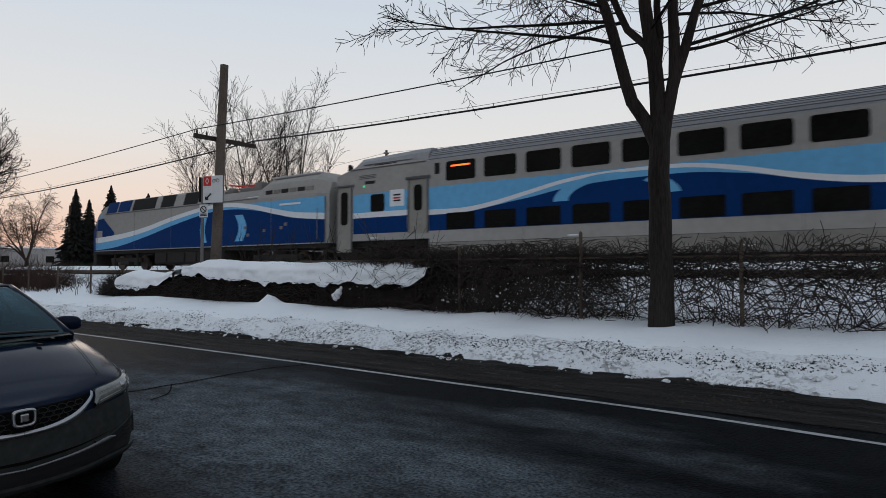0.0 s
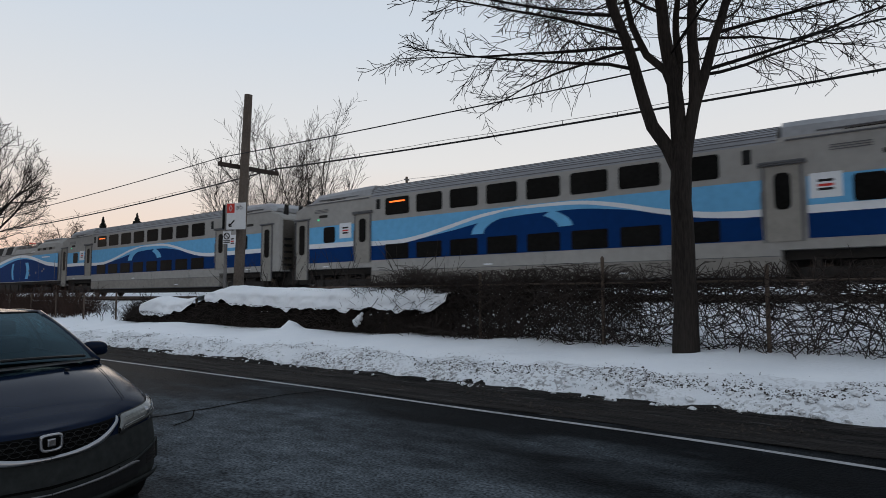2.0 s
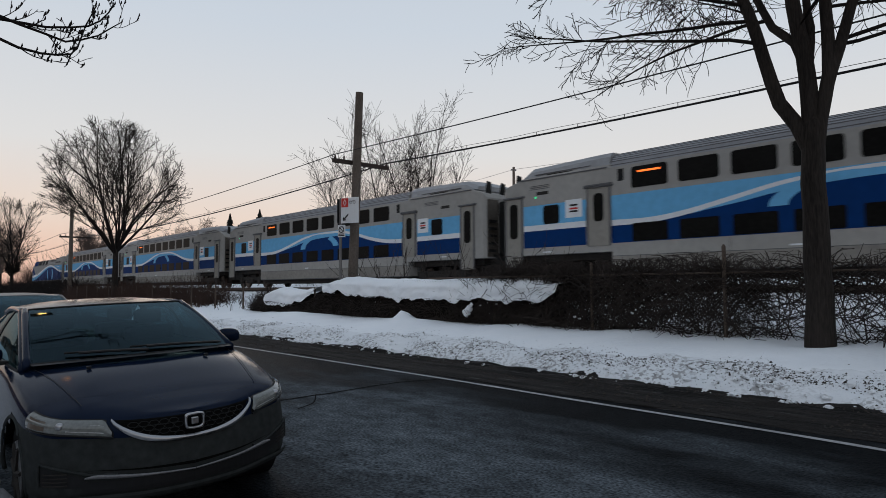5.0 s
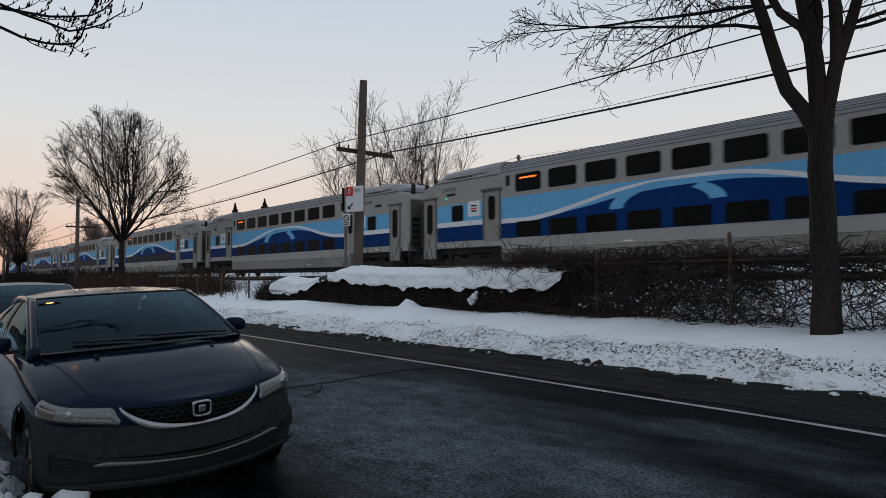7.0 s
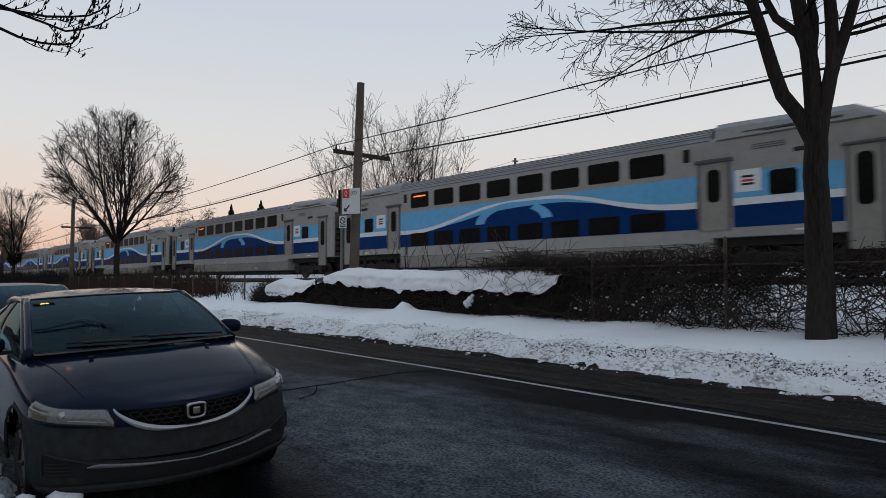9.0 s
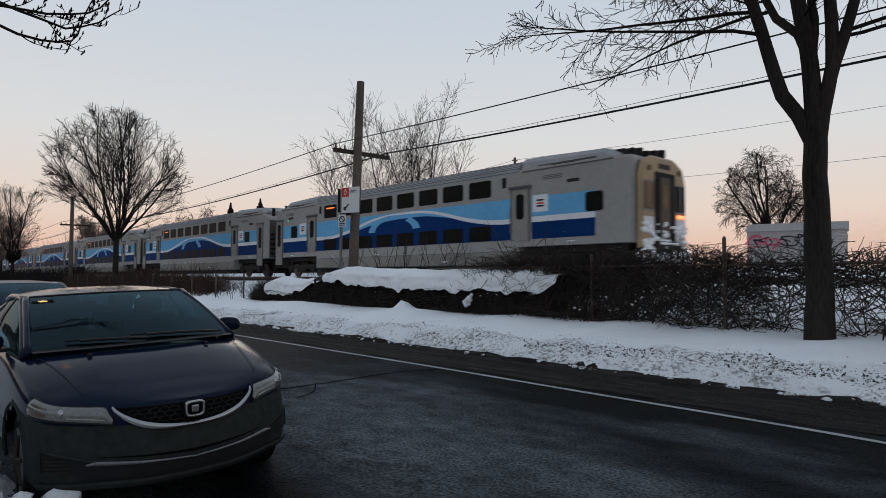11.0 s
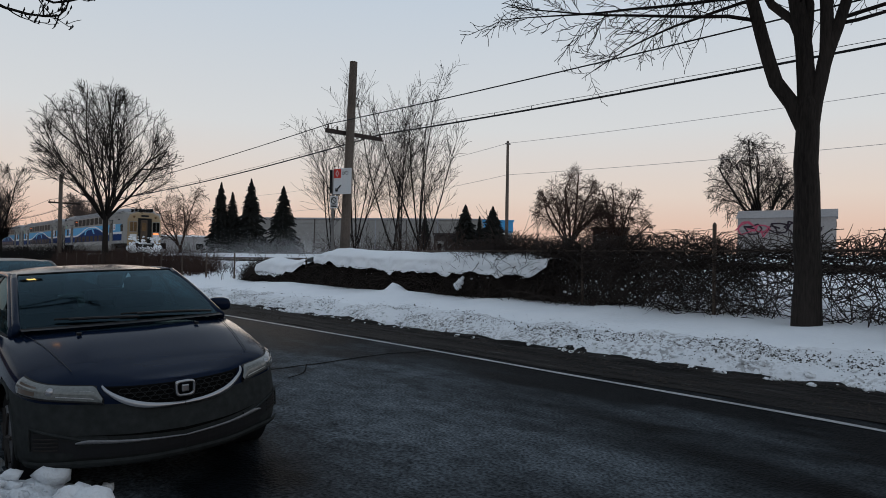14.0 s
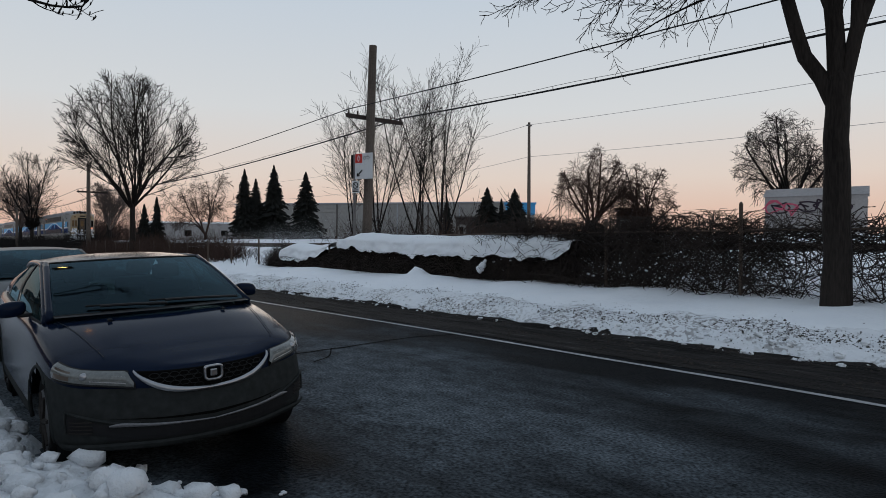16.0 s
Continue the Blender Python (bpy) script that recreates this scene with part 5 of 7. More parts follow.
def build_bushes():
    """Low tangles of bare scrub along fences and field edges."""
    rng = random.Random(77)

    def scrub(name, label, spots, h, mat_, per=26, r=0.008):
        V, F = [], []
        for x, y, z, k in spots:
            for _ in range(per):
                p = Vector((x + rng.gauss(0, 0.8), y + rng.gauss(0, 0.5), z - 0.1))
                d = Vector((rng.gauss(0, 0.35), rng.gauss(0, 0.35), 1)).normalized()
                pts = [p]
                n = 5
                ln = h * k * rng.uniform(0.5, 1.1)
                for i in range(n):
                    d = (d + Vector((rng.gauss(0, 0.25), rng.gauss(0, 0.25), -0.05 * i))).normalized()
                    pts.append(pts[-1] + d * ln / n)
                tube(V, F, pts, [r * (1.4 - 0.2 * i) for i in range(n + 1)], 3)
        tagged(thing(name, V, F, mat_), label, "bush", kind="stuff")
    scrub("fence_scrub", "bare brown scrub along the railway fence", [(-60 + 0.8 * i, 12.7 + rng.gauss(0, 0.3), 0.6, rng.uniform(0.6, 1.05)) for i in range(36)], 1.8, M_TWIG_RED, 170, 0.010)
    scrub("far_fence_scrub", "dark bare scrub far along the railway fence", [(-136 + 1.1 * i, 13.6 + rng.gauss(0, 0.4), 0.6, rng.uniform(0.6, 1.1)) for i in range(70)], 2.6, M_TWIG, 80, 0.014)
    scrub("thin_scrub", "a few bare brown shoots by the railway fence", [(-31 + 0.9 * i, 12.8 + rng.gauss(0, 0.3), 0.6, rng.uniform(0.4, 1.1)) for i in range(7)], 1.3, M_TWIG, 9, 0.009)
    scrub("track_scrub", "bare reddish scrub beyond the railway", [(-100 + 1.9 * i, 27.0 + rng.gauss(0, 0.5), 1.75, rng.uniform(0.4, 1.0)) for i in range(60)], 1.0, M_TWIG_RED, 14, 0.010)
    scrub("field_scrub", "dense bare scrub in the field beyond the railway", [(rng.gauss(-33, 5.5), 47 + rng.gauss(0, 2), 1.0, rng.uniform(0.6, 1.2)) for i in range(60)], 3.2, M_TWIG_RED, 26, 0.016)
    scrub("clump_scrub", "bare reddish scrub round the slender trees", [(rng.uniform(-46, -26), 28 + rng.gauss(0, 1.2), 0.9, rng.uniform(0.5, 1.15)) for i in range(55)], 3.4, M_TWIG_RED, 24, 0.011)
    scrub("far_woods", "far line of bare trees on the horizon", [(-320 + 5 * i, 150 + rng.gauss(0, 14) - 0.08 * i, 1.0, rng.uniform(0.5, 1.2)) for i in range(95)], 6.0, M_HAZETWIG, 34, 0.05)
    scrub("far_road_woods", "far bare trees down the line", [(-260 + 1.5 * i, 45 - i * 0.15 + rng.gauss(0, 4), 1.0, rng.uniform(0.5, 1.1)) for i in range(90)], 9.0, M_TWIG_RED, 46, 0.035)
    # weeds and shoots sprouting in front of the passing train
    V, F = [], []
    for x, y, n0 in ((-15.2, 13.0, 5), (-13.8, 12.8, 4), (-18.0, 13.2, 7), (-17.2, 13.4, 6), (-20.0, 13.3, 4), (-11.0, 12.6, 5)):
        for _ in range(n0):
            p = Vector((x + rng.gauss(0, 0.25), y, 0.6))
            d = Vector((rng.gauss(0, 0.3), rng.gauss(0, 0.1), 1)).normalized()
            pts = [p]
            for i in range(7):
                d = (d + Vector((rng.gauss(0, 0.16), rng.gauss(0, 0.1), -0.02 * i))).normalized()
                pts.append(pts[-1] + d * rng.uniform(0.22, 0.42))
            tube(V, F, pts, [0.014 - 0.0013 * i for i in range(8)], 4)
            for i in range(2, 7):
                dd = (d + Vector((rng.gauss(0, 0.8), rng.gauss(0, 0.3), 0.3))).normalized()
                tube(V, F, [pts[i], pts[i] + dd * 0.25, pts[i] + dd * 0.5 + Vector((0, 0, 0.08))], [0.006, 0.005, 0.004], 3)
    tagged(thing("saplings", V, F, M_VINE), "thin bare shoots sprouting through the hedge", "sapling", kind="stuff")


def hedge_top(x):
    return curve_of([(-25.2, 0.75), (-24.4, 1.15), (-23.2, 1.45), (-21.5, 1.35), (-20.2, 1.5), (-19.4, 1.72), (-18.0, 1.76), (-15, 1.66), (-12.5, 1.66), (-10.5, 1.66), (-9.2, 1.66), (-7.5, 1.62), (4.0, 1.55)])(x)


def build_hedge():
    """The overgrown fence: a dense snow-capped hedge, then a thinner tangle of vines."""
    rng = random.Random(41)
    # dense heart of the hedge: a near-black sheet for the shade between its twigs
    V, F = [], []
    xs = steps(-25.0, -10.4, 150)
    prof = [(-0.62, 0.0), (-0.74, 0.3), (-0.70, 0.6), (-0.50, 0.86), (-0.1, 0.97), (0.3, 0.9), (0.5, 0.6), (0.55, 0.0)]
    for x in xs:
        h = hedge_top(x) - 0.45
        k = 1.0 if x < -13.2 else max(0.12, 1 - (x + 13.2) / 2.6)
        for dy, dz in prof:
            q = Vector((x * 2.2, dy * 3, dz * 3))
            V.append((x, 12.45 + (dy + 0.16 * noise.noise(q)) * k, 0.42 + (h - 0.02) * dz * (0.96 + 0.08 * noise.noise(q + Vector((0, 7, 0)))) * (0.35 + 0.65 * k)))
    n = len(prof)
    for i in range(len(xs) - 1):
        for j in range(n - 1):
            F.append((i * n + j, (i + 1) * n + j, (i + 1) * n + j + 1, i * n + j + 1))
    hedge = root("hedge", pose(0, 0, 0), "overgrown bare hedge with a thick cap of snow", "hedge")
    thing("heart", V, F, M_HEDGESHADE, hedge, smooth=True)
    # twigs bristling from it
    V, F = [], []
    for _ in range(14500):
        x = rng.uniform(-25.2, -9.3)
        h = hedge_top(x) - 0.45
        capped = -23.7 < x < -9.6
        a = rng.random() * (0.56 if capped else 1.0)
        p = Vector((x, 11.85 + rng.uniform(0, 0.25), 0.5 + (h - 0.05) * a))
        d = Vector((rng.gauss(0, 0.8), rng.uniform(-0.5, 0.1), rng.gauss(0.1, 0.5))).normalized()
        pts = [p]
        for i in range(3):
            d = (d + Vector((rng.gauss(0, 0.35), rng.gauss(0, 0.2), rng.gauss(-0.08, 0.3)))).normalized()
            q = pts[-1] + d * rng.uniform(0.08, 0.24)
            q.z = min(q.z, h - 0.05) if capped else q.z
            pts.append(q)
        tube(V, F, pts, [0.008, 0.006, 0.005, 0.0035], 3)
    thing("brushwood", V, F, M_BRUSH, hedge)["kind"] = "stuff"
    # the snow caps, with ragged drooping edges
    def cap(x0, x1, fall, seed):
        V, F = [], []
        xs = steps(x0, x1, int((x1 - x0) * 24))
        rows = 22
        for x in xs:
            end = max(0.0, min(1, (x - x0) / 0.7, (x1 - x) / 0.7)) ** 0.6
            h = hedge_top(x)
            drop = fall + 0.17 * noise.noise(Vector((x * 0.9, seed, 0))) + 0.17 * noise.noise(Vector((x * 2.1, seed + 1, 0))) + 0.04 * noise.noise(Vector((x * 5, 1, seed))) + 0.014 * noise.noise(Vector((x * 13, 1, seed)))
            drop += 0.22 * max(0.0, noise.noise(Vector((x * 1.7, 20 + seed, 0))) - 0.15)
            drop = max(0.06, drop * (1.25 - 1.1 * (x - x0) / (x1 - x0) if x1 < -19.5 else 1.0)) * (0.35 + 0.65 * end)
            for j in range(rows):
                f = j / (rows - 1)
                if f < 0.45:
                    g = f / 0.45
                    y = 11.60 + 0.05 * g + (0.09 * noise.noise(Vector((x * 2.4, g * 2 * drop / 0.4, seed))) + 0.015 * noise.noise(Vector((x * 6, g * 5, seed)))) * (1 if 0 < g else 0.3)
                    z = h - 0.16 - drop * (1 - g)
                else:
                    g = (f - 0.45) / 0.55
                    y = 11.65 + 1.25 * g + 0.05 * noise.noise(Vector((x * 2.4, 2 * drop / 0.4, seed))) * (1 - g)
                    z = h - 0.16 + 0.20 * math.sin(min(1, g * 2.4) * math.pi / 2) * (0.3 + 0.7 * end) - 0.25 * max(0, g - 0.6)
                    z += 0.05 * noise.noise(Vector((x * 0.9, y, 4 + seed))) + 0.025 * noise.noise(Vector((x * 3, y * 3, 4)))
                V.append((x, y, z))
        for i in range(len(xs) - 1):
            for j in range(rows - 1):
                F.append((i * rows + j, (i + 1) * rows + j, (i + 1) * rows + j + 1, i * rows + j + 1))
        thing("snow_cap", V, F, M_SNOW, hedge, "rounded cap of snow sagging over the hedge", smooth=True)
    cap(-23.7, -19.7, 0.52, 3)
    cap(-19.3, -9.2, 0.37, 7)
    # small snow clots caught lower in the twigs
    V, F = [], []
    for _ in range(70):
        x = rng.uniform(-24, -3) if _ < 24 else rng.uniform(-19, -9.4)
        lump(V, F, (x, 11.72 + rng.uniform(0, 0.15), rng.uniform(0.7, 1.2) if _ < 24 else rng.uniform(1.0, 1.4)), rng.uniform(0.012, 0.04), rng)
    for x, z, r in ((-12.05, 0.92, 0.09), (-12.15, 0.80, 0.10), (-11.95, 1.02, 0.05)):
        lump(V, F, (x, 11.62, z), r, rng, 1.0)
    thing("snow_clots", V, F, M_SNOW, hedge, smooth=True)["kind"] = "stuff"
    # vine tangle on the wire fence
    V, F = [], []
    for _ in range(3300):
        x = rng.uniform(-11.5, 4.5) if _ < 2500 else rng.uniform(-10.8, -7.0)
        top = 1.80 + 0.26 * noise.noise(Vector((x * 0.8, 0, 0)))
        z = 0.5 + (top - 0.5) * (rng.random() ** 0.9)
        p = Vector((x, 12.0 + rng.gauss(0, 0.14), z))
        d = Vector((rng.gauss(0, 1), rng.gauss(0, 0.2), rng.gauss(0.1, 0.7))).normalized()
        pts = [p]
        curl = rng.gauss(0, 0.35)
        n = 6
        for i in range(n):
            d = (d + Vector((rng.gauss(0, 0.2), rng.gauss(0, 0.08), curl * 0.5 + rng.gauss(-0.05, 0.2)))).normalized()
            q = pts[-1] + d * rng.uniform(0.08, 0.22)
            if q.z < 0.5 or q.z > top + 0.22:
                d.z *= -0.6
                q.z = max(0.5, min(q.z, top + 0.22))
            pts.append(q)
        r = rng.uniform(0.004, 0.011)
        tube(V, F, pts, [r * (1.3 - 0.12 * i) for i in range(n + 1)], 3)
    # the thickest part, heaped over the fence past the snow caps
    for _ in range(3000):
        x = -13.0 + 8.2 * rng.random() ** 0.9
        top = 1.88 + 0.34 * noise.noise(Vector((x * 0.9, 3, 0))) - 0.25 * max(0, -11.8 - x)
        p = Vector((x, 12.12 + rng.gauss(0, 0.16), 0.5 + (top - 0.5) * rng.random() ** 0.8))
        d = Vector((rng.gauss(0, 0.9), rng.gauss(0, 0.3), rng.gauss(0.25, 0.6))).normalized()
        pts = [p]
        curl = rng.gauss(0, 0.3)
        for i in range(5):
            d = (d + Vector((rng.gauss(0, 0.2), rng.gauss(0, 0.1), curl * 0.5 + rng.gauss(-0.06, 0.2)))).normalized()
            q = pts[-1] + d * rng.uniform(0.08, 0.22)
            q.z = max(0.48, min(q.z, top + 0.16))
            pts.append(q)
        r = rng.uniform(0.0035, 0.009)
        tube(V, F, pts, [r * (1.3 - 0.14 * i) for i in range(6)], 3)
    # denser mat lying along the top
    for _ in range(800):
        x = rng.uniform(-11.0, 4.5)
        top = 1.74 + 0.14 * noise.noise(Vector((x * 0.8, 0, 0)))
        p = Vector((x, 12.0 + rng.gauss(0, 0.22), top - abs(rng.gauss(0, 0.22))))
        d = Vector((rng.choice((-1, 1)), rng.gauss(0, 0.3), rng.gauss(0, 0.35))).normalized()
        pts = [p]
        for i in range(5):
            d = (d + Vector((rng.gauss(0, 0.25), rng.gauss(0, 0.1), rng.gauss(0, 0.3)))).normalized()
            pts.append(pts[-1] + d * rng.uniform(0.08, 0.18))
        tube(V, F, pts, [0.010, 0.009, 0.008, 0.007, 0.006, 0.004], 3)
    tagged(thing("vine_tangle", V, F, M_VINE), "tangle of bare dark vines covering the wire fence", "vines", kind="stuff")


def build_fence():
    f = root("wire_fence", pose(0, 0, 0), "rusty wire fence with steel posts along the railway", "fence")
    bm = bmesh.new()
    for x in [-5.45 - 2.95 * i for i in range(-3, 18)]:
        p = bmesh.new()
        hgt = 2.2 if abs(x + 5.45) < 0.1 else (1.95 if x > -9 else 1.45 if x > -24 else 1.6)
        add_cyl(p, (x, 11.85, 0.2), (x, 11.85, hgt), 0.036, sides=10)
        add_cyl(p, (x, 11.85, hgt), (x, 11.85, hgt + 0.05), 0.042, 0.012, sides=10)
        part("post", p, M_RUSTFENCE, f)
    V, F = [], []
    tube(V, F, [Vector((x, 11.88, 1.72)) for x in steps(-14, 4, 20)], [0.02] * 21, 6)
    thing("top_rail", V, F, M_RUSTFENCE, f)
    V, F = [], []
    k = 0
    x = -14.0
    while x < 4:
        for s in (-1, 1):
            tube(V, F, [Vector((x, 11.9, 0.5)), Vector((x + s * 1.2, 11.9, 1.7))], [0.0022, 0.0022], 3)
        x += 0.11
    thing("wire_mesh", V, F, M_GALV, f)


def wire(name, label, pts, r, mat_, sides=5):
    V, F = [], []
    tube(V, F, [Vector(p) for p in pts], [r] * len(pts), sides)
    tagged(thing(name, V, F, mat_), label, "cable")


def span(a, b, sag, n=24):
    return [(a[0] + (b[0] - a[0]) * t, a[1] + (b[1] - a[1]) * t, a[2] + (b[2] - a[2]) * t - 4 * sag * t * (1 - t)) for t in steps(0, 1, n)]


def build_poles():
    for x, lean in ((-18.7, 0.42), (-61.6, 0.0), (-104.5, 0.1), (24.2, 0.0)):
        p = root("utility_pole", pose(x, 12.56, 0.5), "weathered wooden utility pole with a dark crossarm", "utility pole", "utility poles")
        pts = [(0 - lean * 0.55 + lean * k / 8, 0, -0.3 + 8.1 * k / 8) for k in range(9)]
        V, F = trunk_of(pts, [0.185 - 0.05 * k / 8 for k in range(9)], 12, 0.01)
        F.append(tuple(range(len(V) - 12, len(V))))
        thing("shaft", V, F, M_POLE, p, smooth=False)
        part("crossarm", box(-0.20, -0.09, -0.86, 1.52, 5.28, 5.42, 0.01), M_ARM, p)
        for y in (-0.76, -0.4, 1.0, 1.42):
            part("insulator", cyl((-0.145, y, 5.42), (-0.145, y, 5.55), 0.035, 0.025, 8), M_ARM, p)
        bm = bmesh.new()
        for s in (-1, 1):
            add_cyl(bm, (-0.2, 0.05 * s, 4.75), (-0.2, 0.75 * s, 5.3), 0.014, sides=5)
        part("brace", bm, M_ARM, p)
    tops = [(-147, 12.56), (-104.5, 12.56), (-61.6, 12.56), (-18.7, 12.56), (24.2, 12.56), (66, 12.56)]
    for (xa, ya), (xb, yb) in zip(tops, tops[1:]):
        wire("power_wire", "thin black overhead wire between the poles", span((xa - 0.15, ya - 0.76, 6.07), (xb - 0.15, yb - 0.76, 6.07), 0.35), 0.016, M_WIRE)
        c = span((xa - 0.15, ya + 1.42, 6.02), (xb - 0.15, yb + 1.42, 6.02), 0.45, 60)
        wire("telephone_cable", "thick black bundled cable between the poles", c, 0.026, M_WIRE, 6)
        m_ = [(x, y, z + 0.10 + 0.012 * math.sin(i * 1.3)) for i, (x, y, z) in enumerate(c)]
        wire("messenger_wire", "thin steel messenger wire above the bundled cable", m_, 0.007, M_WIRE, 4)
        V, F = [], []
        for i in range(0, 60, 2):
            tube(V, F, [Vector(c[i]), Vector(m_[i])], [0.009, 0.009], 4)
        tagged(thing("cable_clips", V, F, M_WIRE), "small black clips holding the bundled cable", "cable clip", kind="stuff")
    # road signs on the near pole, on their own post
    s = root("road_sign", pose(-18.36, 12.15, 0.5, 0, 0, 24), "white road sign with a red square and black arrow", "road sign")
    part("sign_post", box(-0.50, -0.42, 0.03, 0.09, 0.3, 4.0), M_GALV, s)
    pl = part("board", box(-0.42, 0.29, 0.0, 0.03, 3.17, 4.05, 0.015), M_SIGN, s)
    part("red_square", box(-0.40, -0.12, -0.004, 0.0, 3.72, 4.03), M_SIGNRED, pl)
    bm = bmesh.new()
    cx, cz = -0.26, 3.875
    ring = [(-0.06, 0), (0, 0.10), (0.06, 0), (0, -0.10)]
    for (a, b), (c_, d_) in zip(ring, ring[1:] + ring[:1]):
        add_cyl(bm, (cx + a, -0.008, cz + b), (cx + c_, -0.008, cz + d_), 0.011, sides=5)
    part("white_diamond", bm, M_SIGN, pl)
    bm = bmesh.new()
    add_cyl(bm, (-0.12, -0.006, 3.47), (-0.26, -0.006, 3.33), 0.022, sides=6)
    add_cyl(bm, (-0.31, -0.006, 3.28), (-0.22, -0.006, 3.29), 0.024, sides=6)
    add_cyl(bm, (-0.31, -0.006, 3.28), (-0.30, -0.006, 3.37), 0.024, sides=6)
    part("arrow", bm, M_SIGNBLK, pl)
    bm = bmesh.new()
    for x0 in (-0.02, 0.12):
        for k in range(10):
            a, b = radians(36 * k), radians(36 * (k + 1))
            add_cyl(bm, (x0 + 0.05 * math.cos(a), -0.005, 3.88 + 0.05 * math.sin(a)), (x0 + 0.05 * math.cos(b), -0.005, 3.88 + 0.05 * math.sin(b)), 0.008, sides=4)
    add_cyl(bm, (-0.02, -0.005, 3.89), (0.12, -0.005, 3.96), 0.008, sides=4)
    part("pictogram", bm, M_GALV, pl)
    part("side_board", box(-0.56, -0.52, -0.02, 0.60, 3.20, 4.02, 0.01), M_RUBBER, s, "dark back of a second board")
    pk = root("parking_sign", pose(-18.48, 12.12, 0.5, 0, 0, 24), "small no-parking sign below the larger one", "road sign")
    pb = part("board", box(-0.43, -0.13, 0.0, 0.02, 2.70, 3.12, 0.01), M_SIGN, pk)
    bm = bmesh.new()
    for k in range(16):
        a, b = radians(22.5 * k), radians(22.5 * (k + 1))
        add_cyl(bm, (-0.28 + 0.10 * math.cos(a), -0.006, 2.96 + 0.10 * math.sin(a)), (-0.28 + 0.10 * math.cos(b), -0.006, 2.96 + 0.10 * math.sin(b)), 0.016, sides=5)
    add_cyl(bm, (-0.345, -0.006, 3.025), (-0.215, -0.006, 2.895), 0.012, sides=5)
    part("no_parking_ring", bm, M_SIGNBLK, pb)
    bm = bmesh.new()
    add_box(bm, -0.40, -0.16, -0.004, 0.0, 2.79, 2.82)
    add_box(bm, -0.40, -0.16, -0.004, 0.0, 2.74, 2.77)
    part("print_bars", bm, M_SIGNBLK, pb)
    # slim pole and pale wires of the far field
    fp = root("far_pole", pose(-36.8, 40.9, 0.9), "slim pale utility pole in the far field", "utility pole")
    V, F = trunk_of([(0, 0, -0.3 + 11.2 * k / 8) for k in range(9)], [0.17 - 0.06 * k / 8 for k in range(9)], 10)
    F.append(tuple(range(len(V) - 10, len(V))))
    thing("shaft", V, F, M_POLE, fp)
    part("bracket", box(-0.1, 0.1, -0.25, 0.25, 10.6, 10.7), M_GALV, fp)
    wire("far_wire", "thin pale wire across the far field", span((-36.8, 40.9, 11.6), (30, 44, 12.5), 0.8), 0.018, M_PALEWIRE, 4)
    wire("far_wire", "thin pale wire across the far field", span((-36.8, 40.9, 8.9), (30, 44, 9.2), 0.7), 0.018, M_PALEWIRE, 4)
    wire("far_wire", "thin pale wire across the far field", span((-36.8, 40.9, 11.6), (-90, 42, 10.5), 0.8), 0.018, M_PALEWIRE, 4)
    wire("far_wire", "thin pale wire across the far field", span((-36.8, 40.9, 8.9), (-90, 42, 8.0), 0.8), 0.018, M_PALEWIRE, 4)
    lp = root("lamp_pole", pose(-73.6, 31.0, 0.9), "slim grey lamp pole before the spruces", "lamp pole")
    part("shaft", cyl((0, 0, -0.2), (0, 0, 7.6), 0.14, 0.09, 8), M_POLE, lp)


def build_spruces():
    def spruce(h, w, seed):
        rng = random.Random(seed)
        t = root("spruce", pose(0, 0, 0), "dark conical spruce beyond the railway", "tree", "spruces")
        part("trunk", cyl((0, 0, -0.2), (0, 0, h * 0.95), 0.16, 0.02, 8), M_BARK, t)
        V, F = [], []
        n = int(h * 130)
        for i in range(n):
            f = (i + rng.random()) / n
            z = 0.5 + (h - 0.5) * f
            r = w * (1 - f) ** 0.9 * rng.uniform(0.35, 1.15) ** 0.7 * (0.85 + 0.3 * noise.noise(Vector((f * 14, seed, 0)))) + 0.06
            a = rng.uniform(0, 2 * math.pi)
            c, s = math.cos(a), math.sin(a)
            drop = r * rng.uniform(0.15, 0.45)
            wd = 0.10 + r * rng.uniform(0.12, 0.22)
            # a drooping spray: ragged strip of four cross cuts
            k = len(V)
            for q in range(5):
                g = q / 4
                rr = r * g
                zz = z - drop * g * g + 0.06 * rng.uniform(-1, 1)
                ww = wd * (1 - 0.75 * g) * rng.uniform(0.6, 1.3)
                V.append((c * rr - s * ww, s * rr + c * ww, zz - ww * 0.5))
                V.append((c * rr, s * rr, zz + 0.05))
                V.append((c * rr + s * ww, s * rr - c * ww, zz - ww * 0.5))
                if q:
                    b = k + 3 * (q - 1)
                    F.append((b, b + 1, b + 4, b + 3))
                    F.append((b + 1, b + 2, b + 5, b + 4))
        thing("crown", V, F, M_NEEDLE, t)
        return t
    spots = [(-73.56, 31.6, 9.4, 3.0), (-74.0, 33.2, 8.4, 2.8), (-72.1, 34.65, 10.0, 3.7), (-70.4, 38.0, 9.3, 3.9), (-76.8, 22.6, 5.8, 1.6), (-78, 21.6, 5.0, 1.5), (-57.2, 55.9, 7.6, 4.4), (-54.6, 58.1, 7.4, 4.4),
             (-56.2, 57.4, 6.2, 1.6), (-60.6, 52.2, 6.4, 1.9), (-72.9, 32.7, 7.2, 1.8)]
    for i, (x, y, h, w) in enumerate(spots):
        t = spruce(h, w * 0.88, 50 + i)
        t.matrix_basis = pose(x, y, 0.9)


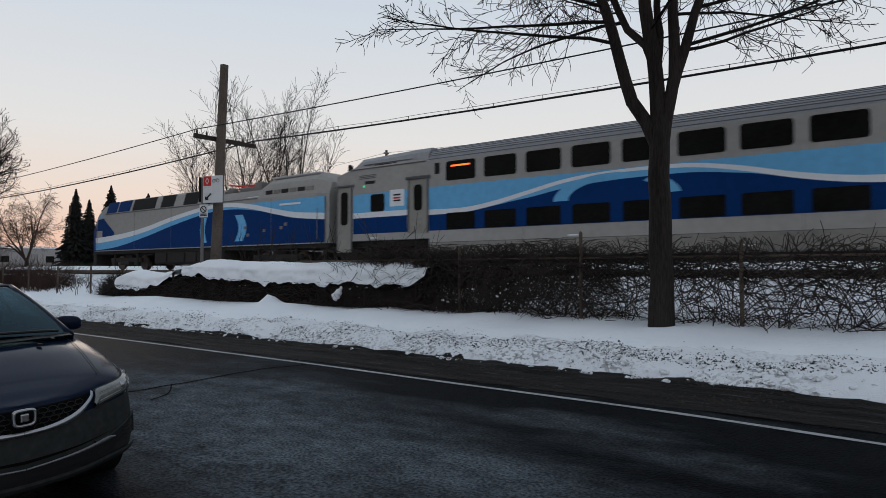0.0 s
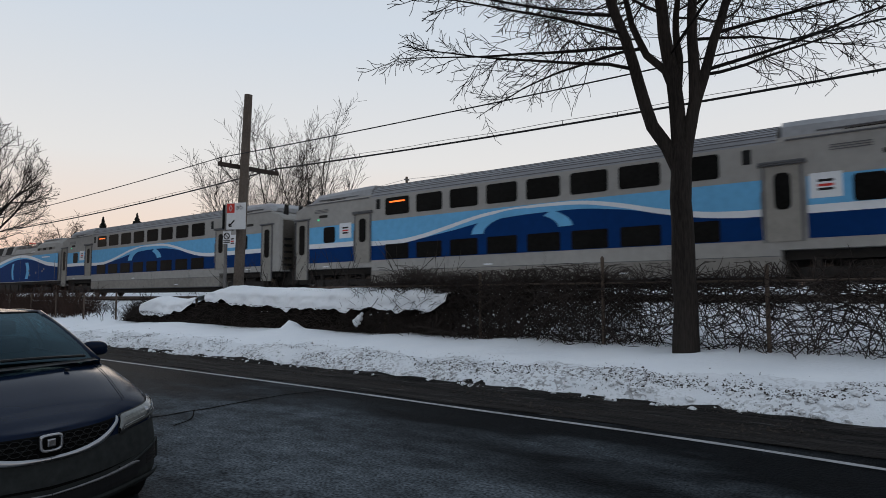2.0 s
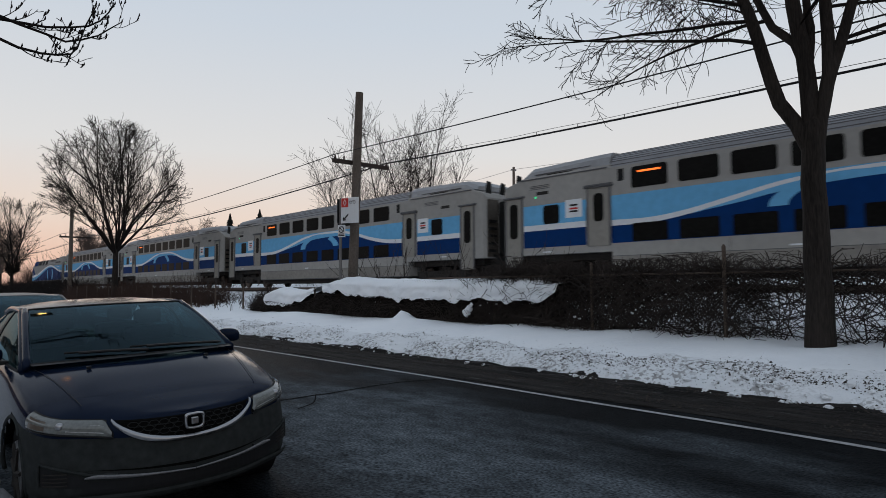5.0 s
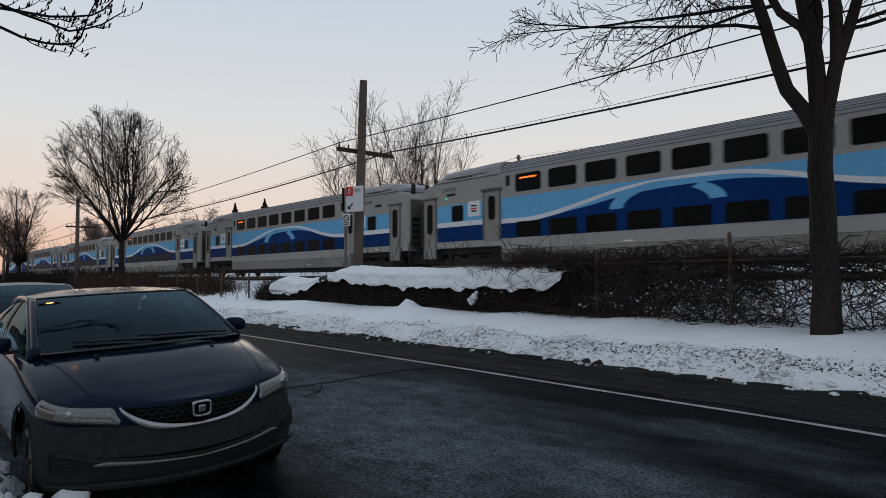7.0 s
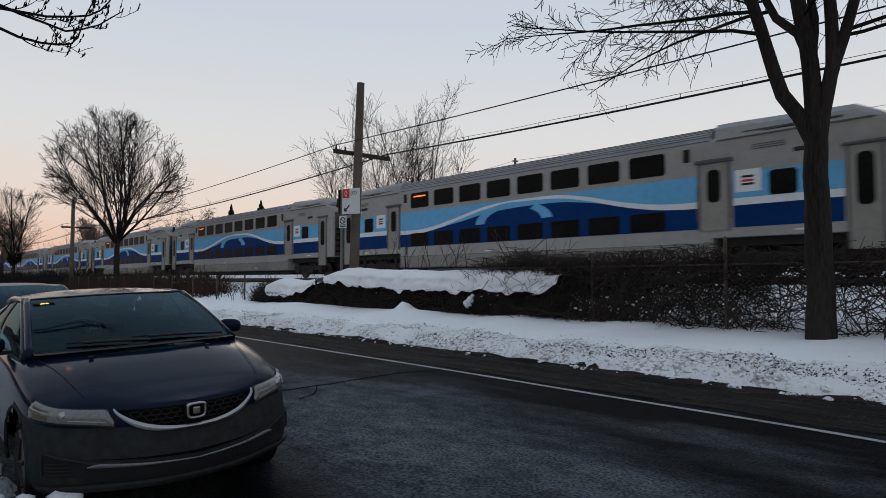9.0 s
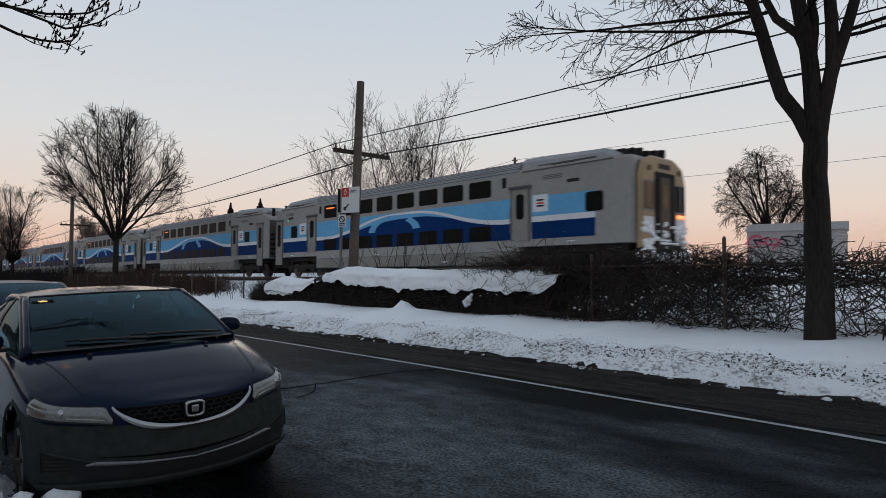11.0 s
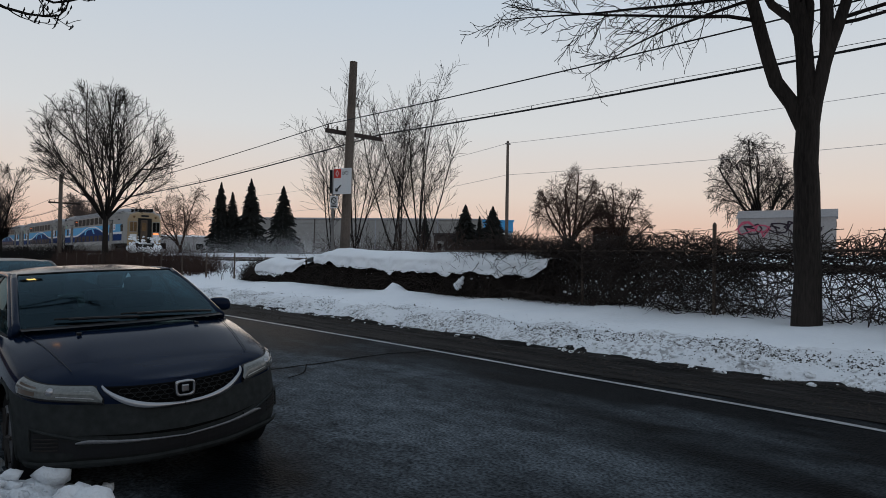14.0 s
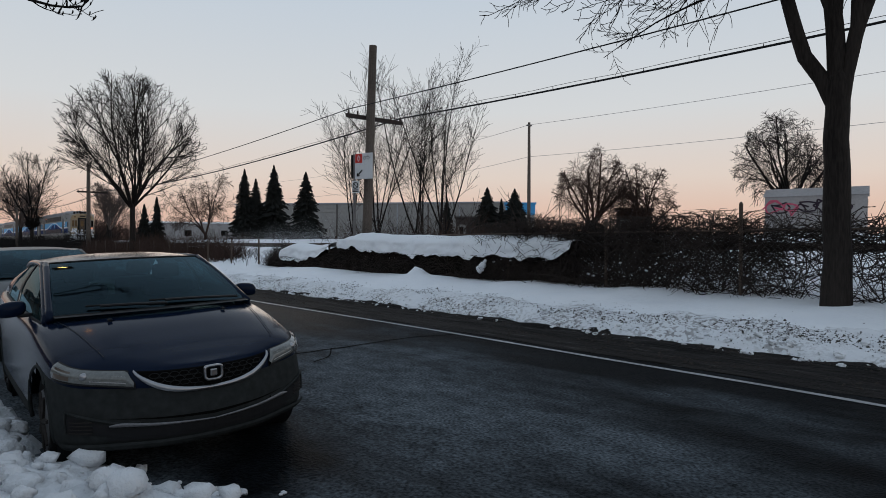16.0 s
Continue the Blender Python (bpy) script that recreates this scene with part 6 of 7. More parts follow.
def build_far_buildings():
    def shed(name, label, m, lx, ly, h, wall, roofm, bays, fascia=None, siding=False):
        b = root(name, m, label, "building")
        part("wall_shell", box(0, lx, 0, ly, -0.5, h), wall, b)
        part("roof", box(-0.2, lx + 0.2, -0.2, ly + 0.2, h, h + 0.25, 0.03), roofm, b)
        n = bays
        for i in range(n):
            x0 = lx * (i + 0.12) / n
            if siding:
                break
            part("panel", box(x0, x0 + lx * 0.76 / n, -0.06, 0.0, 0.4, h - 0.8), wall if i % 3 else M_BLDG, b)
            if i % 2 == 0:
                part("window", box(x0 + 0.3, x0 + lx * 0.5 / n, -0.09, -0.05, h * 0.45, h * 0.7), M_GLASSDK, b)
        if siding:
            z = 0.3
            while z < h - 0.5:
                part("siding_board", box(0, lx, -0.07, 0.0, z, z + 0.52), M_BLDG, b)
                z += 0.60
            for i in range(n):
                part("downpipe", box(lx * (i + 0.5) / n, lx * (i + 0.5) / n + 0.16, -0.2, -0.07, 0.2, h), M_BLDGDK if i % 3 == 0 else M_ROOF, b)
        if fascia:
            part("fascia", box(-0.05, lx + 0.05, -0.1, 0, h - 1.6, h), fascia, b)
        return b
    # long grey warehouse behind the spruces, low shed to its side, a lit blue and cream shop, a dark hut
    shed("warehouse", "long pale grey warehouse with horizontal siding", pose(-106, 44, 1.0, 0, 0, 40), 46, 18, 7.0, M_BLDG, M_ROOF, 9, siding=True)
    shed("low_shed", "low pale shed beyond the railway", pose(-104, 28.5, 1.0, 0, 0, 70), 16, 12, 3.6, M_TRAILER, M_SNOW, 6)
    shed("shop_building", "cream shop building with a bright blue fascia", pose(-65.2, 67.5, 1.0, 0, 0, 45), 4.2, 4, 6.3, M_BLDGWH, M_BLUEFASCIA, 4, M_BLUEFASCIA)
    shed("dark_building", "dark flat-roofed building beyond the railway", pose(-62, 55, 1.0, 0, 0, 45), 4.5, 4, 3.8, M_BLDGDK, M_BLDGDK, 3)
    shed("field_hut", "dark flat-roofed hut in the far field", pose(-35.9, 52.3, 1.0, 0, 0, 35), 3.2, 2.6, 3.7, M_BLDGDK, M_BLDGDK, 2)
    shed("far_house", "low dark house on the horizon", pose(-20, 150, 1.0, 0, 0, 10), 60, 12, 3.8, M_BLDGDK, M_SNOW, 10)
    # painted hut with a shallow gable
    h = root("painted_hut", pose(-19.6, 46.2, 1.0, 0, 0, 16), "white gabled hut sprayed with pink and dark graffiti", "hut")
    part("wall_box", box(0, 6.0, 0, 2.6, 0.2, 3.82), M_TRAILER, h)
    part("gable_roof", loft([[(-0.1, -0.1, 3.8), (-0.1, 1.3, 4.42), (-0.1, 2.7, 3.8)], [(6.1, -0.1, 3.8), (6.1, 1.3, 4.42), (6.1, 2.7, 3.8)]]), M_TRAILER, h)
    part("base", box(0.3, 5.7, 0.3, 2.3, -0.3, 0.2), M_UNDER, h)
    rng = random.Random(6)

    def scrawl(cx, cz, r, mat_, n):
        bm = bmesh.new()
        p = Vector((cx, -0.012, cz))
        a = rng.uniform(0, 6)
        for i in range(n):
            a += rng.uniform(0.5, 1.3)
            q = Vector((cx + r * 1.3 * math.cos(a) * rng.uniform(0.3, 1), -0.012, cz + r * math.sin(a) * rng.uniform(0.3, 1)))
            add_cyl(bm, p, q, 0.055, sides=5)
            p = q
        part("graffiti_stroke", bm, mat_, h, "sprayed graffiti scrawl")
    for cx, m_, n in ((0.6, M_PINK, 13), (1.5, M_PINK, 12), (1.1, M_SPRAYDK, 7), (2.7, M_SPRAYDK, 11), (3.6, M_SPRAYDK, 11), (4.5, M_SPRAYDK, 8)):
        scrawl(cx, 3.05, 0.62, m_, n)
    part("end_vent", box(6.0, 6.03, 0.5, 0.9, 3.2, 3.5), M_CABWARM, h)
    part("end_vent", box(6.0, 6.03, 1.6, 2.0, 3.2, 3.5), M_CABWARM, h)


# ---- cars ----
PLAN = [(0.0, 0.0), (0.012, 0.15), (0.045, 0.29), (0.10, 0.41), (0.165, 0.52), (0.235, 0.635), (0.32, 0.735), (0.45, 0.802), (0.65, 0.842), (1.0, 0.860), (1.6, 0.866), (2.4, 0.868), (3.3, 0.862), (3.95, 0.84), (4.3, 0.77), (4.5, 0.5), (4.55, 0.0)]
PLAN_S = curve_of([(i, p[0]) for i, p in enumerate(PLAN)])
PLAN_Y = curve_of([(i, p[1]) for i, p in enumerate(PLAN)])
PLAN_Q = curve_of([(p[1], i) for i, p in enumerate(PLAN[:10])])
SHOULDER = curve_of([(0.0, 0.682), (0.1, 0.690), (0.3, 0.715), (0.56, 0.757), (0.9, 0.828), (1.2, 0.885), (1.6, 0.915), (2.4, 0.935), (3.5, 0.96), (4.2, 0.98), (4.4, 0.95), (4.55, 0.88)])
CROWN = curve_of([(0.0, 0.0), (0.12, 0.022), (0.25, 0.052), (0.5, 0.088), (0.75, 0.105), (0.98, 0.095), (1.2, 0.06), (1.6, 0.03), (3.5, 0.03), (4.55, 0.02)])
INSET = curve_of([(0.0, 0.035), (0.08, 0.010), (0.2, 0.0), (0.5, 0.0), (0.72, 0.012), (0.88, 0.026), (0.96, 0.04), (1.0, 0.065)])
SILL = 0.215


def car_skin(q, t, side, out=0.0):
    """A point of the car's lower shell: q runs along the plan from nose to tail, t from sill to shoulder."""
    s, y = PLAN_S(q), PLAN_Y(q)
    e = 0.05
    tx, ty = PLAN_S(min(q + e, 16)) - PLAN_S(max(q - e, 0)), PLAN_Y(min(q + e, 16)) - PLAN_Y(max(q - e, 0))
    ln = math.hypot(tx, ty) or 1
    nx, ny = -ty / ln, tx / ln
    d = out - INSET(t)
    return Vector((-(s + nx * d), side * max(0.0, y + ny * d), SILL + t * (SHOULDER(s) - SILL)))


def skin_z(q, z, side, out=0.0):
    """The same shell by height."""
    return car_skin(q, (z - SILL) / (SHOULDER(PLAN_S(q)) - SILL), side, out)


def car_patch(q0, q1, zlo, zhi, out, n=14, rows=3, sides=(-1, 1), bulge=0.0):
    """A plate that follows the shell between two heights zlo(q) and zhi(q)."""
    bm = bmesh.new()
    for sd in sides:
        grid = []
        for q in steps(q0, q1, n):
            lo, hi = zlo(q), zhi(q)
            grid.append([bm.verts.new(skin_z(q, lo + (hi - lo) * r / rows, sd, out + bulge * math.sin(math.pi * r / rows))) for r in range(rows + 1)])
        for a, b in zip(grid, grid[1:]):
            for r in range(rows):
                bm.faces.new((a[r], b[r], b[r + 1], a[r + 1]))
    return bm


def car_tube(path, r, sides=6):
    V, F = [], []
    tube(V, F, path, [r] * len(path), sides)
    bm = bmesh.new()
    vs = [bm.verts.new(v) for v in V]
    for f in F:
        bm.faces.new([vs[i] for i in f])
    bm.faces.new(vs[:sides][::-1])
    bm.faces.new(vs[-sides:])
    return bm


def grid_patch(f, nu, nv):
    """A sheet from a function of u and v, both from 0 to 1."""
    bm = bmesh.new()
    g = [[bm.verts.new(f(i / nu, j / nv)) for j in range(nv + 1)] for i in range(nu + 1)]
    for a, b in zip(g, g[1:]):
        for j in range(nv):
            bm.faces.new((a[j], b[j], b[j + 1], a[j + 1]))
    return bm


def screen_base(y):
    return Vector((-(0.975 + 0.215 * (y / 0.70) ** 2), y, 0.966 - 0.017 * (y / 0.70) ** 2))


def screen_top(y):
    return Vector((-(1.975 + 0.125 * (y / 0.595) ** 2), y, 1.322 - 0.014 * (y / 0.595) ** 2))


ROOF_EDGE_Y = curve_of([(1.9, 0.615), (2.4, 0.62), (3.0, 0.61), (3.4, 0.60)])
ROOF_EDGE_Z = curve_of([(1.9, 1.285), (2.15, 1.305), (2.6, 1.318), (3.0, 1.305), (3.4, 1.262)])
ROOF_MID_Z = curve_of([(1.9, 1.316), (2.2, 1.346), (2.6, 1.362), (3.0, 1.350), (3.4, 1.30)])
BELT_Y = curve_of([(1.2, 0.745), (1.6, 0.775), (2.4, 0.785), (3.4, 0.77), (3.9, 0.74)])


def car_side(u, v, s0, s1, sd, out=0.0):
    """The slanted side of the cabin: u back along the car, v from belt line to roof edge."""
    sb, st = s0[0] + (s1[0] - s0[0]) * u, s0[1] + (s1[1] - s0[1]) * u
    a = Vector((-sb, BELT_Y(sb), SHOULDER(sb) + 0.005))
    b = Vector((-st, ROOF_EDGE_Y(st), ROOF_EDGE_Z(st) - 0.03))
    p = a.lerp(b, v)
    return Vector((p.x, sd * (p.y + 0.03 * math.sin(math.pi * v) + out), p.z))


def build_sedan(m, paint, lower, label, detailed=True):
    c = root("car", m, label, "car", "parked cars")
    qs = steps(0, 16, 112)
    ts = [0, 0.05, 0.12, 0.22, 0.35, 0.5, 0.65, 0.78, 0.88, 0.95, 1.0]
    V, F, M = [], [], []
    for sd in (-1, 1):
        o = len(V)
        for q in qs:
            col = [car_skin(q, t, sd) for t in ts]
            e = col[-1]
            for f in (0.97, 0.90, 0.8, 0.65, 0.45, 0.22, 0.0):
                # the bonnet: a raised flat middle, a crease, then the falling wing
                col.append(Vector((e.x, e.y * f, e.z + 0.004 + CROWN(-e.x) * (1 - f ** 3.2) + 0.008 * math.exp(-((f - 0.78) / 0.09) ** 2) * min(1, CROWN(-e.x) * 14))))
            V += col
        k = len(ts) + 7
        for i in range(len(qs) - 1):
            for j in range(k - 1):
                a = (o + i * k + j, o + (i + 1) * k + j, o + (i + 1) * k + j + 1, o + i * k + j + 1)
                mid = (V[a[0]] + V[a[1]] + V[a[2]] + V[a[3]]) / 4
                # open wheel arches
                if j < len(ts) and abs(mid.y) > 0.6 and min(math.hypot(mid.x + 0.88, mid.z - 0.32), math.hypot(mid.x + 3.55, mid.z - 0.32)) < 0.345:
                    continue
                F.append(a if sd < 0 else a[::-1])
                M.append(1 if j < (7 if mid.x > -0.75 else 3) else 0)
    b = thing("body", V, F, [paint, lower], c, smooth=True)
    b.data.polygons.foreach_set("material_index", M)
    # glass, roof and pillars
    part("windscreen", grid_patch(lambda u, v: screen_base(0.70 * (2 * u - 1)).lerp(screen_top(0.595 * (2 * u - 1)), v) + Vector((0.010, 0, 0.026)) * math.sin(math.pi * v), 18, 10), M_CARGLASS, c, "tinted reflecting windscreen", smooth=True)
    part("roof", grid_patch(lambda u, v: Vector((-(1.975 + 0.125 * (2 * v - 1) ** 2 + (1.42 - 0.125 * (2 * v - 1) ** 2) * u), ROOF_EDGE_Y(1.98 + 1.42 * u) * (2 * v - 1),
         ROOF_EDGE_Z(1.98 + 1.42 * u) + (ROOF_MID_Z(1.98 + 1.42 * u) - ROOF_EDGE_Z(1.98 + 1.42 * u)) * (1 - abs(2 * v - 1) ** 2.6))), 16, 18), paint, c, smooth=True)
    part("rear_window", grid_patch(lambda u, v: Vector((-3.40 - 0.62 * v, (0.59 + 0.05 * v) * (2 * u - 1), 1.30 - 0.31 * v - 0.03 * (2 * u - 1) ** 2 + 0.03 * math.sin(math.pi * v))), 10, 6), M_CARGLASS, c, smooth=True)
    part("interior_deck", box(-3.9, -1.22, -0.66, 0.66, 0.945, 0.972, 0.01), M_PLASTIC, c)
    for sd in (-1, 1):
        part("front_side_window", grid_patch(lambda u, v: car_side(u, v, (1.36, 2.10), (2.52, 2.60), sd), 8, 5), M_CARGLASS, c, smooth=True)
        part("rear_side_window", grid_patch(lambda u, v: car_side(u, v, (2.60, 2.66), (3.55, 3.30), sd), 8, 5), M_CARGLASS, c, smooth=True)
        part("door_pillar", grid_patch(lambda u, v: car_side(u, v, (2.50, 2.58), (2.62, 2.68), sd, 0.006), 2, 5), M_PLASTIC, c)
        part("rear_pillar", grid_patch(lambda u, v: car_side(u, v, (3.50, 3.26), (4.08, 3.44), sd, 0.004), 4, 5), paint, c, smooth=True)
        pil = [(screen_base(0.72 * sd).lerp(screen_top(0.612 * sd), k / 10) + Vector((0.004, 0, 0.014)) * math.sin(math.pi * k / 10)) - Vector((0, 0, 0.012)) for k in range(11)]
        part("windscreen_pillar", car_tube(pil, 0.030, 10), paint, c, smooth=True)
        part("side_frame", car_tube([Vector((p.x - 0.05, p.y + 0.022 * sd, p.z - 0.025)) for p in pil] + [Vector((-t_, sd * (ROOF_EDGE_Y(t_) + 0.004), ROOF_EDGE_Z(t_) - 0.012)) for t_ in steps(2.2, 3.4, 8)], 0.024, 8), paint, c, smooth=True)
        part("window_trim", car_tube([Vector((-t_, sd * (BELT_Y(t_) + 0.008), SHOULDER(t_) + 0.008)) for t_ in steps(1.30, 3.75, 14)], 0.011, 6), M_PLASTIC, c)
        # door mirror on its stalk
        bm = bmesh.new()
        bmesh.ops.create_uvsphere(bm, u_segments=16, v_segments=10, radius=1)
        for v in bm.verts:
            x, y, z = v.co
            v.co = Vector((0.055 * x if x > 0 else 0.03 * x, 0.098 * (abs(y) ** 0.75) * (1 if y > 0 else -1), 0.060 * (abs(z) ** 0.7) * (1 if z > 0 else -1) - 0.012 * y * sd))
        bmesh.ops.transform(bm, matrix=Matrix.Translation((-1.70, sd * 0.905, 0.990)), verts=bm.verts)
        mirror = part("side_mirror", bm, paint, c, smooth=True)
        part("mirror_stalk", box(-1.72, -1.67, min(sd * 0.77, sd * 0.87), max(sd * 0.77, sd * 0.87), 0.925, 0.955, 0.01), M_PLASTIC, mirror)
        # seat backs with headrests, seen through the glass
        for s0, wd in ((2.15, 0.22), (3.15, 0.24)):
            seat = part("seat_back", box(-s0 - 0.14, -s0, sd * 0.36 - wd, sd * 0.36 + wd, 0.96, 1.10, 0.05), M_SEAT, c)
            part("headrest", box(-s0 - 0.15, -s0 - 0.05, sd * 0.36 - 0.12, sd * 0.36 + 0.12, 1.12, 1.25, 0.04), M_SEAT, seat)
    for s in (0.88, 3.55):
        for sd in (-1, 1):
            part("wheel_arch", loft([[(-s + r * math.cos(radians(10 * k)), sd * y, 0.32 + r * math.sin(radians(10 * k))) for k in range(36)] for y, r in ((0.50, 0.05), (0.50, 0.37), (0.80, 0.37))], caps=False), M_PLASTIC, c)
            part("arch_lip", car_tube([skin_z(PLAN_AT(s - 0.352 * math.cos(radians(a))), 0.32 + 0.352 * math.sin(radians(a)), sd, -0.004) for a in range(-12, 193, 8)], 0.014, 6), lower, c, smooth=True)
            prof = [(0.57, 0.25), (0.58, 0.295), (0.61, 0.31), (0.765, 0.31), (0.80, 0.300), (0.818, 0.275), (0.822, 0.235), (0.812, 0.215)]
            rings = [[(-s + r * math.cos(2 * math.pi * k / 36), sd * y, 0.31 + r * math.sin(2 * math.pi * k / 36)) for k in range(36)] for y, r in prof]
            w = part("wheel", loft(rings), M_TYRE, c, smooth=True)
            part("rim", cyl((-s, sd * 0.79, 0.31), (-s, sd * 0.822, 0.31), 0.215, 0.20, sides=24), M_RIM, w)
            bm = bmesh.new()
            for k in range(7):
                a = radians(360 / 7 * k + 10)
                add_cyl(bm, (-s, sd * 0.824, 0.31), (-s + 0.19 * math.cos(a), sd * 0.824, 0.31 + 0.19 * math.sin(a)), 0.022, 0.014, sides=5)
            add_cyl(bm, (-s, sd * 0.815, 0.31), (-s, sd * 0.835, 0.31), 0.04, 0.03, sides=10)
            part("spokes", bm, M_UNDER, w)
    if not detailed:
        return c
    # grille with its hexagon mesh, chrome bar, badge
    bar_lo = lambda q: 0.536 + 0.146 * (q / 3.35) ** 3.0
    bar_hi = lambda q: 0.560 + 0.135 * (q / 3.35) ** 2.2
    edge = lambda q: SHOULDER(PLAN_S(q)) - 0.012
    part("grille", car_patch(0, 3.2, bar_hi, lambda q: max(bar_hi(q), edge(q)), 0.004), M_CRACK, c, "black honeycomb grille")
    for sd in (-1, 1):
        bm = bmesh.new()
        for r in range(5):
            for k in range(9):
                y, z = 0.028 + 0.056 * k + 0.028 * (r % 2), 0.572 + 0.027 * r
                if y > 0.43:
                    continue
                q = PLAN_Q(y)
                if z < bar_hi(q) + 0.006 or z > edge(q) - 0.004 or (y < 0.07):
                    continue
                pts = [skin_z(PLAN_Q(max(0.0, y + 0.030 * math.cos(radians(60 * a)))), z + 0.0155 * math.sin(radians(60 * a)), sd, 0.010) for a in range(7)]
                for p, p2 in zip(pts, pts[1:]):
                    add_cyl(bm, p, p2, 0.0028, sides=4)
        part("grille_mesh", bm, M_RUBBER, c)
    part("chrome_bar", car_patch(0, 3.36, bar_lo, bar_hi, 0.018, 24, 4, (-1, 1), 0.008), M_CHROME, c, "curved chrome bar under the grille", smooth=True)
    part("bonnet_gap", car_patch(0, 3.3, lambda q: edge(q) - 0.001, lambda q: edge(q) + 0.006, 0.008, 18, 1), M_CRACK, c)
    bm = bmesh.new()
    ring = lambda w, h, d: [(d, w * (abs(math.cos(a)) ** 0.45) * (1 if math.cos(a) > 0 else -1) * (1 + 0.06 * math.sin(a)), 0.640 + h * (abs(math.sin(a)) ** 0.45) * (1 if math.sin(a) > 0 else -1)) for a in [2 * math.pi * k / 28 for k in range(28)]]
    loops = [[bm.verts.new(p) for p in ring(*r)] for r in ((0.060, 0.049, 0.006), (0.060, 0.049, 0.024), (0.053, 0.042, 0.030), (0.046, 0.036, 0.024), (0.046, 0.036, 0.012))]
    for la, lb in zip(loops, loops[1:]):
        for k in range(28):
            bm.faces.new((la[k], la[(k + 1) % 28], lb[(k + 1) % 28], lb[k]))
    part("badge", bm, M_CHROME, c, "chrome badge ring", smooth=True)
    part("badge_bar", box(0.010, 0.026, -0.022, 0.022, 0.618, 0.662, 0.006), M_CHROME, c)
    # headlights
    lo = lambda q: 0.592 + 0.062 * ((q - 3.15) / 4.4) ** 0.8 if q > 3.15 else 0.592
    hi = lambda q: min(SHOULDER(PLAN_S(q)) - 0.004, lo(q) + 0.012 + 0.115 * min(1, (q - 3.15) / 0.75))
    for sd in (-1, 1):
        part("lamp_bowl", car_patch(3.2, 7.45, lambda q: lo(q) - 0.004, lambda q: hi(q) + 0.003, 0.003, 20, 4, (sd,)), M_PLASTIC, c)
        lamp = part("headlight", car_patch(3.25, 7.4, lo, hi, 0.012, 24, 6, (sd,), 0.012), M_LAMPGLASS, c, "clear headlight with silver reflector", smooth=True)
        part("reflector", car_patch(3.6, 5.2, lambda q: lo(q) + 0.018, lambda q: hi(q) - 0.024, 0.021, 8, 3, (sd,)), M_REFLECT, lamp)
        part("indicator", car_patch(6.2, 7.2, lambda q: lo(q) + 0.012, lambda q: hi(q) - 0.014, 0.0235, 6, 2, (sd,)), M_LENSDULL, lamp, "dull amber-grey indicator lens")
        bm = bmesh.new()
        bmesh.ops.create_uvsphere(bm, u_segments=16, v_segments=10, radius=0.024, matrix=Matrix.Translation(skin_z(5.5, 0.672, sd, 0.012)))
        part("projector", bm, M_CHROME, lamp, smooth=True)
        part("lamp_rim", car_tube([skin_z(q, lo(q) - 0.004, sd, 0.012) for q in steps(3.2, 7.4, 16)], 0.006, 5), M_PLASTIC, lamp)
        # fog lamp recess with slats, and its trim line
        fog = part("fog_recess", car_patch(4.35, 6.35, lambda q: 0.312 + 0.010 * (q - 4.35), lambda q: 0.372 + 0.036 * (q - 4.35) ** 0.9, 0.006, 10, 3, (sd,)), M_PLASTIC, c)
        for k in range(4):
            part("slat", car_tube([skin_z(q, 0.336 + 0.022 * k, sd, 0.010) for q in steps(5.1, 6.2, 6)], 0.004, 4), M_UNDER, fog)
        part("fog_trim", car_tube([skin_z(q, 0.385 + 0.036 * max(0, q - 4.1) ** 0.9, sd, 0.010) for q in steps(3.0, 6.4, 14)] + [skin_z(6.45, 0.40, sd, 0.010), skin_z(6.42, 0.33, sd, 0.010)], 0.008, 6), M_CARDIRT, c)
        part("chrome_lip", car_patch(0.0, 4.35, lambda q: 0.346 + 0.005 * q, lambda q: 0.356 + 0.009 * q - 0.03 * max(0, q - 3.6) ** 2, 0.020, 22, 3, (sd,), 0.008), M_LIP, c, "dull chrome strip along the bumper", smooth=True)
        part("bonnet_seam", car_tube([Vector((-s, sd * (0.53 + 0.155 * (s - 0.2)), 0.006 + SHOULDER(s) + CROWN(s) * (1 - ((0.53 + 0.155 * (s - 0.2)) / PLAN_Y(PLAN_AT(s))) ** 3.2))) for s in steps(0.34, 1.16, 14)], 0.0022, 4), M_PLASTIC, c)
        part("washer_jet", box(-0.90, -0.87, sd * 0.40 - 0.015, sd * 0.40 + 0.015, 0.925, 0.940, 0.004), M_PLASTIC, c)
    part("bumper_slot", car_patch(0, 5.0, lambda q: 0.378 + 0.008 * q, lambda q: 0.396 + 0.004 * q, 0.006, 20, 1), M_CRACK, c)
    part("lower_grille", car_patch(0, 4.5, lambda q: 0.275, lambda q: 0.347, 0.005), M_PLASTIC, c)
    part("front_lip", car_patch(0, 6.8, lambda q: 0.218, lambda q: 0.268, 0.020, 24, 3, (-1, 1), 0.008), M_CARDIRT, c)
    # dark box added under the open body to stand in for the shade there
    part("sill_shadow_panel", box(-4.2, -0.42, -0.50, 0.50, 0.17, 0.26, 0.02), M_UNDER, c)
    # wipers and cowl
    wipe = lambda y, k: screen_base(y).lerp(screen_top(y * 0.85), k) + Vector((0.012, 0, 0.026))
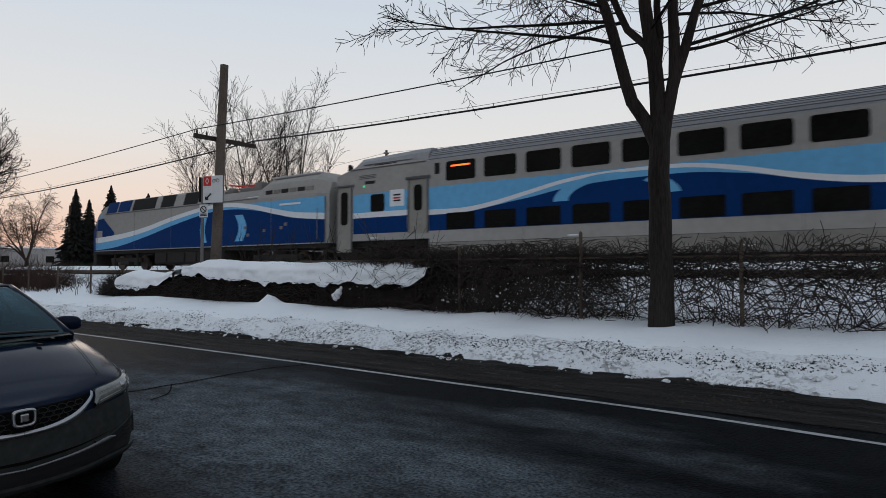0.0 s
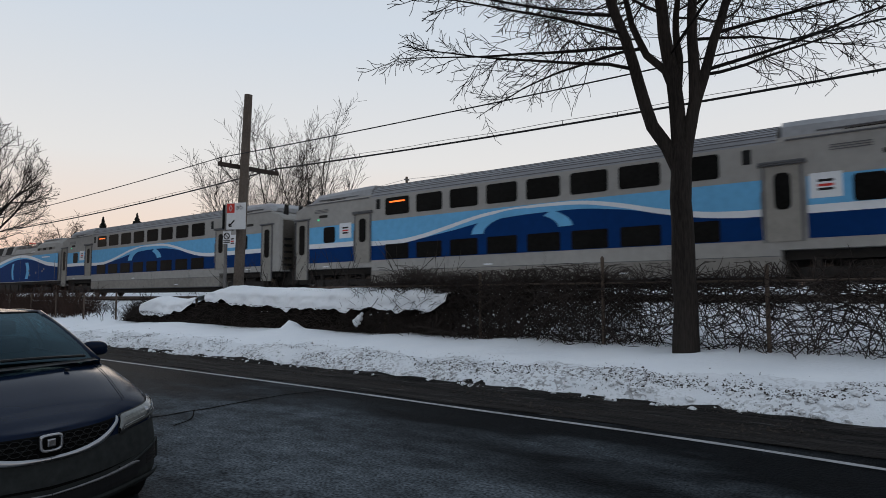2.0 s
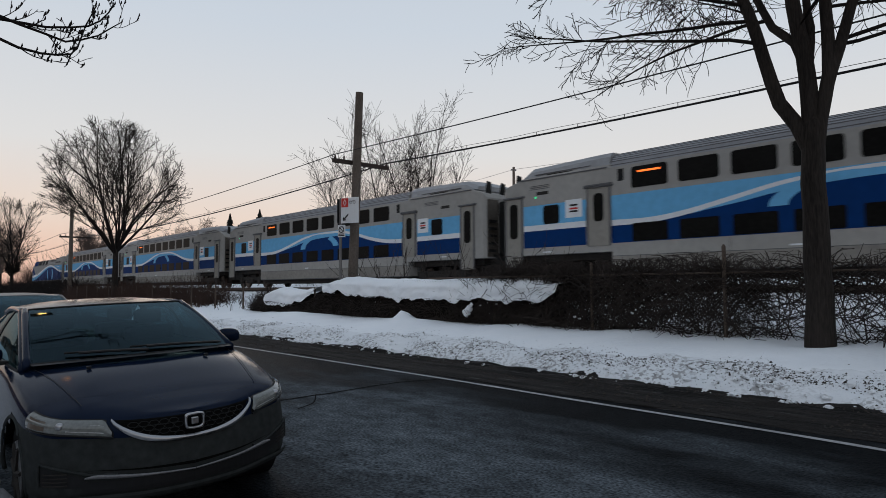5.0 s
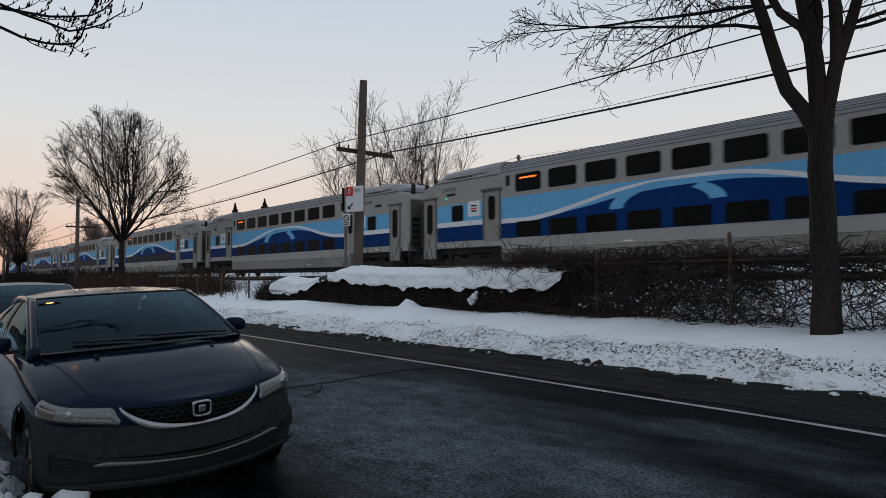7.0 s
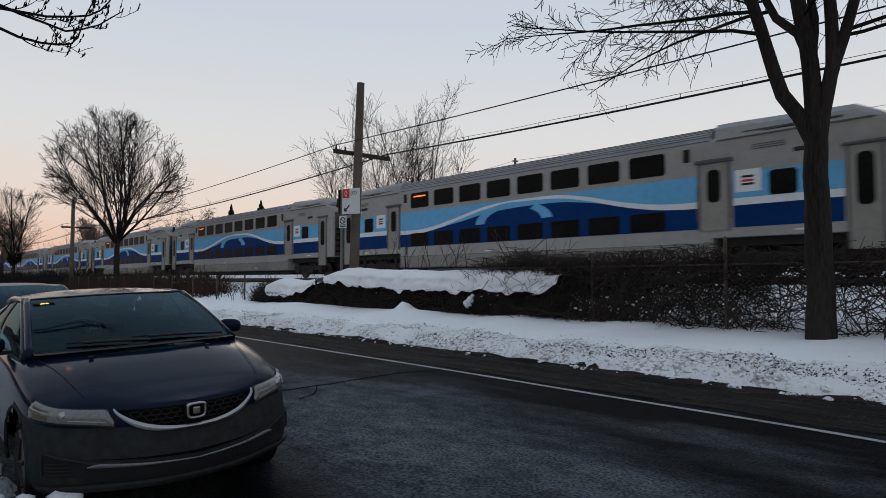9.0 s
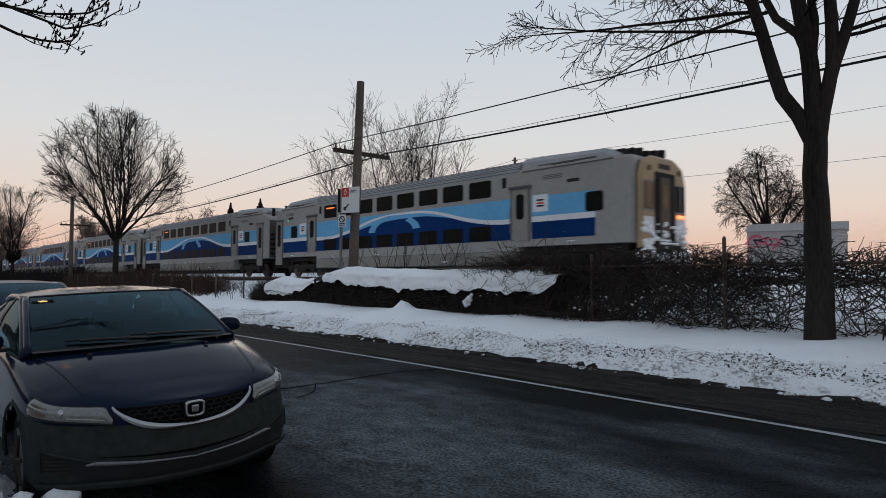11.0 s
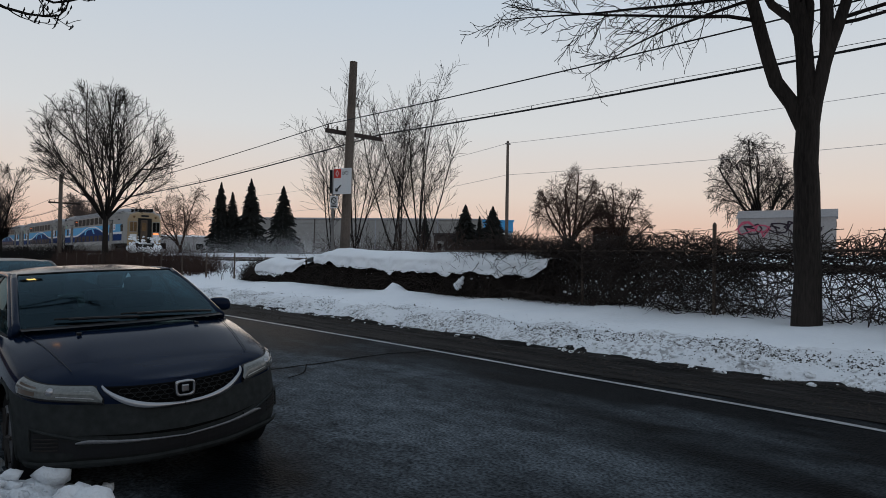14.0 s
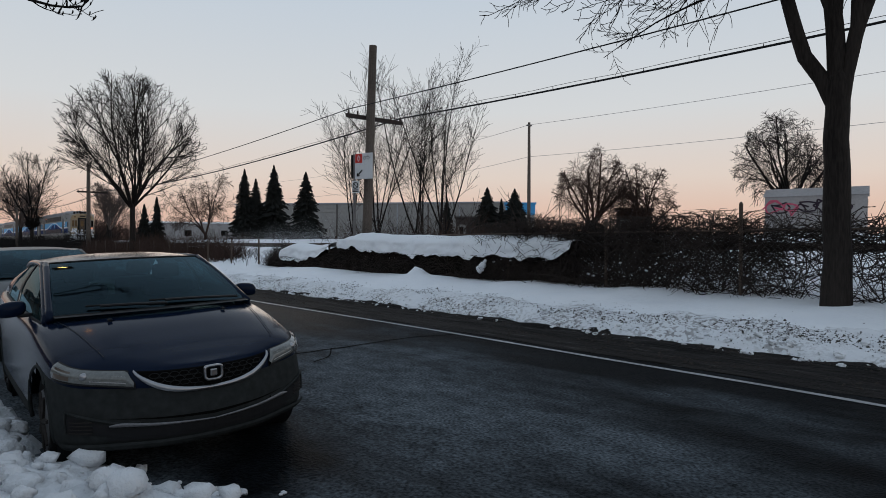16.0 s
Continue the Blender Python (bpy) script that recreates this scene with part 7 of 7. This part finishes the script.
    for y0, k0, y1, k1 in ((0.02, 0.03, -0.42, 0.075), (0.62, 0.03, 0.02, 0.085)):
        arm = part("wiper", car_tube([wipe(y0 + (y1 - y0) * k / 8, k0 + (k1 - k0) * math.sin(k / 8 * 1.57)) for k in range(9)], 0.010, 6), M_PLASTIC, c)
        part("wiper_blade", car_tube([wipe(y0 + (y1 - y0) * k / 8 * 1.15 - 0.02, k0 + 0.015 + (k1 - k0) * math.sin(k / 8 * 1.57)) for k in range(9)], 0.007, 6), M_RUBBER, arm)
    part("cowl", grid_patch(lambda u, v: screen_base(0.70 * (2 * u - 1)) + Vector((0.07 - 0.08 * v, 0, 0.004 + 0.008 * v)), 14, 2), M_PLASTIC, c)
    part("screen_seal", car_tube([screen_base(0.70 * (2 * k / 16 - 1)) + Vector((0, 0, 0.006)) for k in range(17)], 0.010, 6), M_RUBBER, c)
    part("screen_top_seal", car_tube([screen_top(0.595 * (2 * k / 16 - 1)) for k in range(17)], 0.008, 6), M_RUBBER, c)
    return c


PLAN_AT = curve_of([(p[0], i) for i, p in enumerate(PLAN)])


def build_cars():
    build_sedan(pose(-4.039, 1.554, 0, 2.5, 0, -1.6), M_CARPAINT, M_CARDIRT, "dark blue sedan dusted with road salt, parked by the kerb")
    build_sedan(pose(-9.3, 1.62, 0.03, 1.0), M_GREYCAR, M_GREYCAR, "grey sedan parked behind the dark blue one", False)


def build_street_lamp():
    """The lit lamp over the kerb, whose light the parked car mirrors."""
    p = root("street_lamp", pose(-15.8, -1.7, 0.2), "lit street lamp on a tall grey steel pole", "street lamp")
    part("pole", cyl((0, 0, -0.1), (0, 0, 7.9), 0.09, 0.05, 12), M_GALV, p)
    part("arm", car_tube([Vector((0, 3.1 * k / 10, 7.85 + 0.25 * math.sin(k / 10 * 1.57))) for k in range(11)], 0.03, 8), M_GALV, p)
    head = part("lamp_head", box(-0.16, 0.16, 2.95, 3.65, 8.02, 8.16, 0.05), M_GALV, p)
    part("lens", box(-0.07, 0.07, 3.15, 3.45, 7.99, 8.03, 0.015), M_STREETLAMP, head, "glowing warm lens")


def build_near_branches():
    """The kerbside tree whose outer twigs hang into view over the cars."""
    cfg = dict(segs=[7, 6, 5, 4], sides=[7, 5, 4, 3], kids=[7, 6, 5], tip=[0.3, 0.3, 0.35, 0.6], wander=[0.06, 0.1, 0.12, 0.15], lift=[0.03, 0.0, 0.02, 0.03],
               angle=[(40, 75), (30, 60), (30, 60)], ratio=[(0.3, 0.45), (0.35, 0.5), (0.4, 0.6)], len=[(0.45, 0.65), (0.35, 0.55), (0.35, 0.6)], rmin=0.006, **{"from": [0.15, 0.2, 0.15]})
    t = build_tree("bare kerbside tree with budding twigs over the parked cars", (-10.6, -3.2, 0.2), 8.0, 0.18, 2.8, cfg, 61, 5, (10, 40))
    rng = random.Random(64)
    bough = dict(segs=[7, 6, 5], sides=[6, 4, 4], kids=[9, 3], tip=[0.25, 0.4, 0.7], wander=[0.05, 0.10, 0.16], lift=[-0.005, 0.12, 0.12], angle=[(25, 60), (25, 55)],
                 ratio=[(0.35, 0.55), (0.45, 0.65)], len=[(0.14, 0.34), (0.3, 0.5)], rmin=0.0042, **{"from": [0.45, 0.15]})
    V, F = [], []
    runs = [((0, 0, 3.3), (1.3, 2.0, 4.0), (2.3, 3.7, 4.15), (2.4, 4.3, 4.16), (2.4, 4.8, 4.24), (2.4, 5.1, 4.4), (2.35, 5.25, 4.65)),
            ((0, 0, 3.5), (1.3, 2.0, 4.2), (2.3, 3.8, 4.25), (2.4, 4.3, 4.14), (2.4, 4.75, 4.06), (2.35, 5.1, 4.24), (2.3, 5.35, 4.48)),
            ((0, 0, 3.0), (1.3, 2.0, 3.8), (2.3, 3.8, 4.04), (2.4, 4.3, 3.88), (2.3, 4.7, 3.92), (2.25, 4.9, 4.06), (2.2, 5.1, 4.65))]
    for knots in runs:
        path = [Vector(k) for k in knots]
        fine = [path[0]]
        for a, b in zip(path, path[1:]):
            fine += [a.lerp(b, 0.5) + Vector((rng.gauss(0, 0.015), rng.gauss(0, 0.015), rng.gauss(0, 0.015))), b]
        grow(V, F, rng, fine[0], Vector((0.5, 0.8, 0.2)), 1.7, 0.027, 0, bough, fine)
    tips = [Vector(v) for v in V[::9]]
    thing("low_bough", V, F, M_TWIG, t, smooth=True)
    V, F = [], []
    for p in tips:
        if p.y > 2.6 and rng.random() < 0.5:
            tube(V, F, [p, p + Vector((0.01, 0.01, 0.02)), p + Vector((0.015, 0.01, 0.045))], [0.005, 0.010, 0.004], 5)
    b = thing("bud_scatter", V, F, M_TWIG, t)
    b["kind"] = "stuff"


def build_unseen_houses():
    """A row of brick houses added out of view, to keep low sky out of reflections."""
    rng = random.Random(9)
    x = -170.0
    while x < 70:
        w, d, h = rng.uniform(11, 15), 9.0, rng.uniform(5.2, 6.4)
        b = root("house", pose(x, -15.5 - rng.uniform(0, 1.5), 0.2), "added dark brick house out of view, blocking low sky", "house", "houses of the street")
        part("wall", box(0, w, -d, 0, -0.3, h), M_BRICK, b)
        part("roof", loft([[(-0.4, 0.5, h), (-0.4, -d / 2, h + 2.6), (-0.4, -d - 0.5, h)], [(w + 0.4, 0.5, h), (w + 0.4, -d / 2, h + 2.6), (w + 0.4, -d - 0.5, h)]]), M_SHINGLE, b)
        for k in range(3):
            for z in (1.0, 3.6):
                x0 = w * (k + 0.3) / 3
                wd = part("window", box(x0, x0 + 1.3, 0.0, 0.04, z, z + 1.3), M_GLASSDK, b)
                part("frame", box(x0 - 0.08, x0 + 1.38, 0.0, 0.06, z - 0.1, z - 0.02), M_WHITE, wd)
        x += w + rng.uniform(1.5, 3.5)


coaches = []


def build_train():
    loco = build_loco()
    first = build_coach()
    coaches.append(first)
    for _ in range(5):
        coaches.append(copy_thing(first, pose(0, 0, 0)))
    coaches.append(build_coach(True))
    return loco


def build_flying_snow():
    """Loose powder snow drawn up behind the last coach, in rigid drifts of flakes."""
    out = []
    for k, (n, lx, top) in enumerate(((26000, 8.0, 1.5), (30000, 9.5, 1.7), (26000, 11.0, 1.3))):
        rng = random.Random(900 + k)
        V, F = [], []
        puffs = [(rng.uniform(-lx, lx), rng.uniform(-2.0, 2.5), abs(rng.gauss(0, 0.4)) * top, rng.uniform(0.5, 1.5)) for _ in range(26)]
        while len(F) < 4 * n:
            x, y, z, w = puffs[rng.randrange(len(puffs))]
            p = (x + rng.gauss(0, w * 1.3), y + rng.gauss(0, w), abs(z + rng.gauss(0, w * 0.5)))
            r = rng.uniform(0.003, 0.0075)
            o = len(V)
            for a in ((1, 1, 1), (1, -1, -1), (-1, 1, -1), (-1, -1, 1)):
                V.append((p[0] + r * a[0], p[1] + r * a[1], p[2] + r * a[2] + 0.02))
            F += [(o, o + 1, o + 2), (o, o + 3, o + 1), (o, o + 2, o + 3), (o + 1, o + 3, o + 2)]
        out.append(tagged_drift(V, F))
    return out


def tagged_drift(V, F):
    ob = thing("flying_snow", V, F, M_SNOW)
    tagged(ob, "fine powder snow swirling up behind the train", "flying snow", kind="stuff")
    return ob


def motions():
    # where the first coach's front stands along the line, second by second
    S = [(0.0, -19.43), (1.0, -34.25), (1.5, -41.90), (3.5, -71.78), (7.0, -126.11), (8.5, -150.36), (9.0, -158.29), (11.5, -200.12), (12.5, -216.9), (13.0, -225.67), (13.5, -234.6), (14.0, -244.2), (16.0, -282.2)]
    f = curve_of(S)
    times = [0.5 * i for i in range(33)]
    for i, c in enumerate(coaches):
        walk(c, [(t, pose(f(t) + 25.9 * i, TRACK_Y, RAIL_Z)) for t in times])
    # the powder follows the tail, slows and settles where it was dropped
    for ob, back, stop, drift in ((drifts[0], 9, 13.6, -1.3), (drifts[1], 8, 12.9, -1.5), (drifts[2], 7, 12.2, -1.0)):
        rows = []
        for t in times:
            u = min(t, stop)
            late = max(0.0, t - stop)
            rows.append((t, pose(f(u) + 25.9 * 7 + back + drift * 2.4 * (1 - math.exp(-late / 1.2)), TRACK_Y + 0.8 * min(1, late), RAIL_Z - 0.5 - 0.22 * late)))
        walk(ob, rows)
    walk(loco, [(t, pose(f(t) - 21.55, TRACK_Y, RAIL_Z)) for t in times])


build_ground()
build_road()
build_snowbank()
build_grit()
build_near_snow()
build_track()
loco = build_train()
drifts = build_flying_snow()
build_poles()
build_fence()
build_hedge()
build_trees()
build_bushes()
build_spruces()
build_far_buildings()
build_cars()
build_street_lamp()
build_near_branches()
build_unseen_houses()
motions()
